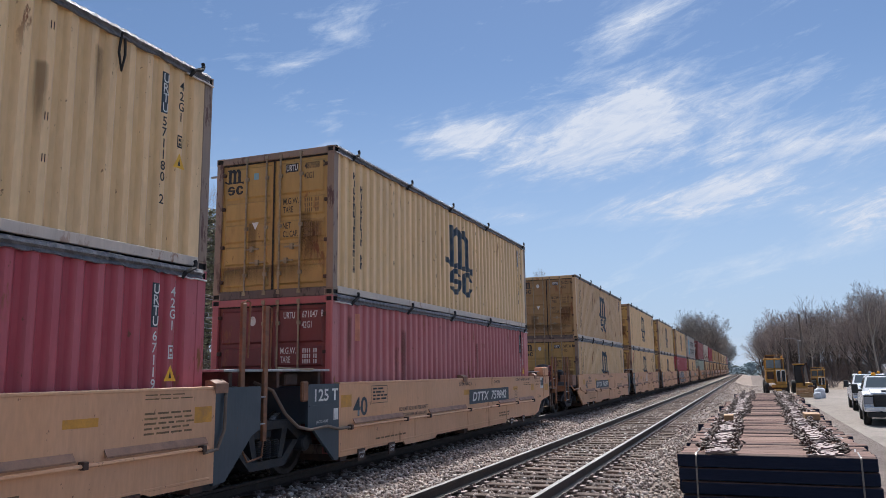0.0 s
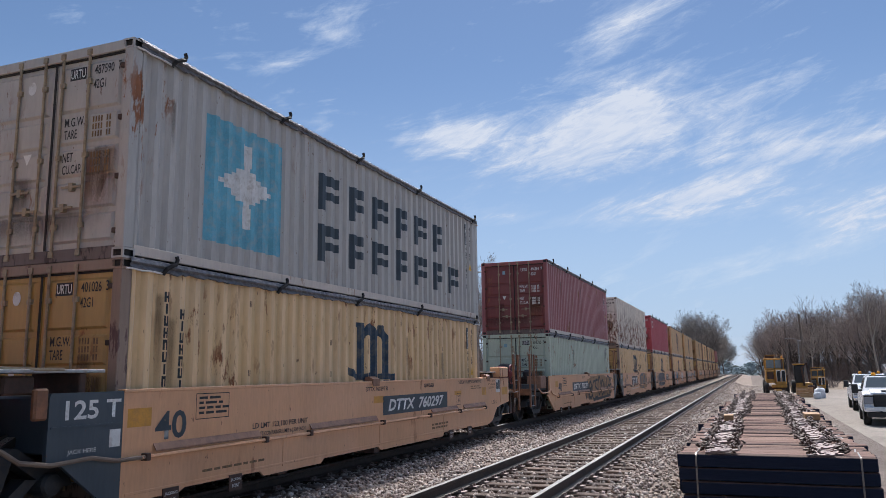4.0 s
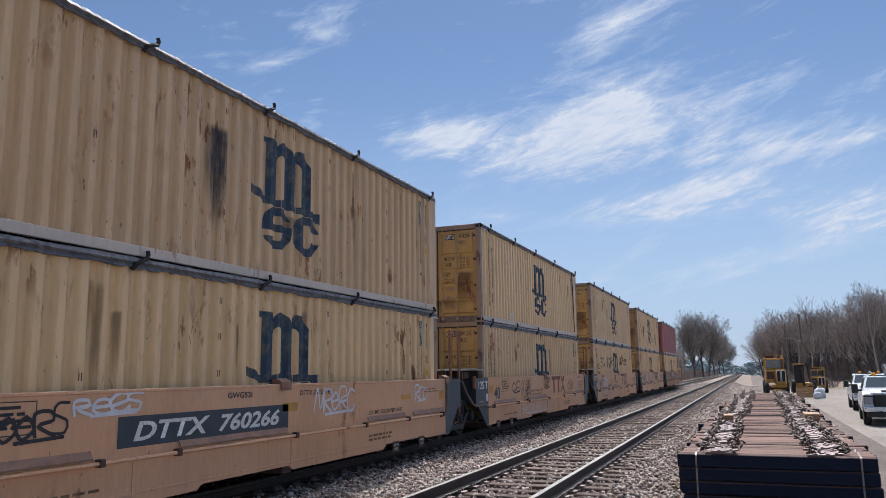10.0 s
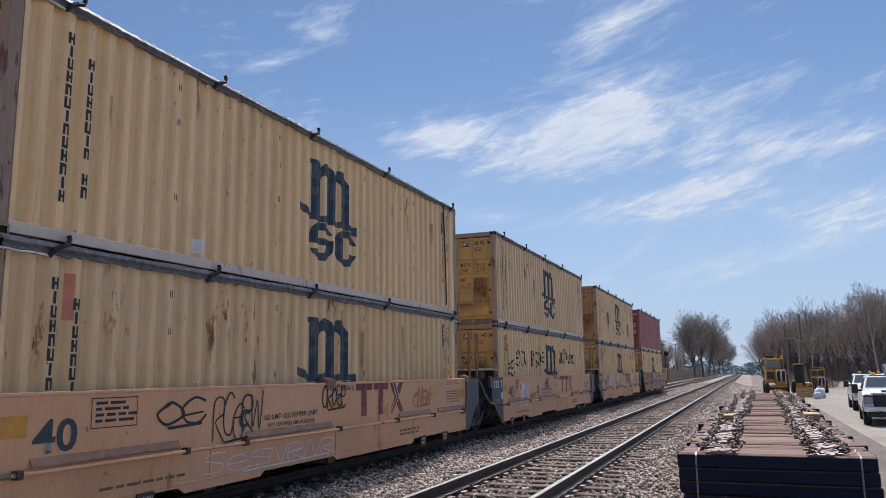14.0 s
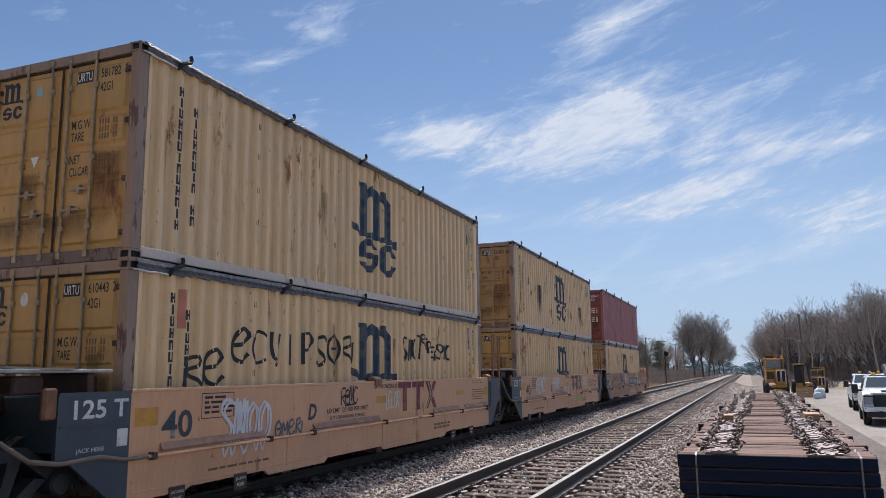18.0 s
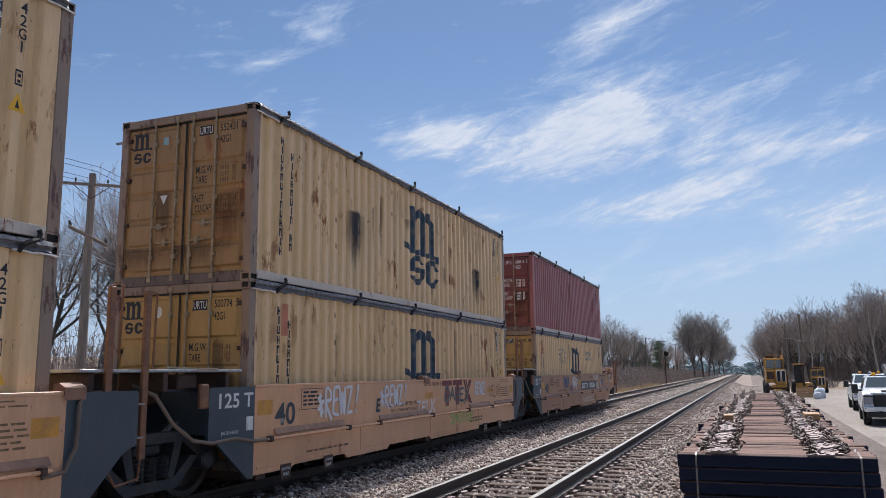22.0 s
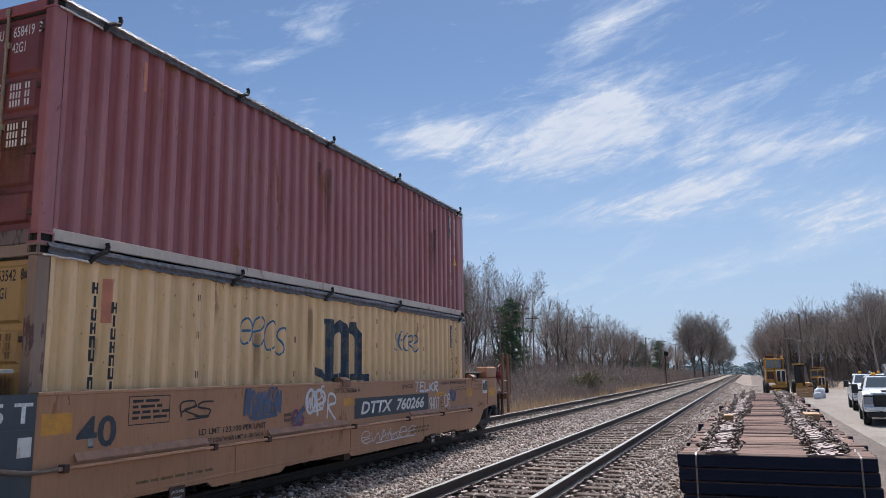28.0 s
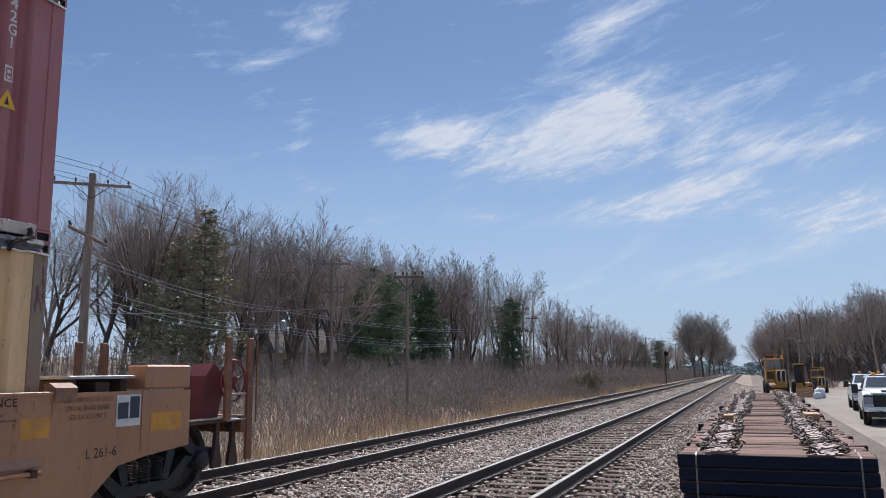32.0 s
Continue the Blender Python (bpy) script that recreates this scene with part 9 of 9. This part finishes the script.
def pickup(x, y, turn, label, beacons=True, bright=True):
    """A large crew-cab pickup facing the railway photographer's end of the lot."""
    t = thing("pickup_truck", label, "pickup truck", "parked pickup trucks", at=pose(x, y, LOT_Z, 0, 0, turn))
    paint = M["white_paint"]
    body = bmnew()
    slab(body, [(0.05, 0.62), (0.0, 0.95), (0.06, 1.24), (1.25, 1.36), (3.55, 1.36), (3.55, 0.5), (2.0, 0.45), (1.45, 0.5), (1.42, 0.85), (0.95, 1.02), (0.5, 0.85), (0.42, 0.58)], -1.0, 1.0)
    bmesh.ops.bevel(body, geom=[e for e in body.edges if abs(e.verts[0].co.x) == abs(e.verts[1].co.x) and e.verts[0].co.x == e.verts[1].co.x], offset=0.05, segments=2, affect="EDGES")
    part("body", body, paint, t)
    part("bed", boxes((-1.0, 1.0, 3.58, 5.75, 0.55, 1.40), bevel=0.05), paint, t)
    hood = bmnew()
    slab(hood, [(0.10, 1.22), (0.12, 1.30), (1.3, 1.42), (1.3, 1.30)], -0.72, 0.72)
    part("hood_bulge", hood, paint, t)
    part("hood_scoop", boxes((-0.32, 0.32, 0.35, 0.75, 1.33, 1.385), bevel=0.015), M["black_plastic"], t)
    # cab with sloping glass
    cab = bmnew()
    v = [cab.verts.new(p) for p in ((-0.95, 1.20, 1.36), (0.95, 1.20, 1.36), (0.95, 3.55, 1.36), (-0.95, 3.55, 1.36), (-0.76, 1.90, 1.93), (0.76, 1.90, 1.93), (0.78, 3.30, 1.95), (-0.78, 3.30, 1.95))]
    for f in ((4, 5, 6, 7), (0, 1, 5, 4), (1, 2, 6, 5), (2, 3, 7, 6), (3, 0, 4, 7)):
        cab.faces.new([v[i] for i in f])
    bmesh.ops.recalc_face_normals(cab, faces=cab.faces[:])
    bmesh.ops.bevel(cab, geom=[e for e in cab.edges if e.is_manifold], offset=0.04, segments=2, affect="EDGES")
    cb = part("cab", cab, paint, t)
    ws = bmnew()
    quad(ws, (-0.86, 1.285, 1.40), (0.86, 1.285, 1.40), (0.71, 1.80, 1.875), (-0.71, 1.80, 1.875))
    for q in ws.verts:
        q.co.y -= 0.012
        q.co.z += 0.012
    part("windscreen", ws, M["windscreen"], cb)
    for s in (-1, 1):
        for a, b in ((1.45, 2.35), (2.45, 3.25)):
            w = bmnew()
            quad(w, (s * 0.945, a + (0.12 if a < 2 else 0), 1.42), (s * 0.945, b, 1.42), (s * 0.805, b, 1.86), (s * 0.805, a + (0.5 if a < 2 else 0.05), 1.86))
            bmesh.ops.recalc_face_normals(w, faces=w.faces[:])
            part("side_window", w, M["windscreen"], cb)
        mir = part("mirror", boxes((*sorted((s * 1.10, s * 1.34)), 1.45, 1.58, 1.25, 1.62), bevel=0.03), M["black_plastic"], t)
        part("mirror_arm", boxes((*sorted((s * 0.95, s * 1.14)), 1.48, 1.54, 1.32, 1.40)), M["black_plastic"], mir)
        part("headlight", boxes((*sorted((s * 0.66, s * 0.985)), -0.035, 0.10, 0.86, 1.14), bevel=0.02), M["lens"], t)
        part("headlight_bezel", boxes((*sorted((s * 0.63, s * 0.66)), -0.03, 0.08, 0.84, 1.16)), M["black_plastic"], t)
        part("tow_hook", boxes((*sorted((s * 0.38, s * 0.46)), -0.16, -0.05, 0.52, 0.60), bevel=0.015), M["black_plastic"], t)
        part("wheel_arch", tube(bmnew(), (s * 0.97, 0.95, 0.55), (s * 1.003, 0.95, 0.55), 0.50, n=24), M["black_plastic"], t)
    part("grille", boxes((-0.65, 0.65, -0.045, 0.08, 0.74, 1.25), bevel=0.03), M["black_plastic"], t)
    for k in range(3):
        part("grille_bar", boxes((-0.62, 0.62, -0.065, -0.043, 0.86 + k * 0.12, 0.90 + k * 0.12), bevel=0.006), M["black_plastic"], t)
    part("hood_trim", boxes((-0.99, 0.99, -0.03, 0.09, 1.14, 1.21), bevel=0.02), M["black_plastic"], t)
    part("bumper", boxes((-1.0, 1.0, -0.14, 0.12, 0.56, 0.76), bevel=0.04), paint if bright else M["chrome"], t)
    part("air_dam", boxes((-0.9, 0.9, -0.04, 0.2, 0.34, 0.56), bevel=0.03), M["black_plastic"], t)
    part("plate_blank", boxes((-0.16, 0.16, -0.15, -0.135, 0.60, 0.74)), M["sign"], t)
    part("underbody", boxes((-0.8, 0.8, 0.5, 5.5, 0.38, 0.6)), M["black_plastic"], t)
    for s in (-1, 1):
        for yy in (0.95, 4.65):
            wheel_of(t, s * 0.88, yy, 0.41, 0.28)
    if beacons:
        for xx in (-0.45, 0.05, 0.45):
            part("beacon", lathe(bmnew(), [(1.95, 0.09), (2.04, 0.09), (2.08, 0.05)], "z", (xx, 2.3, 0), 12), M["amber"] if xx != 0.05 else M["lens"], t)
        part("light_bar", boxes((-0.6, 0.6, 2.22, 2.38, 1.93, 1.96)), M["black_plastic"], t)
    return t


pickup(5.12, 34.9, -4.5, "white crew-cab pickup with amber roof beacons, parked")
pickup(6.03, 46.4, -3.0, "white pickup parked behind another, mirrors out", True, False)

# ---- poles and lamp by the lot ----
utility_pole(5.6, 91.0, 7.3, (), "dark bare leaning wooden pole by the lot", 0.16, (0, -1.8))
utility_pole(4.6, 108.0, 6.4, (), "dark bare wooden pole by the lot", 0.15)
utility_pole(3.6, 118.0, 5.0, (), "dark bare wooden pole by the lot", 0.13)
lamp = thing("street_lamp", "grey double-arm street lamp by the lot", "street lamp", at=pose(4.95, 90.0, LOT_Z))
part("post", tube(bmnew(), (0, 0, 0), (0.05, 0, 5.3), 0.07, 0.05, 10), M["steel"], lamp)
part("arm", pipe(bmnew(), [(0.05, 0, 5.2), (-0.4, -0.1, 5.42), (-0.9, -0.2, 5.45)], 0.035, 6), M["steel"], lamp)
part("head", boxes((-1.25, -0.75, -0.32, -0.08, 5.40, 5.50), bevel=0.03), M["steel"], lamp)
part("head", boxes((0.0, 0.35, -0.25, -0.05, 5.10, 5.20), bevel=0.03), M["steel"], lamp)

shed = thing("shed", "small white shed with a pale metal roof", "shed", at=pose(20.5, 120.0, LOT_Z))
part("wall", boxes((-3, 5, 0, 5, 0, 2.0)), M["whitewall"], shed)
part("roof", slab(bmnew(), [(-0.3, 1.95), (5.3, 1.95), (2.5, 2.75)], -3.3, 5.3), M["steel"], shed)
part("door", boxes((-1.8, -0.8, -0.04, -0.005, 0, 1.8)), M["iron"], shed)

# ---- what moves ----
def motions():
    # the high cloud slides to the left
    walk(CLOUD_LAYER, [(t, pose(0, 0, 0, 0, 0, a)) for t, a in ((0.0, -1.25), (3.0, -0.7), (6.0, -0.2), (9.17, 0.25), (14.0, 0.45), (20.0, 0.65), (26.0, 0.83), (32.0, 1.0))])
    times = [k * 0.5 for k in range(18)] + [9.0 + k / 30 for k in range(13)] + [9.5 + 0.5 * k for k in range(46)]
    for ob, y, z in TRAIN:
        walk(ob, [(t, pose(FAR_X, y + rolled(t), z)) for t in times])
    # the wheels turn with the way that the train has rolled
    turns, t, lastd = [0.0], 0.0, 0.0
    n = 1
    while n <= 32 * FPS:
        t = n / FPS
        d = rolled(t)
        if abs(rolled((n + 1) / FPS) - lastd) / WHEEL_R > radians(62) or n == 32 * FPS:
            turns.append(t)
            lastd = d
        n += 1
    for w in AXLES:
        x, y, z = w.location
        walk(w, [(t, pose(x, y, z, math.degrees(-rolled(t) / WHEEL_R))) for t in turns])


motions()
